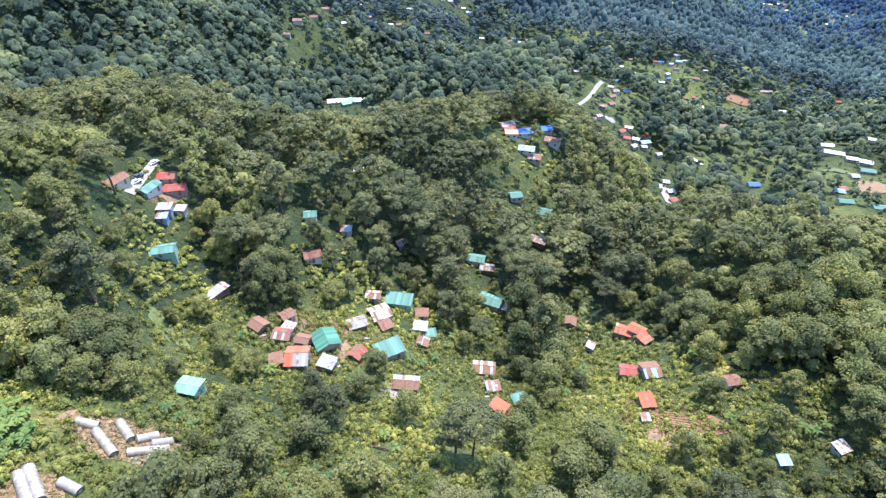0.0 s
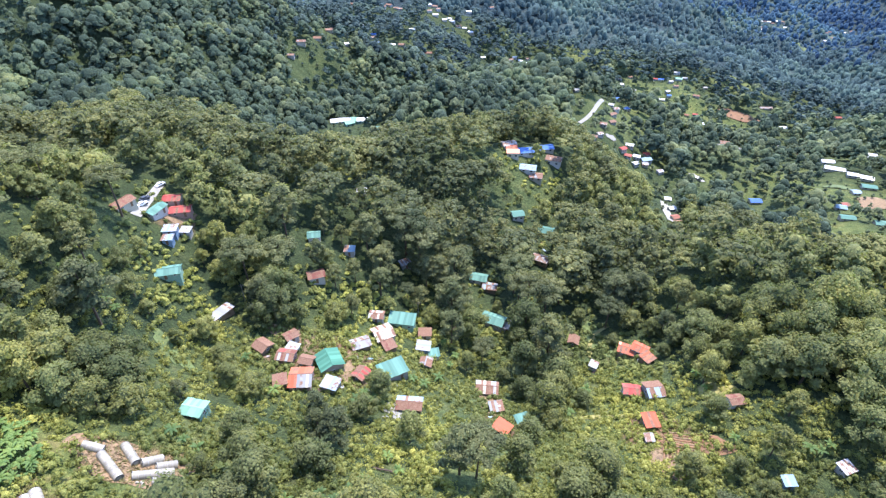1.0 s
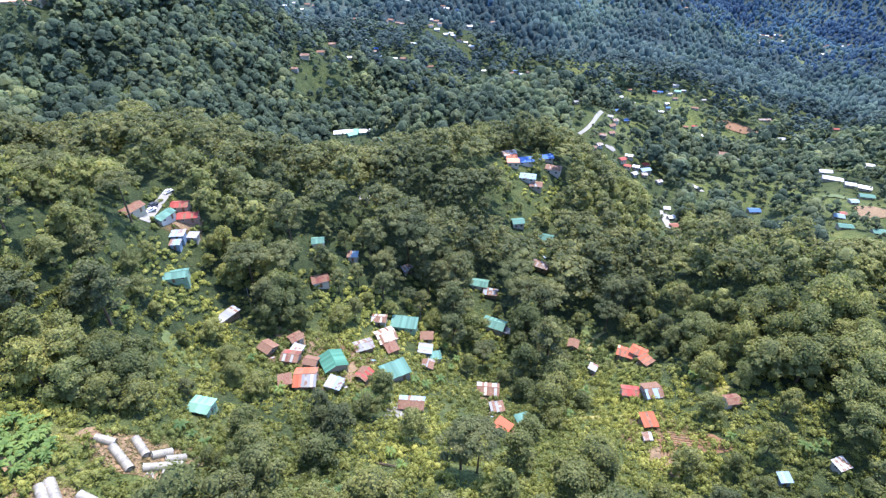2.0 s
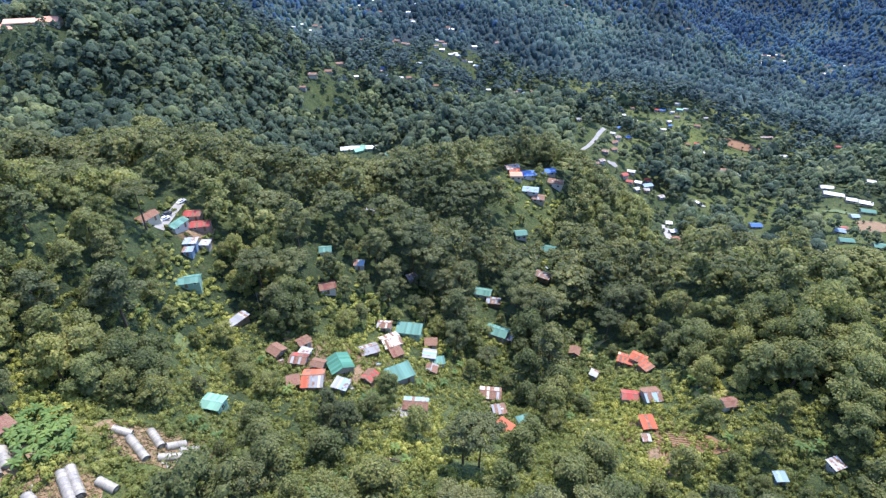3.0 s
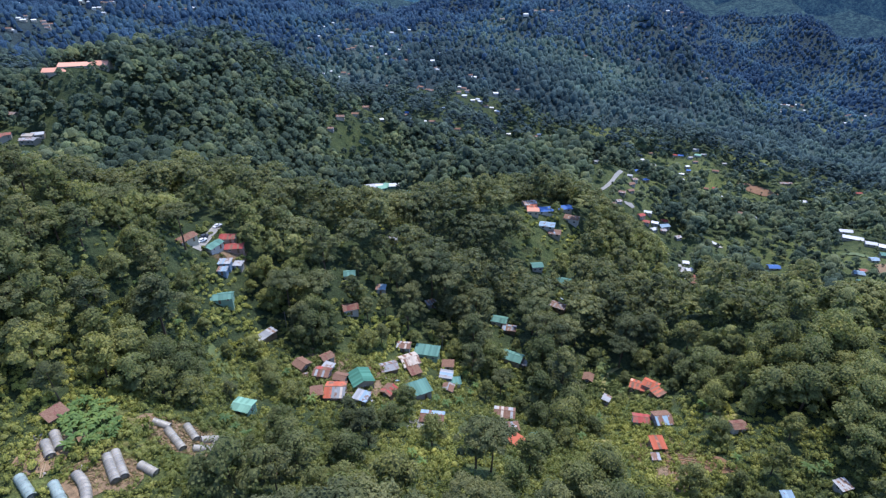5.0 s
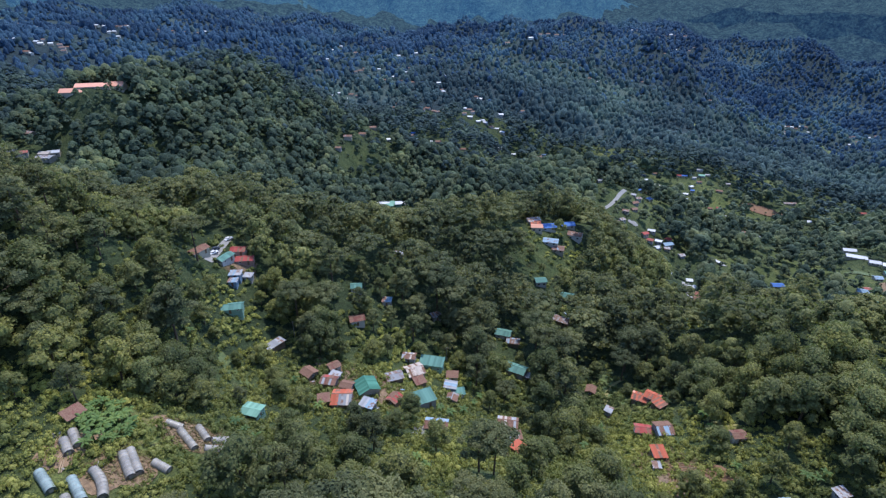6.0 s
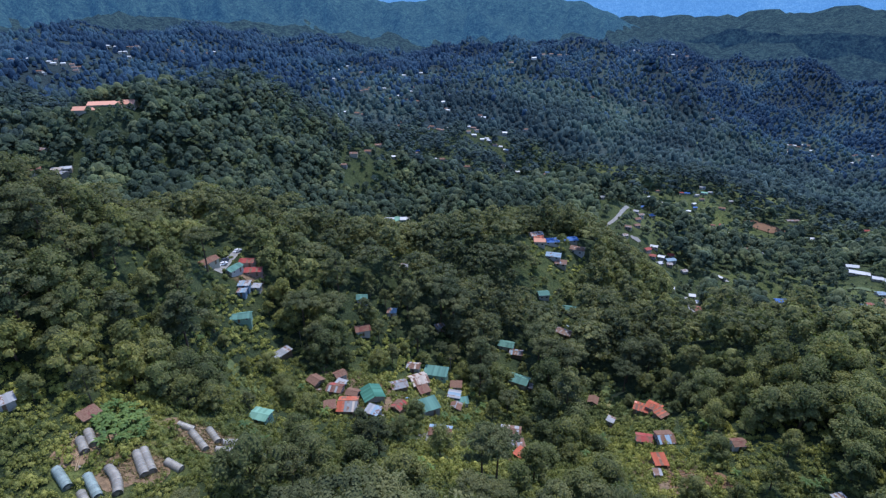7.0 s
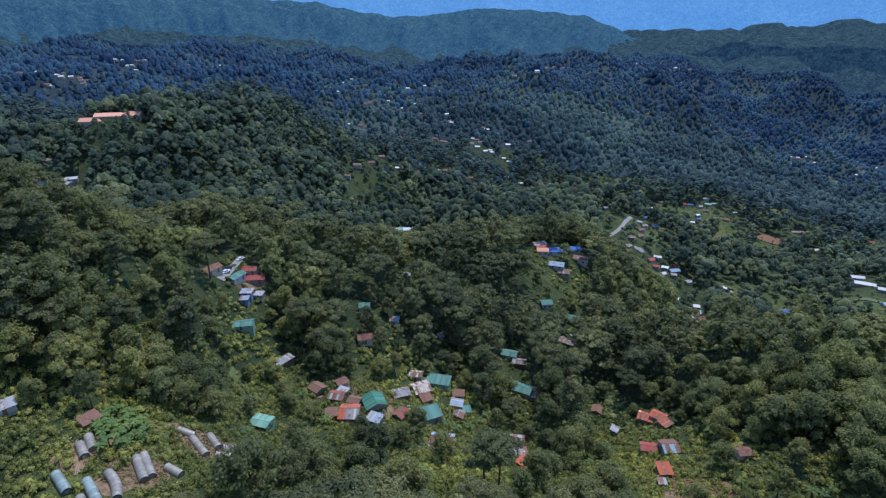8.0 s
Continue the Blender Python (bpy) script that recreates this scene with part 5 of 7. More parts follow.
cottage(987.3, 1710.9, 9.3, 6.1, 2.5, -37, 'dullred', 'cream')
cottage(978.0, 1718.9, 9.3, 6.1, 2.5, 1, 'bright', 'white')
cottage(991.6, 1697.8, 8, 5.2, 2.2, 16, 'dullred', 'white')
cottage(908.8, 1671.7, 8.7, 5.7, 2.2, 17, 'grey', 'grey')
cottage(964.4, 1714.3, 8.2, 5.3, 2.2, -17, 'dullred', 'cream')
cottage(988.0, 1709.2, 9.2, 6, 2.2, -10, 'grey', 'cream')
cottage(904.5, 1656.3, 9.5, 6.2, 2.2, -15, 'bright', 'cream')
cottage(984.8, 1678.6, 9.4, 6.1, 2.2, -23, 'bright', 'grey')
cottage(1036.4, 1563.7, 8.4, 5.4, 2.5, 29, 'bright', 'grey')
cottage(1077.4, 1632.2, 8, 5.2, 2.5, 18, 'paleblue', 'grey')
cottage(1188.0, 1719.3, 8.3, 5.4, 2.2, 6, 'bright', 'white')
cottage(1084.6, 1609.0, 9.7, 6.3, 2.2, 4, 'grey', 'grey')
cottage(1091.3, 1639.4, 8.4, 5.4, 2.5, -22, 'dullred', 'white')
cottage(1205.9, 1717.3, 7.9, 5.1, 2.5, -13, 'grey', 'grey')
cottage(1203.8, 1715.5, 6.8, 4.4, 2.2, 30, 'paleblue', 'white')
cottage(1180.7, 1717.2, 6.1, 4, 2.5, -2, 'paleblue', 'grey')
cottage(1467.7, 2549.9, 6.6, 4.3, 2.5, 2, 'grey', 'cream')
cottage(1580.9, 2559.6, 7.7, 5, 2.5, -25, 'grey', 'white')
cottage(1460.5, 2489.5, 7.2, 4.7, 2.5, -39, 'bright', 'white')
cottage(1409.6, 2580.0, 9.6, 6.2, 2.2, -21, 'bright', 'white')
cottage(1579.9, 2519.1, 8, 5.2, 2.2, -14, 'bright', 'grey')
cottage(1487.1, 2540.0, 9.9, 6.5, 2.2, 26, 'bright', 'cream')
cottage(576.4, 1462.0, 9, 5.8, 2.2, 22, 'bright', 'white')
cottage(775.4, 1710.2, 9.8, 6.4, 2.5, -7, 'bright', 'grey')
cottage(639.5, 1622.2, 6.7, 4.3, 2.5, 24, 'paleblue', 'cream')
cottage(900.0, 1829.8, 9, 5.8, 2.5, -12, 'grey', 'cream')
cottage(650.1, 1606.7, 9, 5.8, 2.2, 13, 'grey', 'white')
cottage(311.8, 1494.1, 7.4, 4.8, 2.5, 34, 'bright', 'grey')
cottage(398.5, 1545.3, 6.7, 4.4, 2.5, -5, 'bright', 'white')
cottage(462.8, 1632.4, 8, 5.2, 2.2, 28, 'grey', 'white')
cottage(291.2, 1495.6, 8.3, 5.4, 2.5, -37, 'dullred', 'white')
cottage(430.0, 1601.8, 7.3, 4.7, 2.2, -27, 'grey', 'cream')
cottage(712.5, 2449.1, 8, 5.2, 2.2, 36, 'grey', 'white')
cottage(588.4, 2390.5, 7.3, 4.7, 2.2, 40, 'dullred', 'cream')
cottage(769.5, 2418.1, 6.6, 4.3, 2.5, -32, 'paleblue', 'cream')
cottage(684.9, 2368.8, 8.5, 5.5, 2.5, 36, 'grey', 'white')
cottage(781.4, 2373.6, 9.3, 6.1, 2.5, 17, 'grey', 'grey')
cottage(722.5, 2337.6, 7.6, 5, 2.5, 40, 'grey', 'white')
cottage(603.5, 2396.5, 10, 6.5, 2.2, 19, 'bright', 'white')
cottage(618.5, 2373.5, 7.2, 4.7, 2.2, -11, 'grey', 'white')
cottage(-283.3, 1137.5, 7.4, 5.2, 3.2, 15, 'bright', 'grey', 48.0)
cottage(-265.6, 1114.9, 7.2, 5.0, 2.4, 16, 'bright', 'cream', 48.0)
cottage(-258.8, 1140.1, 9.9, 6.9, 2.4, -7, 'rust', 'cream', 48.0)
cottage(-244.3, 1133.0, 8.5, 5.9, 2.4, -22, 'grey', 'grey', 48.0)
cottage(-292.8, 1103.1, 7.4, 5.2, 3.2, -2, 'bright', 'grey', 48.0)
cottage(-267.9, 1103.1, 7.3, 5.1, 2.8, 12, 'grey', 'white', 48.0)
cottage(-136.5, 706.8, 9.1, 6.4, 3.2, 14, 'grey', 'cream', 48.0)
cottage(-163.1, 931.6, 7.5, 5.2, 2.8, 0, 'bright', 'white', 48.0)
cottage(-138.2, 644.3, 9.2, 6.4, 3.2, 3, 'rust', 'white', 48.0)
cottage(-150.9, 618.0, 9.0, 6.3, 3.2, 4, 'paleblue', 'cream', 48.0)
cottage(-157.2, 591.8, 6.5, 4.6, 3.2, 1, 'white', 'grey', 48.0)
cottage(-127.9, 931.9, 8.2, 5.7, 2.8, -2, 'bright', 'white', 48.0)
cottage(-119.9, 899.7, 6.9, 4.8, 3.2, 0, 'white', 'cream', 48.0)
cottage(-100.6, 832.6, 8.5, 5.9, 3.2, 8, 'white', 'white', 48.0)
cottage(-87.6, 763.6, 9.8, 6.9, 2.4, 17, 'bright', 'white', 48.0)
cottage(-105.3, 889.4, 8.9, 6.2, 2.8, 0, 'blue', 'white', 48.0)
cottage(-148.4, 963.4, 7.9, 5.5, 3.2, 6, 'bright', 'cream', 48.0)
cottage(-159.0, 1071.0, 8.6, 6.0, 2.4, -28, 'grey', 'cream', 48.0)
cottage(-156.0, 1091.6, 7.4, 5.2, 3.2, -5, 'rust', 'white', 48.0)
cottage(-111.6, 677.6, 7.2, 5.0, 2.8, 23, 'bright', 'white', 48.0)
cottage(-66.5, 779.7, 6.5, 4.6, 2.4, 1, 'bright', 'cream', 48.0)
cottage(-55.2, 787.6, 8.8, 6.2, 2.4, 6, 'grey', 'grey', 48.0)
cottage(-46.9, 906.3, 7.8, 5.5, 3.2, 17, 'bright', 'cream', 48.0)
cottage(-18.3, 784.4, 8.8, 6.2, 2.4, 2, 'red', 'cream', 48.0)
cottage(37.8, 894.9, 7.3, 5.1, 2.8, -18, 'white', 'grey', 48.0)
cottage(42.4, 918.8, 8.0, 5.6, 2.8, -34, 'bright', 'grey', 48.0)
cottage(65.2, 898.5, 6.8, 4.8, 2.8, 11, 'bright', 'grey', 48.0)
cottage(27.0, 985.3, 8.7, 6.1, 2.4, 19, 'white', 'white', 48.0)
cottage(38.5, 987.0, 7.0, 4.9, 2.4, -14, 'bright', 'cream', 48.0)
cottage(48.5, 971.6, 9.0, 6.3, 3.2, -30, 'bright', 'cream', 48.0)
cottage(-19.7, 1055.4, 8.4, 5.9, 2.8, -31, 'bright', 'white', 48.0)
cottage(-12.8, 1039.5, 9.6, 6.7, 2.8, -10, 'grey', 'grey', 48.0)
cottage(-7.1, 1017.6, 7.3, 5.1, 2.8, 27, 'white', 'white', 48.0)
cottage(-21.7, 1005.3, 7.4, 5.2, 2.4, 19, 'white', 'white', 48.0)
cottage(-10.9, 995.5, 8.4, 5.9, 2.4, -3, 'bright', 'grey', 48.0)
cottage(3.9, 989.6, 7.5, 5.2, 2.4, 18, 'bright', 'grey', 48.0)
cottage(13.3, 1001.6, 7.1, 5.0, 2.8, -21, 'bright', 'cream', 48.0)
cottage(17.5, 995.5, 8.1, 5.7, 3.2, -30, 'bright', 'grey', 48.0)
cottage(-79.7, 1034.5, 8.0, 5.6, 2.4, -14, 'white', 'grey', 48.0)
cottage(-73.1, 1032.0, 7.7, 5.4, 3.2, 5, 'white', 'grey', 48.0)
cottage(-59.8, 1045.8, 8.5, 5.9, 3.2, -1, 'bright', 'grey', 48.0)
cottage(-92.0, 1038.5, 9.9, 6.9, 2.8, -26, 'red', 'grey', 48.0)
cottage(-101.5, 1023.6, 10.1, 7.1, 3.2, -11, 'red', 'white', 48.0)
cottage(-273.9, 1271.9, 8.0, 5.6, 2.4, -1, 'paleblue', 'cream', 48.0)
cottage(-264.4, 1276.9, 9.7, 6.8, 2.4, 24, 'rust', 'cream', 48.0)
cottage(-257.0, 1287.5, 8.3, 5.8, 2.8, -8, 'white', 'white', 48.0)
cottage(-228.6, 1314.1, 7.4, 5.2, 2.4, -3, 'bright', 'white', 48.0)
cottage(-204.9, 1235.9, 8.0, 5.6, 2.8, -7, 'rust', 'cream', 48.0)
cottage(-183.1, 1236.2, 6.8, 4.8, 2.4, 7, 'bright', 'cream', 48.0)
cottage(-183.2, 1284.7, 9.4, 6.6, 3.2, 21, 'white', 'white', 48.0)
cottage(-158.1, 1251.7, 6.9, 4.8, 3.2, -21, 'bright', 'grey', 48.0)
cottage(-155.8, 1321.5, 8.6, 6.0, 3.2, -18, 'grey', 'white', 48.0)
cottage(-161.2, 1202.9, 7.9, 5.5, 3.2, -34, 'rust', 'grey', 48.0)
cottage(-136.2, 1199.9, 9.6, 6.7, 2.4, -25, 'rust', 'cream', 48.0)
cottage(-84.3, 1231.7, 8.2, 5.7, 2.8, 14, 'bright', 'white', 48.0)
cottage(-92.1, 1201.0, 9.3, 6.5, 2.8, -23, 'rust', 'white', 48.0)
cottage(-75.6, 1193.2, 7.0, 4.9, 2.8, 30, 'paleblue', 'grey', 48.0)
cottage(-70.4, 1187.5, 8.1, 5.7, 2.8, -27, 'bright', 'cream', 48.0)
cottage(-72.2, 1331.6, 9.8, 6.9, 3.2, 3, 'bright', 'grey', 48.0)
cottage(-0.8, 1162.6, 8.1, 5.7, 3.2, -14, 'rust', 'grey', 48.0)
cottage(6.4, 1153.6, 9.7, 6.8, 3.2, -16, 'bright', 'grey', 48.0)
cottage(91.1, 1103.2, 8.4, 5.9, 2.8, 34, 'grey', 'white', 48.0)
cottage(47.4, 1054.7, 9.2, 6.4, 3.2, 4, 'bright', 'white', 48.0)
cottage(112.0, 927.4, 8.6, 6.0, 3.2, 26, 'white', 'cream', 48.0)
cottage(122.1, 948.4, 6.9, 4.8, 2.8, 2, 'bright', 'grey', 48.0)
cottage(131.3, 938.2, 7.4, 5.2, 3.2, -35, 'bright', 'cream', 48.0)
cottage(145.0, 952.4, 6.8, 4.8, 3.2, 24, 'grey', 'cream', 48.0)
cottage(156.2, 934.6, 7.7, 5.4, 3.2, 21, 'rust', 'cream', 48.0)
cottage(164.7, 946.4, 8.8, 6.2, 2.4, -3, 'white', 'cream', 48.0)
cottage(170.3, 929.2, 7.9, 5.5, 2.8, -18, 'bright', 'grey', 48.0)
cottage(138.0, 933.2, 6.9, 4.8, 3.2, -13, 'bright', 'grey', 48.0)
cottage(-922.1, 1063.7, 9.8, 6.9, 2.4, 9, 'grey', 'cream', 48.0)
cottage(-903.0, 1060.1, 8.8, 6.2, 2.4, 16, 'bright', 'cream', 48.0)
cottage(-913.1, 1090.6, 10.0, 7.0, 2.8, 12, 'bright', 'grey', 48.0)
cottage(-1062.0, 1294.2, 7.2, 5.0, 3.2, -33, 'bright', 'cream', 48.0)
cottage(-1053.9, 1296.8, 10.0, 7.0, 2.4, 10, 'rust', 'white', 48.0)
cottage(-893.9, 1113.4, 7.2, 5.0, 3.2, 28, 'red', 'cream', 48.0)
cottage(-850.4, 1063.6, 8.7, 6.1, 2.4, -21, 'red', 'white', 48.0)
cottage(-826.6, 1040.3, 8.9, 6.2, 3.2, -7, 'bright', 'cream', 48.0)
cottage(-816.6, 1036.7, 9.4, 6.6, 2.8, 16, 'bright', 'cream', 48.0)
cottage(-822.5, 1054.7, 7.5, 5.2, 3.2, -7, 'white', 'grey', 48.0)
cottage(-802.4, 1043.5, 7.9, 5.5, 2.8, 33, 'bright', 'cream', 48.0)
cottage(-791.2, 1051.8, 8.5, 5.9, 2.8, 29, 'white', 'grey', 48.0)
cottage(-783.7, 1046.1, 10.1, 7.1, 2.8, 21, 'grey', 'grey', 48.0)
cottage(-781.4, 1058.8, 8.7, 6.1, 2.4, 34, 'grey', 'grey', 48.0)
cottage(-775.7, 1037.1, 9.1, 6.4, 2.8, 16, 'paleblue', 'grey', 48.0)
cottage(-808.3, 993.8, 8.8, 6.2, 3.2, -27, 'bright', 'grey', 48.0)
cottage(-815.0, 992.3, 10.1, 7.1, 3.2, 9, 'red', 'cream', 48.0)
cottage(-996.4, 1269.2, 9.5, 6.6, 2.8, 26, 'bright', 'white', 48.0)
cottage(-971.3, 1299.1, 8.9, 6.2, 3.2, -27, 'white', 'white', 48.0)
cottage(-959.7, 1318.5, 9.9, 6.9, 2.8, -19, 'bright', 'white', 48.0)
cottage(-875.4, 1231.0, 7.2, 5.0, 3.2, 35, 'rust', 'cream', 48.0)
cottage(-857.8, 1217.7, 10.1, 7.1, 2.4, 32, 'grey', 'white', 48.0)
cottage(-848.2, 1242.2, 7.2, 5.0, 2.4, -31, 'bright', 'grey', 48.0)
cottage(-821.3, 1213.3, 6.9, 4.8, 2.4, 1, 'grey', 'cream', 48.0)
cottage(-819.4, 1221.7, 9.8, 6.9, 2.4, -16, 'bright', 'cream', 48.0)
cottage(-809.5, 1231.6, 8.1, 5.7, 3.2, -25, 'bright', 'cream', 48.0)
cottage(-790.8, 1211.5, 7.9, 5.5, 3.2, 35, 'bright', 'white', 48.0)
cottage(-789.3, 1230.2, 8.4, 5.9, 2.4, 3, 'bright', 'grey', 48.0)
cottage(-803.7, 1270.7, 8.4, 5.9, 2.4, -15, 'white', 'grey', 48.0)
cottage(-795.5, 1272.1, 8.5, 5.9, 3.2, 3, 'paleblue', 'grey', 48.0)
cottage(-794.4, 1286.8, 7.8, 5.5, 2.4, 19, 'white', 'white', 48.0)
cottage(-775.0, 1217.9, 7.6, 5.3, 2.4, 3, 'bright', 'white', 48.0)
cottage(-789.1, 1286.5, 6.9, 4.8, 3.2, -34, 'bright', 'white', 48.0)
cottage(-773.4, 1295.7, 7.4, 5.2, 2.8, 33, 'bright', 'white', 48.0)
cottage(-759.6, 1314.0, 9.8, 6.9, 3.2, 13, 'white', 'grey', 48.0)
cottage(-743.4, 1323.0, 9.7, 6.8, 3.2, -11, 'rust', 'white', 48.0)
cottage(-746.3, 1365.7, 8.3, 5.8, 2.8, 17, 'grey', 'cream', 48.0)
cottage(-722.7, 1351.1, 9.3, 6.5, 3.2, -8, 'rust', 'grey', 48.0)
cottage(-694.7, 1358.6, 8.7, 6.1, 3.2, 4, 'rust', 'grey', 48.0)
cottage(-674.6, 1375.1, 8.9, 6.2, 2.4, -5, 'grey', 'grey', 48.0)
cottage(-670.5, 1413.4, 9.8, 6.9, 3.2, -31, 'bright', 'cream', 48.0)
cottage(-649.5, 1413.1, 7.8, 5.5, 2.8, 10, 'red', 'white', 48.0)
cottage(-378.5, 1497.2, 7.2, 5.0, 2.8, 31, 'bright', 'cream', 48.0)
cottage(-361.6, 1525.9, 9.6, 6.7, 2.4, -31, 'bright', 'white', 48.0)
cottage(-302.7, 1422.1, 9.0, 6.3, 3.2, -18, 'grey', 'cream', 48.0)
cottage(-270.7, 1401.0, 7.7, 5.4, 3.2, -35, 'paleblue', 'white', 48.0)
cottage(-239.4, 1479.5, 9.6, 6.7, 2.8, -33, 'paleblue', 'cream', 48.0)
cottage(-201.4, 1466.9, 10.1, 7.1, 2.8, -17, 'bright', 'white', 48.0)
cottage(-162.4, 1516.9, 7.9, 5.5, 3.2, 9, 'bright', 'grey', 48.0)
cottage(-123.1, 1496.5, 9.7, 6.8, 3.2, 16, 'bright', 'white', 48.0)
cottage(-469.5, 1879.5, 7.2, 5.0, 2.4, 30, 'white', 'cream', 48.0)
cottage(-352.5, 1330.4, 7.7, 5.4, 2.8, -9, 'bright', 'cream', 48.0)
cottage(-353.2, 1249.5, 9.1, 6.4, 2.4, -8, 'grey', 'white', 48.0)
cottage(234.9, 2034.6, 14, 9, 4, 10, 'white', 'white', 40.0)
cottage(171.4, 1682.3, 14, 9, 4, -3, 'white', 'white', 40.0)
cottage(261.8, 2016.3, 14, 9, 4, 6, 'tan', 'white', 40.0)
cottage(284.8, 2016.3, 14, 9, 4, 6, 'white', 'white', 40.0)
cottage(143.8, 1633.7, 14, 9, 4, 19, 'bright', 'white', 40.0)
cottage(83.5, 1673.7, 14, 9, 4, -4, 'white', 'white', 40.0)
cottage(741.6, 2346.8, 14, 9, 4, 12, 'bright', 'white', 40.0)
cottage(755.5, 2320.4, 14, 9, 4, -19, 'white', 'white', 40.0)
cottage(775.3, 2282.4, 14, 9, 4, -4, 'tan', 'white', 40.0)
cottage(806.5, 2316.2, 14, 9, 4, -2, 'tan', 'white', 40.0)
cottage(695.2, 2329.4, 14, 9, 4, -12, 'tan', 'white', 40.0)
cottage(682.2, 2364.4, 14, 9, 4, 0, 'red', 'white', 40.0)
far_hamlets('scattered far-off houses with pale sheet roofs on the slopes')

house('large hall with a salmon-orange roof on the wooded hill', -359.0, 489.0, 30, 12, 2.6, 14, 'salmon', 'cream', sheets=False, strip=2.0, detail=False)
house('wing of the hall with a salmon-orange roof', -375.0, 480.5, 20, 13, 2.4, 14, 'salmon', 'cream', sheets=False, strip=2.0, detail=False)
house('end block of the hall with a salmon-orange roof', -344.0, 499.5, 15, 15, 3.0, 14, 'salmon', 'cream', sheets=False, strip=2.0, detail=False)

# ---- tunnel greenhouses on the cut terraces ----
tunnel('low tunnel greenhouse of white plastic film on bare earth', -77.1, 71.4, -72.8, 71.0, 2.1, PLASTIC, 0.0)
tunnel('low tunnel greenhouse of white plastic film on bare earth', -72.6, 69.7, -66.3, 64.3, 2.1, PLASTIC, 0.0)
tunnel('low tunnel greenhouse of white plastic film on bare earth', -70.0, 73.5, -65.5, 69.1, 2.1, PLASTIC, 0.0)
tunnel('low tunnel greenhouse of white plastic film on bare earth', -65.2, 69.0, -61.8, 72.1, 2.1, PLASTIC, 0.0)
tunnel('low tunnel greenhouse of white plastic film on bare earth', -62.2, 68.8, -58.6, 71.2, 2.1, PLASTIC, 0.0)
tunnel('low tunnel greenhouse of white plastic film on bare earth', -65.2, 65.1, -57.9, 68.8, 2.1, PLASTIC, 0.0)
tunnel('low tunnel greenhouse of white plastic film on bare earth', -60.8, 64.6, -57.0, 66.3, 2.1, PLASTIC, 0.0)
tunnel('low tunnel greenhouse of white plastic film on bare earth', -71.8, 56.4, -67.4, 54.8, 2.1, PLASTIC, 0.0)
tunnel('tunnel greenhouse of dusty worn plastic film on pipe hoops', -79.4, 57.0, -73.7, 50.7, 2.3, DUSTYFILM, 0.0)
tunnel('tunnel greenhouse of dusty worn plastic film on pipe hoops', -78.5, 58.5, -72.8, 52.1, 2.3, DUSTYFILM, 0.0)
tunnel('tunnel greenhouse of dusty worn plastic film on pipe hoops', -82.4, 51.1, -76.2, 44.3, 2.3, DUSTYFILM, 0.7)
tunnel('tunnel greenhouse of dusty worn plastic film on pipe hoops', -93.8, 58.1, -90.1, 54.5, 2.3, DUSTYFILM, 0.0)
tunnel('tunnel greenhouse of dusty worn plastic film on pipe hoops', -93.7, 61.1, -89.7, 57.0, 2.3, DUSTYFILM, 0.0)
tunnel('tunnel greenhouse of bluish plastic film on pipe hoops', -85.4, 48.0, -79.4, 42.7, 2.3, BLUEFILM, 0.0)
tunnel('tunnel greenhouse of bluish plastic film on pipe hoops', -93.0, 48.6, -87.3, 44.3, 2.3, BLUEFILM, 0.0)
tunnel('low tunnel greenhouse of white plastic film on bare earth', -83.8, 43.3, -80.5, 40.3, 2.1, PLASTIC, 0.0)

# ---- earth, fields and lanes ----
tagged(draped('ground_terrace', patch_rows(-67.7, 69.5, 11, 6.5, -15, 1), SOIL, 0.12), 'bare brown earth terrace cut for greenhouses', 'earth', kind='structure')
keep_clear(-67.7, 69.5, 5.9, 3.0)
tagged(draped('ground_terrace', patch_rows(-78.0, 52.1, 7.5, 6.5, -30, 2), SOIL, 0.12), 'bare brown earth round the greenhouses', 'earth', kind='structure')
keep_clear(-78.0, 52.1, 5.9, 3.0)
tagged(draped('ground_terrace', patch_rows(-91.5, 56.4, 4, 8, -20, 3), SOIL, 0.16), 'trodden brown earth by the greenhouses', 'earth', kind='structure')
keep_clear(-91.5, 56.4, 3.6, 3.0)
tagged(draped('ground_garden', patch_rows(74.2, 99.9, 11, 6, -15, 4), REDSOIL, 0.12), 'terraced brown vegetable garden', 'garden', kind='structure')
keep_clear(74.2, 99.9, 5.4, 3.0)
tagged(draped('ground_garden', patch_rows(64.1, 95.4, 4, 9, 5, 5), SOIL, 0.17), 'bare reddish path and garden soil', 'garden', kind='structure')
keep_clear(64.1, 95.4, 3.6, 3.0)
tagged(draped('ground_lawn', patch_rows(66.1, 166.4, 4, 12, 10, 6), LAWN, 0.12), 'bright grass clearing by the houses', 'grass', kind='structure')
keep_clear(66.1, 166.4, 1.4, 3.0)
tagged(draped('ground_straw', patch_rows(57.2, 115.8, 10, 1.6, 0, 7), STRAW, 0.12), 'strip of dry yellow grass', 'grass', kind='structure')
keep_clear(57.2, 115.8, 0.6, 3.0)
tagged(draped('ground_straw', patch_rows(-81.1, 117.9, 9, 2.5, -40, 8), LAWN, 0.12), 'yellow-green grass strip on the slope', 'grass', kind='structure')
keep_clear(-81.1, 117.9, 0.9, 3.0)
tagged(draped('ground_garden', patch_rows(91.7, 119.3, 5, 6, 0, 9), STRAW, 0.12), 'dry clearing with bare earth', 'earth', kind='structure')
keep_clear(91.7, 119.3, 1.8, 3.0)
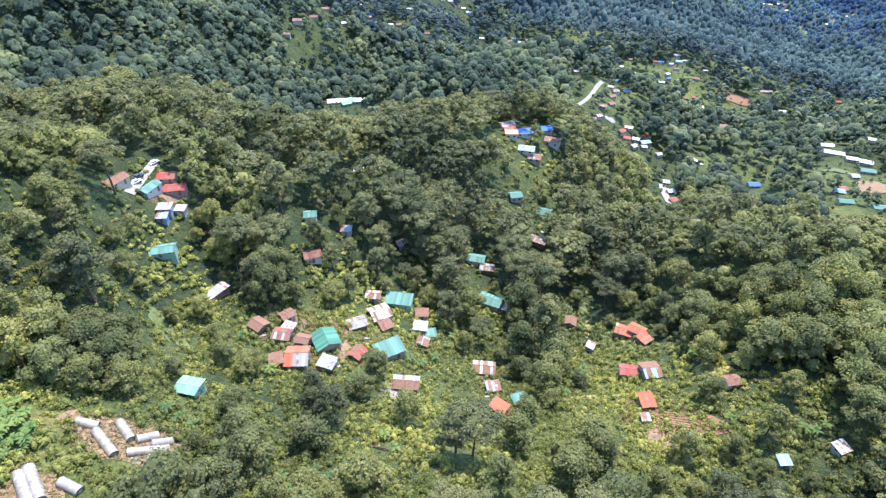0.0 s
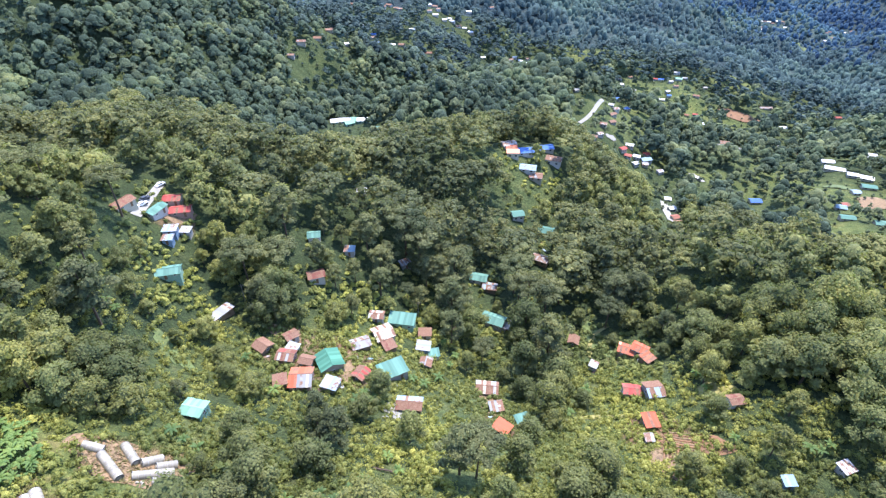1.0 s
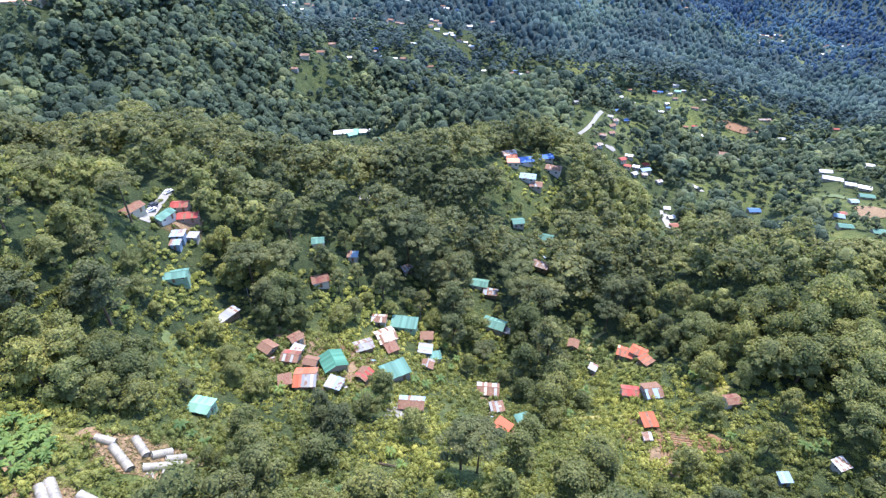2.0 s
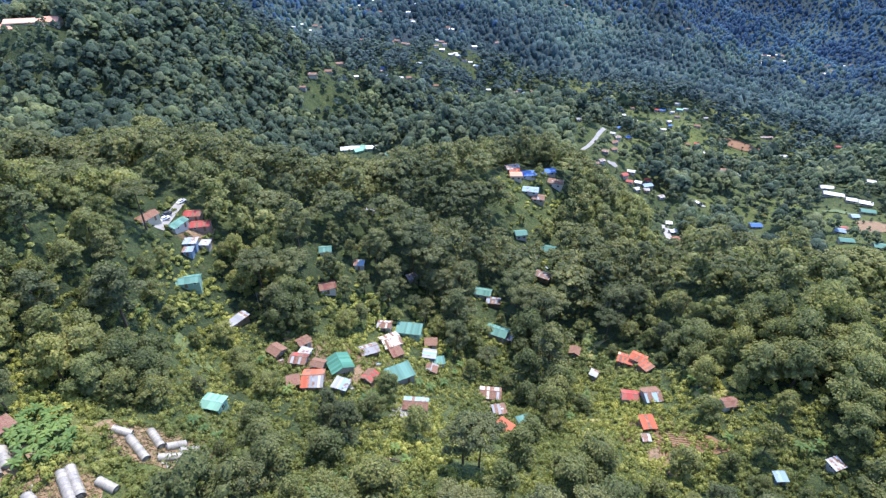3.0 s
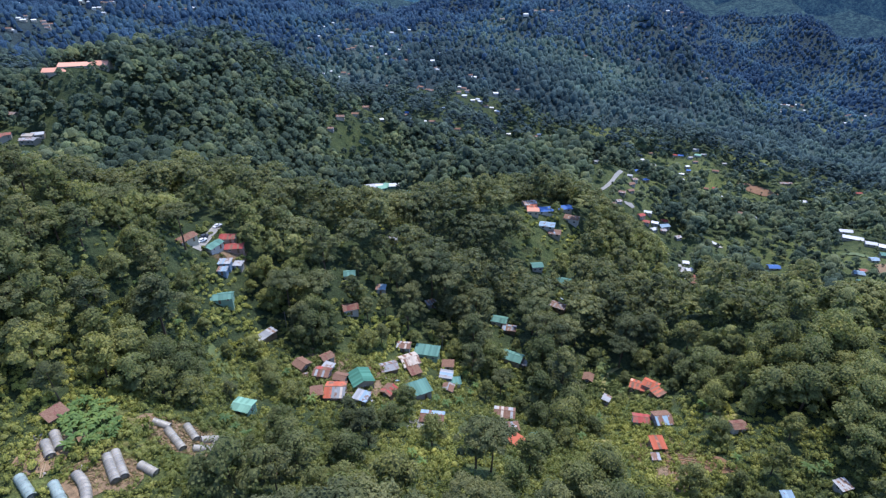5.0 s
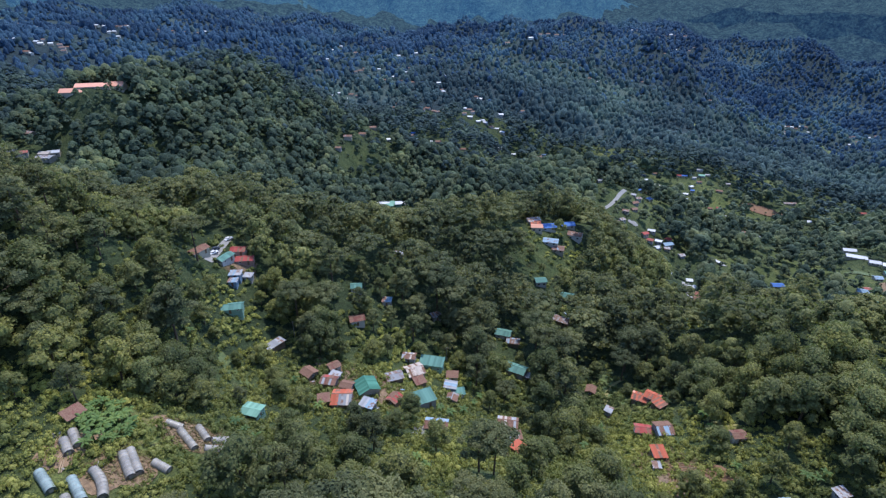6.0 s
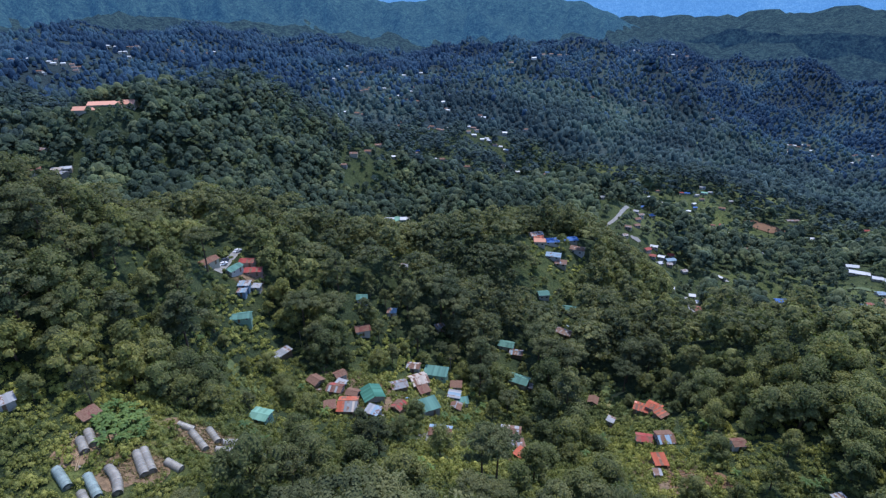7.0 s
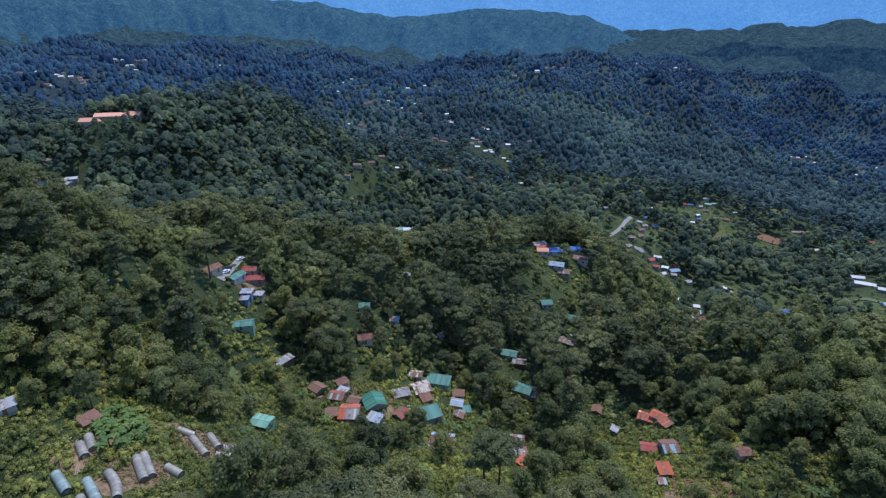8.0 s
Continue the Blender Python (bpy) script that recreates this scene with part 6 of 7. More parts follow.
tagged(draped('ground_field', patch_rows(434.2, 779.6, 34, 16, -10, 10), REDSOIL, 0.8), 'reddish ploughed field on a slope', 'field', kind='structure')
keep_clear(434.2, 779.6, 14.4, 30.0)
tagged(draped('ground_field', patch_rows(409.6, 602.0, 22, 10, 0, 11), REDSOIL, 0.8), 'reddish terraced cut among trees', 'field', kind='structure')
keep_clear(409.6, 602.0, 9.0, 30.0)
tagged(draped('ground_field', patch_rows(365.5, 400.5, 16, 12, 20, 12), SOIL, 0.6), 'ploughed brown vegetable field', 'field', kind='structure')
keep_clear(365.5, 400.5, 10.8, 30.0)
tagged(draped('ground_field', patch_rows(355.7, 433.9, 12, 9, 0, 13), LAWN, 0.6), 'bright green vegetable field', 'field', kind='structure')
keep_clear(355.7, 433.9, 8.1, 30.0)
tagged(draped('ground_field', patch_rows(936.9, 1489.8, 40, 30, 0, 14), LAWN, 1), 'pale green terraced clearing', 'field', kind='structure')
keep_clear(936.9, 1489.8, 10.5, 3.0)
tagged(draped('ground_field', patch_rows(522.8, 710.9, 40, 16, 0, 15), LAWN, 0.8), 'pale green meadow in the valley', 'field', kind='structure')
keep_clear(522.8, 710.9, 5.6, 3.0)
tagged(draped('ground_field', patch_rows(534.4, 1333.8, 22, 14, 0, 16), LAWN, 1), 'bright grass on a hilltop', 'field', kind='structure')
keep_clear(534.4, 1333.8, 4.9, 3.0)
tagged(draped('ground_yard', patch_rows(-50.5, 135.5, 9, 5, -20, 17), SOIL, 0.12), 'trodden bare yard between houses', 'earth', kind='structure')
keep_clear(-50.5, 135.5, 4.5, 3.0)
tagged(draped('ground_yard', patch_rows(-29.4, 121.4, 4, 10, 10, 18), SOIL, 0.17), 'trodden bare yard between houses', 'earth', kind='structure')
keep_clear(-29.4, 121.4, 3.6, 3.0)
tagged(draped('ground_yard', patch_rows(-12.0, 105.4, 5, 4, 0, 19), CONCRETE, 0.12), 'pale concrete yard by a house', 'yard', kind='structure')
keep_clear(-12.0, 105.4, 3.6, 3.0)
tagged(draped('ground_yard', patch_rows(17.9, 120.3, 5, 9, 20, 20), SOIL, 0.12), 'rubble-strewn bare yard', 'earth', kind='structure')
keep_clear(17.9, 120.3, 4.5, 3.0)
tagged(draped('ground_yard', patch_rows(-99.7, 178.2, 6, 5, 0, 21), SOIL, 0.12), 'bare yard behind red-roofed houses', 'earth', kind='structure')
keep_clear(-99.7, 178.2, 4.5, 3.0)
road_valley_line = [(185.0, 398.0), (176.6, 375.6), (171.0, 358.0), (165.8, 342.2), (159.0, 322.0)]
tagged(draped('road_valley', strip_rows(road_valley_line, 5.4), ROADWAY, 0.4), 'pale concrete road along the valley side', 'road', kind='structure')
for px, py in road_valley_line:
    keep_clear(px, py, 5.5, 75.0)
road_valley_line = [(235.6, 467.6), (237.2, 459.2), (240.1, 450.0)]
tagged(draped('road_valley', strip_rows(road_valley_line, 6.5), ROADWAY, 0.4), 'pale concrete road along the valley side', 'road', kind='structure')
for px, py in road_valley_line:
    keep_clear(px, py, 4.0, 26.0)
road_ridge_line = [(128.3, 489.9), (137.3, 501.1), (147.8, 519.0), (160.5, 546.7), (168.0, 563.0)]
tagged(draped('road_ridge', strip_rows(road_ridge_line, 3.8), ROADWAY, 0.4), 'pale concrete road winding up the far side', 'road', kind='structure')
for px, py in road_ridge_line:
    keep_clear(px, py, 4.0, 26.0)
tagged(draped('ground_yard', patch_rows(289.2, 829.5, 5.4, 3.7, 8, 41), ROADWAY, 0.6), 'pale concrete yard among the valley houses', 'yard', kind='structure')
keep_clear(289.2, 829.5, 5.6, 22.0)
tagged(draped('ground_yard', patch_rows(293.1, 802.9, 5.4, 3.7, -4, 42), ROADWAY, 0.6), 'pale concrete yard among the valley houses', 'yard', kind='structure')
keep_clear(293.1, 802.9, 5.6, 22.0)
tagged(draped('ground_yard', patch_rows(156.8, 478.1, 4.8, 3.2, -16, 43), ROADWAY, 0.6), 'pale concrete yard among the valley houses', 'yard', kind='structure')
keep_clear(156.8, 478.1, 4.9, 22.0)
tagged(draped('ground_yard', patch_rows(328.5, 598.2, 10.2, 6.9, 12, 44), ROADWAY, 0.6), 'pale concrete yard among the valley houses', 'yard', kind='structure')
keep_clear(328.5, 598.2, 10.5, 22.0)
tagged(draped('ground_yard', patch_rows(337.6, 588.9, 8.2, 5.6, 0, 45), ROADWAY, 0.6), 'pale concrete yard among the valley houses', 'yard', kind='structure')
keep_clear(337.6, 588.9, 8.4, 22.0)
tagged(draped('road_lane', strip_rows([(-110.0, 169.5), (-111.0, 178.8), (-111.8, 189.2), (-112.1, 196.9)], 3.2), ROADWAY, 0.2), 'concrete lane past parked cars', 'road', kind='structure')
keep_clear(-110.0, 169.5, 1.8, 6.0)
keep_clear(-111.0, 178.8, 1.8, 6.0)
keep_clear(-111.8, 189.2, 1.8, 6.0)
tagged(draped('path_garden', strip_rows([(60.8, 154.4), (62.3, 162.4), (67.2, 170.8), (73.1, 174.8)], 1.6), STRAW, 0.25), 'trodden light path by the gardens', 'road', kind='structure')
keep_clear(60.8, 154.4, 0.9, 6.0)
keep_clear(62.3, 162.4, 0.9, 6.0)
keep_clear(67.2, 170.8, 0.9, 6.0)
car('white parked car on the lane', -111.2, 177.7, 55, CARWHITE)
car('white parked pickup beside the trees', -111.6, 194.3, 60, CARWHITE)
car('dark parked car on the lane', -112.2, 181.8, 55, CARDARK)
keep_clear(-112.1, 165.3, 5.0, 3.0)
keep_clear(5.1, 75.2, 5.0, 3.0)
keep_clear(9.0, 74.3, 5.0, 3.0)
keep_clear(13.3, 63.0, 5.0, 3.0)
keep_clear(-26.5, 88.3, 5.0, 3.0)
keep_clear(-7.7, 89.6, 5.0, 3.0)
keep_clear(-31.9, 89.7, 5.0, 3.0)
keep_clear(-21.4, 100.7, 5.0, 3.0)
keep_clear(-39.7, 66.2, 5.0, 3.0)
keep_clear(-50.4, 85.0, 5.0, 3.0)
keep_clear(26.7, 98.8, 5.0, 3.0)
keep_clear(90.3, 126.3, 5.0, 3.0)
keep_clear(106.1, 105.8, 5.0, 3.0)
keep_clear(95.6, 93.6, 5.0, 3.0)
keep_clear(-49.4, 52.9, 5.0, 3.0)
keep_clear(-41.0, 56.1, 5.0, 3.0)
keep_clear(-111.0, 104.6, 5.0, 3.0)
keep_clear(-89.0, 92.0, 16.0, 0.0)
keep_clear(10.2, 141.3, 5.0, 3.0)
keep_clear(60.1, 177.3, 5.0, 3.0)
keep_clear(-91.7, 67.5, 5.0, 9.0)
keep_clear(-87.0, 67.5, 5.0, 9.0)
keep_clear(-86.1, 62.3, 5.0, 9.0)

# ---- small things ----
fallen_log(-16.0, 77.9, -10.5, 75.2, 0.28)
board_path(-91.6, 53.0, -91.4, 55.5, 3)
board_path(-91.4, 55.5, -90.0, 57.8, 3)
board_path(-88.8, 49.3, -90.3, 52.5, 3)
board_path(-95.1, 57.7, -96.2, 60.6, 2)
straw_litter(-68.0, 70.0, 10.0, 1500, 5)
straw_litter(-78.5, 54.0, 8.5, 900, 6)
straw_litter(73.0, 100.0, 10.0, 700, 7)
sack_pile(-82.1, 53.0, 4, 203)
sack_pile(-96.7, 59.4, 5, 128)
sack_pile(-64.0, 59.1, 3, 200)
keep_clear(-61.5, 65.0, 6.0, 6.0)
sack_pile(-62.4, 64.2, 4, 240)
sack_pile(-89.2, 51.0, 2, 140)
sack_pile(-75.3, 72.6, 2, 160)
sack_pile(21.0, 121.3, 4, 880)
sack_pile(-13.5, 103.7, 3, 690)
utility_pole(-8.7, 166.7, 9.0)
utility_pole(-70.1, 150.5, 8.0)
planting_rows(74.3, 100.3, -20, 9, 9.0, 1.05)
planting_rows(68.1, 95.0, 70, 6, 6.0, 1.0)
loose_sheet(-29.8, 112.5, 0, 'white', 1.8)
loose_sheet(-35.3, 110.3, 53, 'grey', 2.1)
loose_sheet(-28.2, 115.6, 106, 'rust', 2.4)
loose_sheet(-21.7, 131.4, 159, 'paleblue', 2.7)
loose_sheet(-13.0, 117.6, 32, 'white', 1.8)
loose_sheet(-48.0, 132.9, 85, 'white', 2.1)
loose_sheet(-54.5, 125.8, 138, 'grey', 2.4)
loose_sheet(-41.3, 118.9, 11, 'rust', 2.7)
loose_sheet(-2.8, 154.6, 64, 'paleblue', 1.8)
loose_sheet(-7.6, 139.8, 117, 'white', 2.1)
loose_sheet(-3.5, 137.6, 170, 'white', 2.4)
loose_sheet(19.8, 129.1, 43, 'grey', 2.7)
loose_sheet(21.5, 117.4, 96, 'rust', 1.8)
loose_sheet(17.6, 112.0, 149, 'paleblue', 2.1)
loose_sheet(22.2, 108.7, 22, 'white', 2.4)
loose_sheet(32.3, 175.5, 75, 'white', 2.7)
loose_sheet(27.0, 170.9, 128, 'grey', 1.8)
loose_sheet(30.5, 169.5, 1, 'rust', 2.1)
loose_sheet(-11.2, 105.7, 54, 'paleblue', 2.4)
loose_sheet(-13.4, 102.3, 107, 'white', 2.7)
loose_sheet(-19.6, 113.5, 160, 'white', 1.8)
loose_sheet(-27.0, 128.9, 33, 'grey', 2.1)
loose_sheet(60.6, 146.4, 86, 'rust', 2.4)
loose_sheet(72.0, 158.7, 139, 'paleblue', 2.7)
loose_sheet(78.7, 132.7, 12, 'white', 1.8)
loose_sheet(76.5, 124.2, 65, 'white', 2.1)
loose_sheet(77.0, 150.4, 118, 'grey', 2.4)
loose_sheet(-61.3, 127.7, 171, 'rust', 2.7)
loose_sheet(-98.3, 170.4, 44, 'paleblue', 1.8)
loose_sheet(-95.4, 176.2, 97, 'white', 2.1)
loose_sheet(25.4, 201.0, 150, 'white', 2.4)
loose_sheet(-14.6, 193.2, 23, 'grey', 2.7)
loose_sheet(54.0, 237.4, 76, 'rust', 1.8)
loose_sheet(55.4, 231.3, 129, 'paleblue', 2.1)


# ---- foliage kit ----
def sprays(rng, clumps, count, size, flat=0.38):
    """Leaf sprays scattered over the shells of several clumps (x, y, z, rx, ry, rz): corner points and faces."""
    clumps = np.asarray(clumps, float)
    weight = clumps[:, 3] * clumps[:, 5] + 0.1
    which = rng.choice(len(clumps), count, p=weight / weight.sum())
    c = clumps[which]
    d = rng.normal(size=(count, 3))
    d[:, 2] = np.abs(d[:, 2]) * 1.1 - 0.35 * np.abs(rng.normal(size=count))
    d /= np.linalg.norm(d, axis=1)[:, None]
    p = c[:, :3] + d * c[:, 3:] * rng.uniform(0.8, 1.06, (count, 1))
    n = d + rng.normal(size=(count, 3)) * flat + np.array((0, 0, 0.5))
    n /= np.linalg.norm(n, axis=1)[:, None]
    a = np.cross(n, rng.normal(size=(count, 3)))
    a /= np.linalg.norm(a, axis=1)[:, None]
    b = np.cross(n, a)
    s = size * rng.uniform(0.6, 1.3, (count, 1))
    q = s * rng.uniform(0.62, 1.0, (count, 1))
    tip = n * s * rng.uniform(-0.25, 0.1, (count, 1))
    v = np.stack([p - a * s + tip, p - b * q, p + a * s + tip, p + b * q], 1).reshape(-1, 3)
    i = np.arange(count)[:, None] * 4
    return v, np.concatenate([i + (0, 1, 2), i + (0, 2, 3)], 1).reshape(-1, 3)


def pine_clumps(rng, height, spread):
    """A broad, layered crown: plates of needles on rising limbs, rounded at the top."""
    out = []
    n = int(rng.integers(22, 28))
    for i in range(n):
        t = (i + rng.uniform(0, 0.8)) / n
        z = height * (0.42 + 0.56 * t)
        reach = spread * math.sqrt(max(0.05, 1 - (max(t - 0.25, 0) / 0.78) ** 2)) * (0.75 if t < 0.12 else 1.0)
        ang = i * 2.4 + rng.uniform(-0.5, 0.5)
        r = reach * rng.uniform(0.3, 0.86)
        k = spread * rng.uniform(0.2, 0.34)
        out.append((math.cos(ang) * r, math.sin(ang) * r, z, k, k * rng.uniform(0.8, 1.1), k * rng.uniform(0.45, 0.65)))
    out.append((0, 0, height * 0.96, spread * 0.34, spread * 0.34, spread * 0.24))
    return out


def broad_clumps(rng, height, spread):
    out = []
    n = int(rng.integers(18, 24))
    for i in range(n):
        t = (i + rng.uniform(0, 0.9)) / n
        z = height * (0.34 + 0.58 * t)
        reach = spread * math.sqrt(max(0.08, 1 - (2 * t - 0.75) ** 2 * 0.62))
        ang = i * 2.4 + rng.uniform(-0.6, 0.6)
        r = reach * rng.uniform(0.25, 0.82)
        k = spread * rng.uniform(0.22, 0.38)
        out.append((math.cos(ang) * r, math.sin(ang) * r, z, k, k * rng.uniform(0.85, 1.15), k * rng.uniform(0.65, 0.9)))
    out.append((0, 0, height * 0.9, spread * 0.5, spread * 0.5, spread * 0.4))
    return out


def shrub_clumps(rng, height, spread):
    out = [(0, 0, height * 0.45, spread * 0.6, spread * 0.6, height * 0.5)]
    for i in range(5):
        ang = i * 1.26 + rng.uniform(-0.5, 0.5)
        r = spread * rng.uniform(0.4, 0.75)
        k = spread * rng.uniform(0.3, 0.5)
        out.append((math.cos(ang) * r, math.sin(ang) * r, height * rng.uniform(0.2, 0.5), k, k, k * 0.8))
    return out


def trunk_bm(rng, height, radius, clumps, limbs=5):
    """A tapered, slightly crooked trunk with limbs that reach into the crown."""
    bm = bmesh.new()

    def tube(points, r0, r1, seg):
        rings = []
        for i, p in enumerate(points):
            r = r0 + (r1 - r0) * i / (len(points) - 1)
            rings.append([bm.verts.new((p[0] + r * math.cos(2 * math.pi * k / seg), p[1] + r * math.sin(2 * math.pi * k / seg), p[2])) for k in range(seg)])
        for a, b in zip(rings, rings[1:]):
            for k in range(seg):
                bm.faces.new((a[k], a[(k + 1) % seg], b[(k + 1) % seg], b[k]))

    lean = rng.uniform(-0.35, 0.35, 2)
    top = height * 0.93
    line = [(lean[0] * math.sin(3 * t), lean[1] * math.sin(2.5 * t), -0.8 + (top + 0.8) * t) for t in np.linspace(0, 1, 7)]
    tube(line, radius, radius * 0.22, 6)
    for c in clumps[:limbs]:
        zb = max(height * 0.3, c[2] - rng.uniform(1.0, 2.2))
        tube([(0, 0, zb), (c[0] * 0.55, c[1] * 0.55, zb * 0.45 + c[2] * 0.5), (c[0], c[1], c[2])], radius * 0.38, radius * 0.1, 4)
    return bm


def umbrella_clumps(rng, height, spread):
    """An old pine: a bare trunk under one wide, flat, gappy top."""
    out = []
    for i in range(15):
        ang, r = i * 2.4, spread * math.sqrt((i + 0.5) / 15) * 0.8
        k = spread * rng.uniform(0.22, 0.32)
        out.append((math.cos(ang) * r, math.sin(ang) * r, height * (0.95 - 0.2 * (r / spread) ** 2) + rng.uniform(-0.7, 0.5), k, k, k * 0.42))
    return out


def lumps(rng, clumps, count, swell=1.0):
    """Closed lumpy caps for the heart of a crown, so that sky and ground don't show through it."""
    vs, fs, base = [], [], 0
    pick = sorted(clumps, key=lambda c: -c[3] * c[5] - 0.15 * c[2])[:count]
    for c in pick:
        v = FAR_V * (1 + rng.uniform(-0.36, 0.32, (len(FAR_V), 1)))
        vs.append(v * np.array(c[3:]) * swell + np.array(c[:3]))
        fs.append(FAR_F + base)
        base += len(v)
    return np.concatenate(vs), np.concatenate(fs)


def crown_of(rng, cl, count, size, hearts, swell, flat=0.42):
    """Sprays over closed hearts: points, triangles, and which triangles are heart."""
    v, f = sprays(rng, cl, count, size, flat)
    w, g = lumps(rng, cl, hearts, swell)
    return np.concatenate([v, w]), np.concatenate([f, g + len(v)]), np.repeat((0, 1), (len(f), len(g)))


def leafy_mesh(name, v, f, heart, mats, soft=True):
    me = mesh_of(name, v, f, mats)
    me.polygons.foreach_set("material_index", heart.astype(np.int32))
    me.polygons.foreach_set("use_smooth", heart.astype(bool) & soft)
    return me


def far_cap():
    """A five-sided cap, for crowns a few steps of sight wide."""
    a = np.arange(5) * 2 * math.pi / 5
    v = np.concatenate([np.stack([np.cos(a), np.sin(a), -0.3 + 0 * a], -1), np.stack([0.62 * np.cos(a + 0.6), 0.62 * np.sin(a + 0.6), 0.65 + 0 * a], -1), [(0, 0, 1.0)]])
    f = [(i, (i + 1) % 5, 5 + i) for i in range(5)] + [((i + 1) % 5, 5 + (i + 1) % 5, 5 + i) for i in range(5)] + [(5 + i, 5 + (i + 1) % 5, 10) for i in range(5)]
    return v, np.array(f)


FAR_V, FAR_F = far_cap()


def tree_kit(kind, variants, full, mid, low):
    """Variants of one kind of plant at several finenesses: (trunk mesh, crown mesh, mid, low and valley arrays)."""
    out = []
    for i in range(variants):
        rng = np.random.default_rng(100 * i + len(kind))
        if kind == "pine" and i % 4 == 3:
            h, s = rng.uniform(17.0, 20.0), rng.uniform(6.4, 7.6)
            cl = umbrella_clumps(rng, h, s)
            size, mats, rad = 0.42, (PINE, PINEHEART), 0.38
        elif kind == "pine":
            h, s = rng.uniform(15.0, 20.0), rng.uniform(5.6, 7.2)
            cl = pine_clumps(rng, h, s)
            size, mats, rad = 0.42, (PINE, PINEHEART), 0.36
        elif kind == "broad":
            h, s = rng.uniform(10.0, 14.0), rng.uniform(5.0, 6.8)
            cl = broad_clumps(rng, h, s)
            size, mats, rad = 0.42, (BROAD, BROADHEART), 0.3
        else:
            h, s = rng.uniform(0.8, 2.7), rng.uniform(1.4, 2.4)
            cl = shrub_clumps(rng, h, s)[:4]
            size, mats, rad = 0.36, (SHRUB, SHRUBHEART), 0.08
        bm = trunk_bm(rng, h, rad, cl)
        trunk = bpy.data.meshes.new("trunk")
        bm.to_mesh(trunk)
        bm.free()
        trunk.materials.append(BARK)
        n = len(cl)
        if kind == "shrub":
            out.append((trunk, None, crown_of(rng, cl, mid, size * 0.68, 2, 0.66, 0.9), crown_of(rng, cl, low, size * 0.9, 2, 0.85, 0.9)))
            continue
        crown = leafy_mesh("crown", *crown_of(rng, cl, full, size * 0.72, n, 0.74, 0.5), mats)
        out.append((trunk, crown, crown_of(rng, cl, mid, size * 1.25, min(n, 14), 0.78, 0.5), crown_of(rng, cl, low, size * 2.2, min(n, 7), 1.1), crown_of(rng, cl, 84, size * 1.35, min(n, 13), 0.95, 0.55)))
    return out


PINES = tree_kit("pine", 10, 1700, 330, 14)
BROADS = tree_kit("broad", 9, 1600, 310, 14)
SHRUBS = tree_kit("shrub", 10, 0, 50, 16)


def blocked(xs, ys, reach, beyond=0.0):
    """Which plan points stand on kept-clear places, or in the open strip before them, made longer by beyond."""
    bad = np.zeros(len(xs), bool)
    for cx, cy, r, strip in CLEAR:
        r = r * (0.55 if reach < 0.5 else 1.0)
        dx, dy = xs - cx, ys - cy
        dist = math.hypot(cx - EYE_XY[0], cy - EYE_XY[1])
        ux, uy = (EYE_XY[0] - cx) / dist, (EYE_XY[1] - cy) / dist
        along = np.clip(dx * ux + dy * uy, 0, strip * reach + beyond)
        bad |= np.hypot(dx - along * ux, dy - along * uy) < r + (2.6 + 0.07 * beyond) * reach
    return bad


def scatter(seed, r0, r1, step, half=50.0):
    """Jittered plan points in the valley's sweep between two distances."""
    rng = np.random.default_rng(seed)
    n = int(r1 * math.tan(radians(min(half, 60))) / step) + 2
    gx, gy = np.meshgrid(np.arange(-n, n + 1) * step, np.arange(0, int(r1 / step) + 2) * step)
    x = (gx + (np.arange(gx.shape[0])[:, None] % 2) * step * 0.5).ravel() + rng.uniform(-0.42, 0.42, gx.size) * step
    y = gy.ravel() + rng.uniform(-0.42, 0.42, gx.size) * step
    r = np.hypot(x, y)
    az = np.degrees(np.arctan2(x, y))
    ok = (r >= r0) & (r < r1) & (np.abs(az) < half)
    return x[ok] + EYE_XY[0], y[ok] + EYE_XY[1], rng


def joined(name, label, category, picks, kits, level, mats):
    """Many plants as one object: picks are (x, y, z, turn, scale, variant)."""
    vs, fs, hs, base = [], [], [], 0
    for x, y, z, turn, s, k in picks:
        v, f, heart = kits[k][level]
        c, n = math.cos(turn) * s, math.sin(turn) * s
        w = np.empty_like(v)
        w[:, 0] = v[:, 0] * c - v[:, 1] * n + x
        w[:, 1] = v[:, 0] * n + v[:, 1] * c + y
        w[:, 2] = v[:, 2] * s + z
        vs.append(w)
        fs.append(f + base)
        hs.append(heart)
        base += len(v)
    return tagged(link(name, leafy_mesh(name, np.concatenate(vs), np.concatenate(fs), np.concatenate(hs), mats, level != 3)), label, category, kind="stuff")


def tree(name, label, category, kits, k, x, y, turn, s, group):
    root = tagged(link(name, None, None, pose(x, y, zat(x, y) - 0.1, 0, 0, turn) @ Matrix.Scale(s, 4)), label, category, group)
    link("trunk", kits[k][0], root)
    link("crown", kits[k][1], root)
    return root


def banana_leaf_mesh(length, seed):
    """One arching blade with a folded midrib and a torn edge."""
    rng = random.Random(seed)
    v, f = [], []
    n = 8
    for i in range(n + 1):
        s = i / n
        w = 0.36 * math.sin(math.pi * min(1, 0.08 + s * 0.92)) ** 0.7 * (0.9 + 0.2 * rng.random())
        px, pz = length * s * (1 - 0.12 * s), length * (0.75 * s - 0.85 * s * s)
        v += [(px, -w, pz - w * 0.35), (px, 0, pz), (px, w, pz - w * 0.35)]
    for i in range(n):
        for j in (0, 1):
            f.append((3 * i + j, 3 * i + j + 1, 3 * i + j + 4, 3 * i + j + 3))
    return mesh_of("leaf", v, f, [BANANA], True)


BANANA_LEAVES = [banana_leaf_mesh(1.9 + 0.2 * k, k) for k in range(4)]


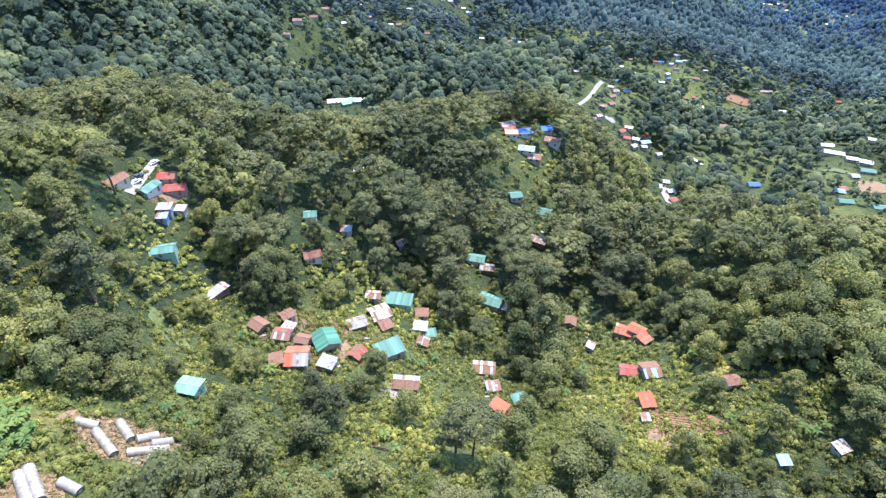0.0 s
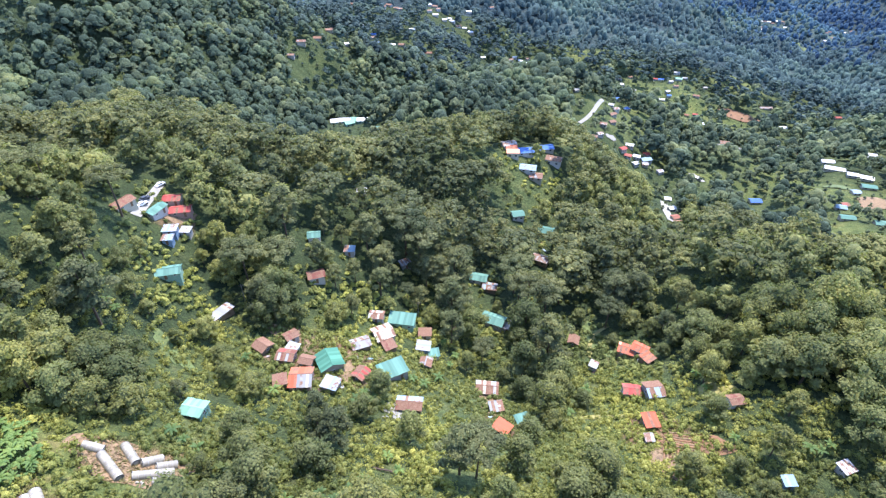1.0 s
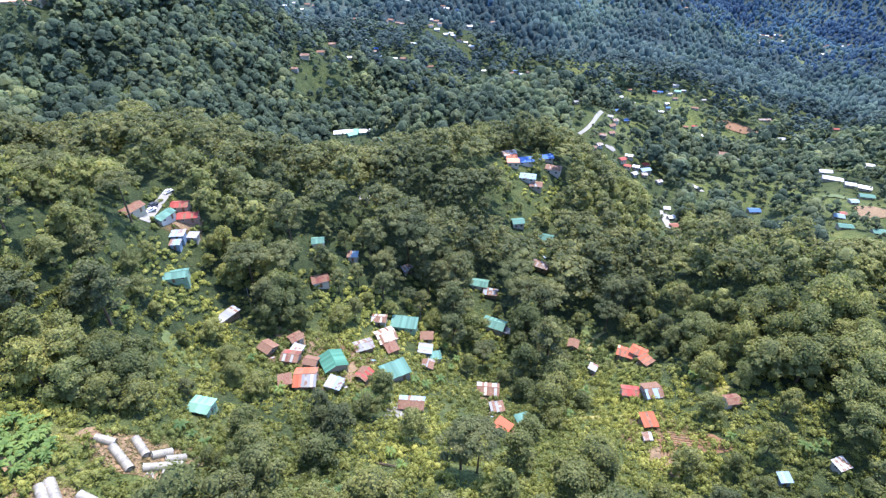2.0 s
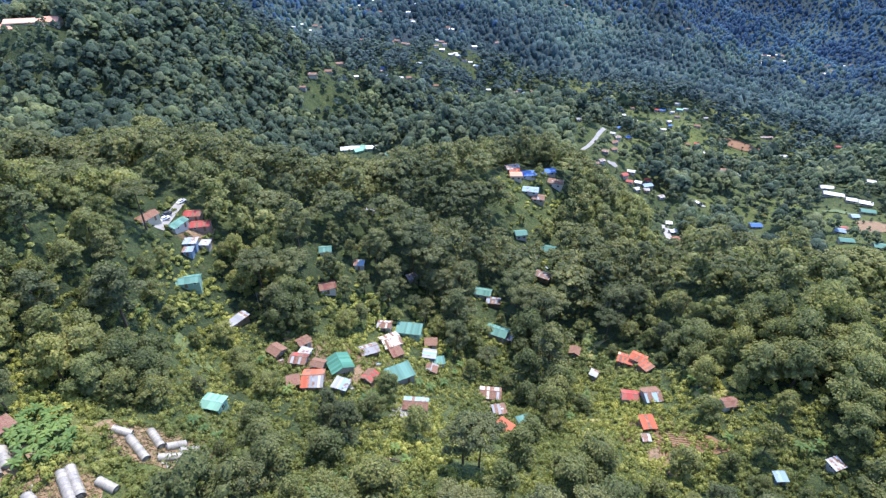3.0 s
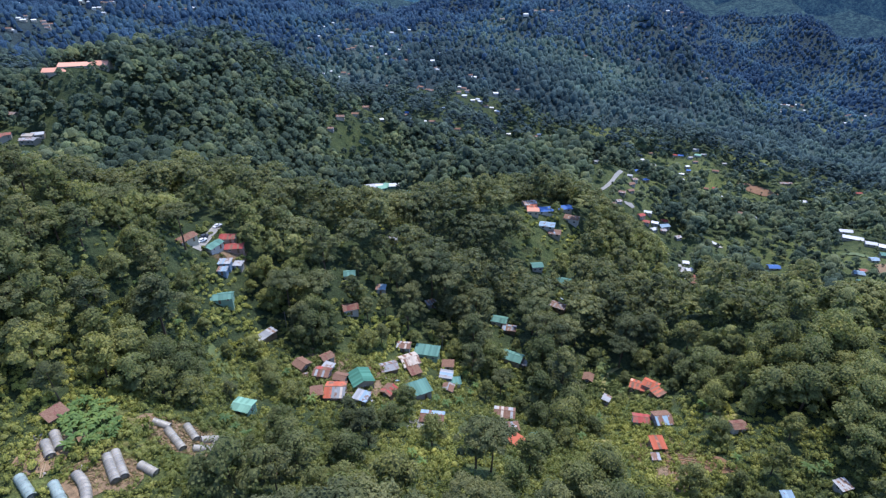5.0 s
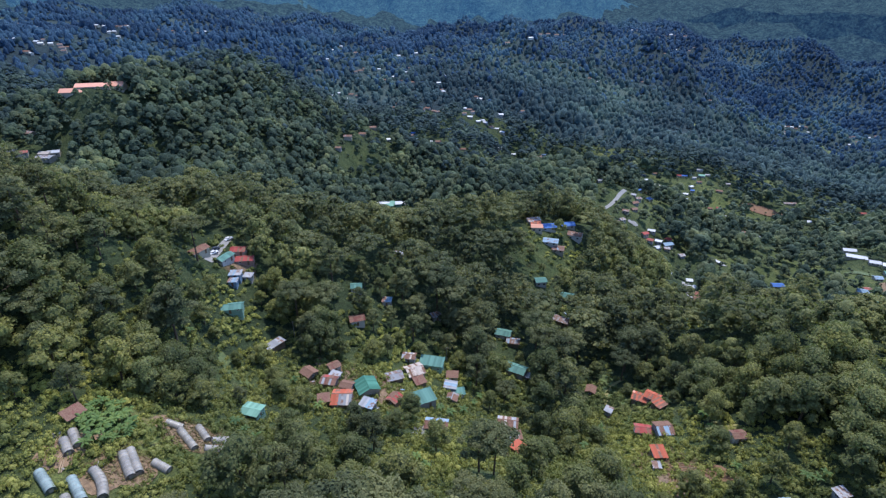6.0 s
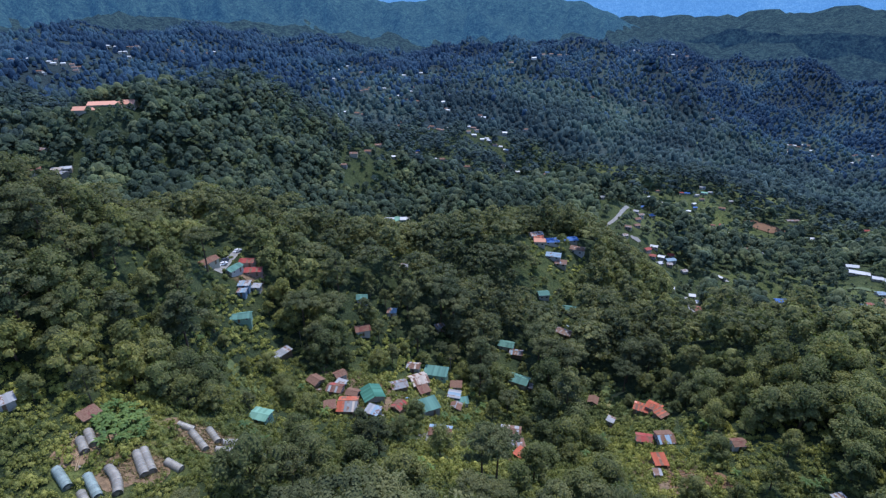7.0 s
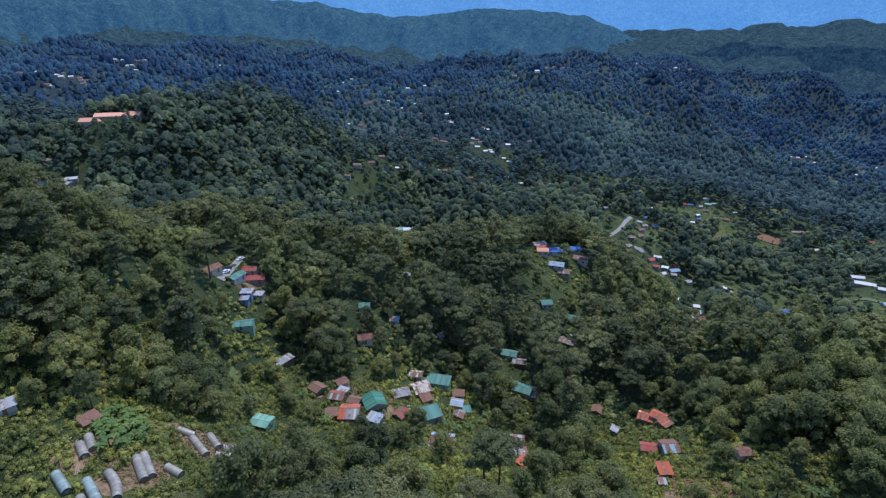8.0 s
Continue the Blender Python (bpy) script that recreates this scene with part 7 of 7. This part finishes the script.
def banana_plant(x, y, s, seed):
    rng = random.Random(seed)
    root = tagged(link("banana_plant", None, None, pose(x, y, zat(x, y) - 0.1, 0, 0, rng.uniform(0, 360)) @ Matrix.Scale(s, 4)), "banana plant with long arching bright green leaves", "plant", "banana plants")
    bm = bmesh.new()
    bmesh.ops.create_cone(bm, segments=8, radius1=0.2, radius2=0.12, depth=2.6, matrix=Matrix.Translation((0, 0, 1.3)))
    part("stem", bm, BANANA, root)
    for k in range(8):
        link("leaf", rng.choice(BANANA_LEAVES), root, Matrix.Translation((0, 0, 2.4 + 0.05 * k)) @ pose(0, 0, 0, 0, rng.uniform(-30, 8), k * 137.5 + rng.uniform(-20, 20)))
    return root


# trees that stand apart
tree('pine_tree', 'tall umbrella-topped pine with a bare trunk', 'tree', PINES, 3, -112.1, 165.3, 30, 1.1, 'pines on the slopes')
tree('pine_tree', 'tall umbrella-topped pine with a bare trunk', 'tree', PINES, 1, 5.1, 75.2, 10, 0.95, 'pines on the slopes')
tree('pine_tree', 'tall umbrella-topped pine with a bare trunk', 'tree', PINES, 3, 9.0, 74.3, 80, 0.9, 'pines on the slopes')
tree('broadleaf_tree', 'rounded leafy tree with a bright green crown', 'tree', BROADS, 2, 13.3, 63.0, 0, 0.85, 'leafy trees on the slopes')
tree('pine_tree', 'tall umbrella-topped pine with a bare trunk', 'tree', PINES, 4, -26.5, 88.3, 120, 0.85, 'pines on the slopes')
tree('broadleaf_tree', 'rounded leafy tree with a bright green crown', 'tree', BROADS, 4, -7.7, 89.6, 0, 0.9, 'leafy trees on the slopes')
tree('pine_tree', 'tall umbrella-topped pine with a bare trunk', 'tree', PINES, 6, -31.9, 89.7, 200, 0.75, 'pines on the slopes')
tree('broadleaf_tree', 'rounded leafy tree with a bright green crown', 'tree', BROADS, 1, -21.4, 100.7, 0, 0.7, 'leafy trees on the slopes')
tree('broadleaf_tree', 'rounded leafy tree with a bright green crown', 'tree', BROADS, 3, -39.7, 66.2, 0, 1, 'leafy trees on the slopes')
tree('broadleaf_tree', 'rounded leafy tree with a bright green crown', 'tree', BROADS, 5, -50.4, 85.0, 0, 0.8, 'leafy trees on the slopes')
tree('broadleaf_tree', 'rounded leafy tree with a bright green crown', 'tree', BROADS, 6, 26.7, 98.8, 0, 0.8, 'leafy trees on the slopes')
tree('broadleaf_tree', 'rounded leafy tree with a bright green crown', 'tree', BROADS, 0, 90.3, 126.3, 0, 1, 'leafy trees on the slopes')
tree('broadleaf_tree', 'rounded leafy tree with a bright green crown', 'tree', BROADS, 7, 106.1, 105.8, 0, 0.9, 'leafy trees on the slopes')
tree('broadleaf_tree', 'rounded leafy tree with a bright green crown', 'tree', BROADS, 2, 95.6, 93.6, 0, 0.9, 'leafy trees on the slopes')
tree('broadleaf_tree', 'rounded leafy tree with a bright green crown', 'tree', BROADS, 1, -49.4, 52.9, 0, 1.3, 'leafy trees on the slopes')
tree('pine_tree', 'tall umbrella-topped pine with a bare trunk', 'tree', PINES, 2, -41.0, 56.1, 0, 0.8, 'pines on the slopes')
tree('pine_tree', 'tall umbrella-topped pine with a bare trunk', 'tree', PINES, 5, -111.0, 104.6, 0, 1.1, 'pines on the slopes')
tree('broadleaf_tree', 'rounded leafy tree with a bright green crown', 'tree', BROADS, 4, 10.2, 141.3, 0, 0.7, 'leafy trees on the slopes')
tree('broadleaf_tree', 'rounded leafy tree with a bright green crown', 'tree', BROADS, 5, 60.1, 177.3, 0, 0.7, 'leafy trees on the slopes')
tree('broadleaf_tree', 'rounded leafy tree with a bright green crown', 'tree', BROADS, 3, -44, 74, 0, 1.0, 'leafy trees on the slopes')
tree('broadleaf_tree', 'rounded leafy tree with a bright green crown', 'tree', BROADS, 6, -30, 77, 53, 0.95, 'leafy trees on the slopes')
tree('broadleaf_tree', 'rounded leafy tree with a bright green crown', 'tree', BROADS, 0, -14, 58, 106, 1.05, 'leafy trees on the slopes')
tree('broadleaf_tree', 'rounded leafy tree with a bright green crown', 'tree', BROADS, 4, 20, 80, 159, 0.95, 'leafy trees on the slopes')
tree('broadleaf_tree', 'rounded leafy tree with a bright green crown', 'tree', BROADS, 7, 31, 68, 212, 1.0, 'leafy trees on the slopes')
tree('broadleaf_tree', 'rounded leafy tree with a bright green crown', 'tree', BROADS, 8, -24, 52, 265, 1.0, 'leafy trees on the slopes')
tree('broadleaf_tree', 'rounded leafy tree with a bright green crown', 'tree', BROADS, 2, 44, 84, 318, 0.85, 'leafy trees on the slopes')
tree('broadleaf_tree', 'large dense dark green leafy tree above the greenhouses', 'tree', BROADS, 2, -97.5, 86.5, 0, 1.1, 'leafy trees on the slopes')
tree('broadleaf_tree', 'large dense dark green leafy tree above the greenhouses', 'tree', BROADS, 5, -94.3, 93.5, 37, 1.15, 'leafy trees on the slopes')
tree('broadleaf_tree', 'large dense dark green leafy tree above the greenhouses', 'tree', BROADS, 0, -86.5, 94.3, 74, 1.1, 'leafy trees on the slopes')
tree('broadleaf_tree', 'large dense dark green leafy tree above the greenhouses', 'tree', BROADS, 3, -79.5, 93.0, 111, 1.05, 'leafy trees on the slopes')
tree('broadleaf_tree', 'large dense dark green leafy tree above the greenhouses', 'tree', BROADS, 6, -74.5, 85.5, 148, 0.85, 'leafy trees on the slopes')
tree('broadleaf_tree', 'large dense dark green leafy tree above the greenhouses', 'tree', BROADS, 7, -80.5, 83.0, 185, 0.9, 'leafy trees on the slopes')
tree('broadleaf_tree', 'large dense dark green leafy tree above the greenhouses', 'tree', BROADS, 1, -87.5, 83.5, 222, 0.95, 'leafy trees on the slopes')
tree('broadleaf_tree', 'large dense dark green leafy tree above the greenhouses', 'tree', BROADS, 4, -103.9, 96.5, 259, 1.15, 'leafy trees on the slopes')
tree('broadleaf_tree', 'large dense dark green leafy tree above the greenhouses', 'tree', BROADS, 2, -98.9, 102.3, 296, 1.05, 'leafy trees on the slopes')
tree('broadleaf_tree', 'large dense dark green leafy tree above the greenhouses', 'tree', BROADS, 8, -91.8, 103.7, 333, 1.1, 'leafy trees on the slopes')
tree('broadleaf_tree', 'large dense dark green leafy tree above the greenhouses', 'tree', BROADS, 5, -84.0, 103.0, 10, 1.0, 'leafy trees on the slopes')
banana_plant(-26.2, 66.3, 0.85, 2520)
banana_plant(-22.6, 64.3, 0.92, 2605)
banana_plant(-19.5, 67.2, 0.99, 2680)
banana_plant(-16.8, 70.4, 1.06, 2740)
banana_plant(-30.4, 75.0, 1.13, 2435)
banana_plant(-9.4, 74.7, 0.85, 2900)
banana_plant(-12.8, 81.1, 0.92, 2815)
banana_plant(-8.7, 122.7, 0.99, 2815)
banana_plant(-5.0, 121.0, 1.06, 2885)
banana_plant(-0.3, 127.6, 1.13, 2950)
banana_plant(3.8, 140.1, 0.85, 2985)
banana_plant(6.0, 146.9, 0.92, 3000)
banana_plant(-22.5, 109.4, 0.99, 2585)
banana_plant(-19.7, 107.4, 1.06, 2640)
banana_plant(-24.4, 105.1, 1.13, 2555)
banana_plant(-108.2, 127.0, 0.85, 870)
banana_plant(-109.8, 127.9, 0.92, 830)
banana_plant(-97.1, 123.8, 0.99, 1145)
banana_plant(-99.5, 124.6, 1.06, 1090)
banana_plant(89.3, 130.3, 1.13, 4305)
banana_plant(88.5, 121.8, 0.85, 4375)
banana_plant(87.4, 99.0, 0.92, 4615)
banana_plant(108.1, 92.4, 0.99, 5090)
banana_plant(111.0, 93.9, 1.06, 5125)
banana_plant(105.5, 93.5, 1.13, 5025)
banana_plant(-93.2, 64.3, 0.85, 1285)
banana_plant(-90.0, 61.6, 0.92, 1330)
banana_plant(-89.5, 64.2, 0.99, 1365)
banana_plant(-85.8, 61.7, 1.06, 1425)
banana_plant(-87.0, 59.1, 1.13, 1375)
banana_plant(-86.6, 65.2, 0.85, 1440)
banana_plant(-87.6, 56.9, 0.92, 1340)
banana_plant(-85.7, 68.5, 0.99, 1490)
banana_plant(-82.0, 66.4, 1.06, 1554)
banana_plant(-13.4, 64.2, 1.13, 2830)
banana_plant(-32.9, 63.9, 0.85, 2350)
banana_plant(-29.5, 60.4, 0.92, 2430)
banana_plant(-61.0, 121.2, 0.99, 1890)
banana_plant(-48.3, 106.4, 1.06, 2100)
banana_plant(6.3, 161.3, 1.13, 2960)
banana_plant(1.7, 154.1, 0.85, 2915)
banana_plant(40.1, 139.5, 0.92, 3520)
banana_plant(43.4, 116.7, 0.99, 3700)
banana_plant(53.0, 131.6, 1.06, 3750)
banana_plant(-63.6, 80.8, 1.13, 1630)
banana_plant(-60.3, 78.8, 0.85, 1705)
banana_plant(-56.5, 77.0, 0.92, 1795)
banana_plant(-90.1, 70.4, 0.68, 1002)
banana_plant(-88.9, 68.4, 0.77, 1009)
banana_plant(-94.4, 67.2, 0.65, 852)
banana_plant(-94.1, 69.3, 0.9, 886)
banana_plant(-81.7, 65.9, 0.66, 1178)
banana_plant(-90.1, 71.5, 0.89, 1016)
banana_plant(-84.7, 62.5, 0.63, 1062)
banana_plant(-91.4, 71.9, 0.67, 987)
banana_plant(-86.5, 64.1, 0.67, 1027)
banana_plant(-93.4, 67.0, 0.85, 875)
banana_plant(-81.5, 63.9, 0.94, 1162)
banana_plant(-93.5, 72.9, 0.9, 947)
banana_plant(-83.2, 63.8, 0.63, 1115)
banana_plant(-91.3, 71.9, 0.64, 989)
banana_plant(-92.1, 62.9, 0.79, 861)
banana_plant(-81.2, 62.1, 0.62, 1153)
banana_plant(-89.4, 73.4, 0.86, 1056)
banana_plant(-85.3, 68.7, 0.68, 1109)
banana_plant(-92.9, 63.9, 0.87, 851)
banana_plant(-90.0, 60.6, 0.61, 896)
banana_plant(-89.6, 65.6, 0.73, 961)
banana_plant(-86.3, 66.5, 0.94, 1057)
banana_plant(-86.4, 70.5, 0.62, 1098)
banana_plant(-92.8, 64.0, 0.63, 856)
banana_plant(-87.6, 63.7, 0.9, 994)
banana_plant(-85.7, 70.9, 0.86, 1123)
banana_plant(-90.3, 66.5, 0.77, 951)
banana_plant(-92.8, 73.1, 0.61, 967)
banana_plant(-86.4, 66.1, 0.92, 1051)
banana_plant(-83.6, 63.5, 0.77, 1100)
banana_plant(-87.8, 68.1, 0.69, 1034)
banana_plant(-89.5, 68.1, 0.66, 990)
banana_plant(-81.7, 66.1, 0.68, 1178)
banana_plant(-92.3, 65.3, 0.94, 885)
banana_plant(-93.6, 71.7, 0.77, 929)
banana_plant(-85.1, 59.6, 0.64, 1020)
banana_plant(-92.7, 68.3, 0.7, 909)
banana_plant(-90.4, 64.5, 0.81, 927)
banana_plant(-87.3, 65.6, 0.65, 1022)
banana_plant(-81.3, 63.3, 0.78, 1162)
banana_plant(-95.1, 71.9, 0.66, 891)
banana_plant(-85.6, 68.1, 0.76, 1094)
banana_plant(-93.3, 64.6, 0.87, 850)
banana_plant(-82.8, 60.4, 0.75, 1092)
banana_plant(-84.5, 59.5, 0.91, 1038)
banana_plant(-88.4, 69.8, 0.92, 1040)

# ---- woods ----
def stand_height(x, y):
    """Older and younger stands, from -1 to 1."""
    return np.sin(x / 19 + 1.7 * np.sin(y / 27)) * np.sin(y / 23 + 1.1 * np.sin(x / 31))


def plant_woods():
    # near: everything between the eye and the ridge
    x, y, rng = scatter(5, 62, 440, 9.3, 46.0)
    u, low = rng.random(len(x)), low_growth(x, y)
    beside = blocked(x, y, 1.0, 26.0)
    tall = (u > low) & ~blocked(x, y, 1.0, 3.0)
    dist = np.hypot(x - EYE_XY[0], y - EYE_XY[1])
    wood = np.sin(x / 37 + 1.0) + np.sin(y / 31 + x / 90)
    is_pine = (wood + rng.normal(size=len(x)) * 0.9 - 1.6 * np.clip((x - 60) / 50, 0, 1) * (y < 300) - 0.9 * np.clip((-80 - x) / 30, 0, 1) * (y < 190) + 1.8 * np.exp(-((x - 10) / 95) ** 2 - ((y - 290) / 130) ** 2) > -0.75) & (low < 0.25)
    z = ground_z(x, y)
    turn, scale = rng.uniform(0, 6.28, len(x)), rng.uniform(0.8, 1.36, len(x)) + 0.2 * stand_height(x, y)
    scale = np.where(beside, 0.58 * scale, scale)      # only young trees stand before the houses
    order = np.argsort(dist)
    count = {"pine": 0, "broad": 0}
    mids = {"pine": [], "broad": []}
    for i in order[tall[order]]:
        kind = "pine" if is_pine[i] else "broad"
        kits = PINES if kind == "pine" else BROADS
        k = int(rng.integers(len(kits)))
        if count[kind] < 175:
            count[kind] += 1
            if kind == "pine":
                tree("pine_tree", "tall pine with a broad layered dark green crown", "tree", kits, k, x[i], y[i], math.degrees(turn[i]), scale[i], "pines on the slopes")
            else:
                tree("broadleaf_tree", "rounded leafy tree with a bright green crown", "tree", kits, k, x[i], y[i], math.degrees(turn[i]), scale[i], "leafy trees on the slopes")
        else:
            mids[kind].append((x[i], y[i], z[i] - 0.1, turn[i], scale[i], k))
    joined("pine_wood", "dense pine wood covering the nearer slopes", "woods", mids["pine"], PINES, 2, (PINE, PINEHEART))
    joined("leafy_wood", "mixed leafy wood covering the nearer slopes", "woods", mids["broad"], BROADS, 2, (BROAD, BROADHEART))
    # scrub between the trees
    x, y, rng = scatter(9, 62, 375, 2.2, 46.0)
    low = low_growth(x, y)
    bare = blocked(x, y, 1.0)
    under = np.where(bare, 0.95, np.clip(1.7 - np.hypot(x, y + 60) / 195, 0.15, 0.9))
    ok = (rng.random(len(x)) < np.clip(low * 1.15, under, 1)) & ~blocked(x, y, 0.12)
    x, y = x[ok], y[ok]
    z = ground_z(x, y)
    fine, rest = [], []
    for i in range(len(x)):
        row = (x[i], y[i], z[i] - 0.15, rng.uniform(0, 6.28), rng.uniform(0.6, 1.3), int(rng.integers(len(SHRUBS))))
        away = math.hypot(x[i], y[i] + 60)
        near = away < 215
        if away < 240 or rng.random() < 0.35:
            (fine if near else rest).append(row)
    joined("scrub", "bright green scrub and weeds on open slopes", "scrub", fine, SHRUBS, 2, (SHRUB, SHRUBHEART))
    joined("far_scrub", "low green scrub round the farther houses", "scrub", rest, SHRUBS, 3, (SHRUB, SHRUBHEART))
    # the valley beyond: clumps of trees with grassy openings between
    x, y, rng = scatter(12, 440, 1080, 11.4, 44.5)
    bush = (rng.random(len(x)) < low_growth(x, y)) | blocked(x, y, 1.0)
    ok = ~bush | ((rng.random(len(x)) < 0.75) & ~blocked(x, y, 0.15))
    x, y, bush = x[ok], y[ok], bush[ok]
    z = ground_z(x, y)
    size = np.where(bush, rng.uniform(0.28, 0.7, len(x)), rng.uniform(0.9, 1.5, len(x)) * (1.2 + 0.2 * stand_height(x / 1.6, y / 1.6)))
    size = np.where(blocked(x, y, 1.0, 40.0), 0.6 * size, size)
    picks = [(x[i], y[i], z[i] - 0.3, rng.uniform(0, 6.28), size[i], int(rng.integers(len(BROADS)))) for i in range(len(x))]
    r = np.hypot(x, y + 60)
    cool = r + rng.normal(size=len(x)) * 60 > 780 + 220 * np.clip(x / 120, -0.1, 1)      # haze-blue base colours take over up the valley
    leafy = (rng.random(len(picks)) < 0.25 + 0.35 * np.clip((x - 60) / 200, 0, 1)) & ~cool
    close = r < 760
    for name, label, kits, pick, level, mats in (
            ("blue_pine_wood", "pine wood high on the valley sides, coloured blue for haze", PINES, cool & ~close, 3, (HAZEPINE, HAZEHEART)),
            ("blue_pine_wood", "pine wood on the wooded knoll, coloured blue for haze", BROADS, cool & close, 4, (HAZEPINE, HAZEHEART)),
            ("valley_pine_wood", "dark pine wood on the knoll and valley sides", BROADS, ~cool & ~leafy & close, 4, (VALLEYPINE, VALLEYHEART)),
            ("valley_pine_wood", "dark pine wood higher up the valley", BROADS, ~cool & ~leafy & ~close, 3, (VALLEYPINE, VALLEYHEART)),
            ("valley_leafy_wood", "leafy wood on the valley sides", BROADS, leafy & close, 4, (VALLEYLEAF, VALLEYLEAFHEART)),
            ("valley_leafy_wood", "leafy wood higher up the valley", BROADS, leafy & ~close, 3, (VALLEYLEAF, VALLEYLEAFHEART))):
        if pick.any():
            joined(name, label, "woods", [p for p, c in zip(picks, pick) if c], kits, level, mats)


def far_woods():
    """Crowns on the slopes beyond a kilometre: lumpy caps, each its own size and tone."""
    x, y, rng = scatter(21, 1080, 2750, 13.2, 43.0)
    ok = (rng.random(len(x)) > 0.9 * low_growth(x, y)) & ~blocked(x, y, 0.6)
    x, y = x[ok], y[ok]
    x, y = x + rng.normal(size=len(x)) * 4, y + rng.normal(size=len(x)) * 4
    z = ground_z(x, y)
    n = len(x)
    size = rng.uniform(3.8, 8.6, n) * (1 + 0.25 * stand_height(x / 3, y / 3))
    v = FAR_V[None] * (1 + rng.uniform(-0.42, 0.38, (n, len(FAR_V), 1))) * np.stack([size, size, size * rng.uniform(1.0, 1.7, n)], -1)[:, None]
    v += np.stack([x, y, z + 3], -1)[:, None]
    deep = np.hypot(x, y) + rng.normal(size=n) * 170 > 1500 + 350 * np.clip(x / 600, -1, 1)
    # both base colours carry added blue for haze, the farther one more
    for name, label, pick, material in (("hill_woods", "woods on the hills up the valley, coloured bluish for haze", ~deep, MIDFAR), ("far_woods", "unbroken woods on the far mountain slopes, coloured blue for haze", deep, FARPINE)):
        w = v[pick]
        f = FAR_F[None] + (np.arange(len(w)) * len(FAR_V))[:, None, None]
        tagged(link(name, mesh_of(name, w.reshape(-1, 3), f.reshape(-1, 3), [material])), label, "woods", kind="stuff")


plant_woods()
far_woods()
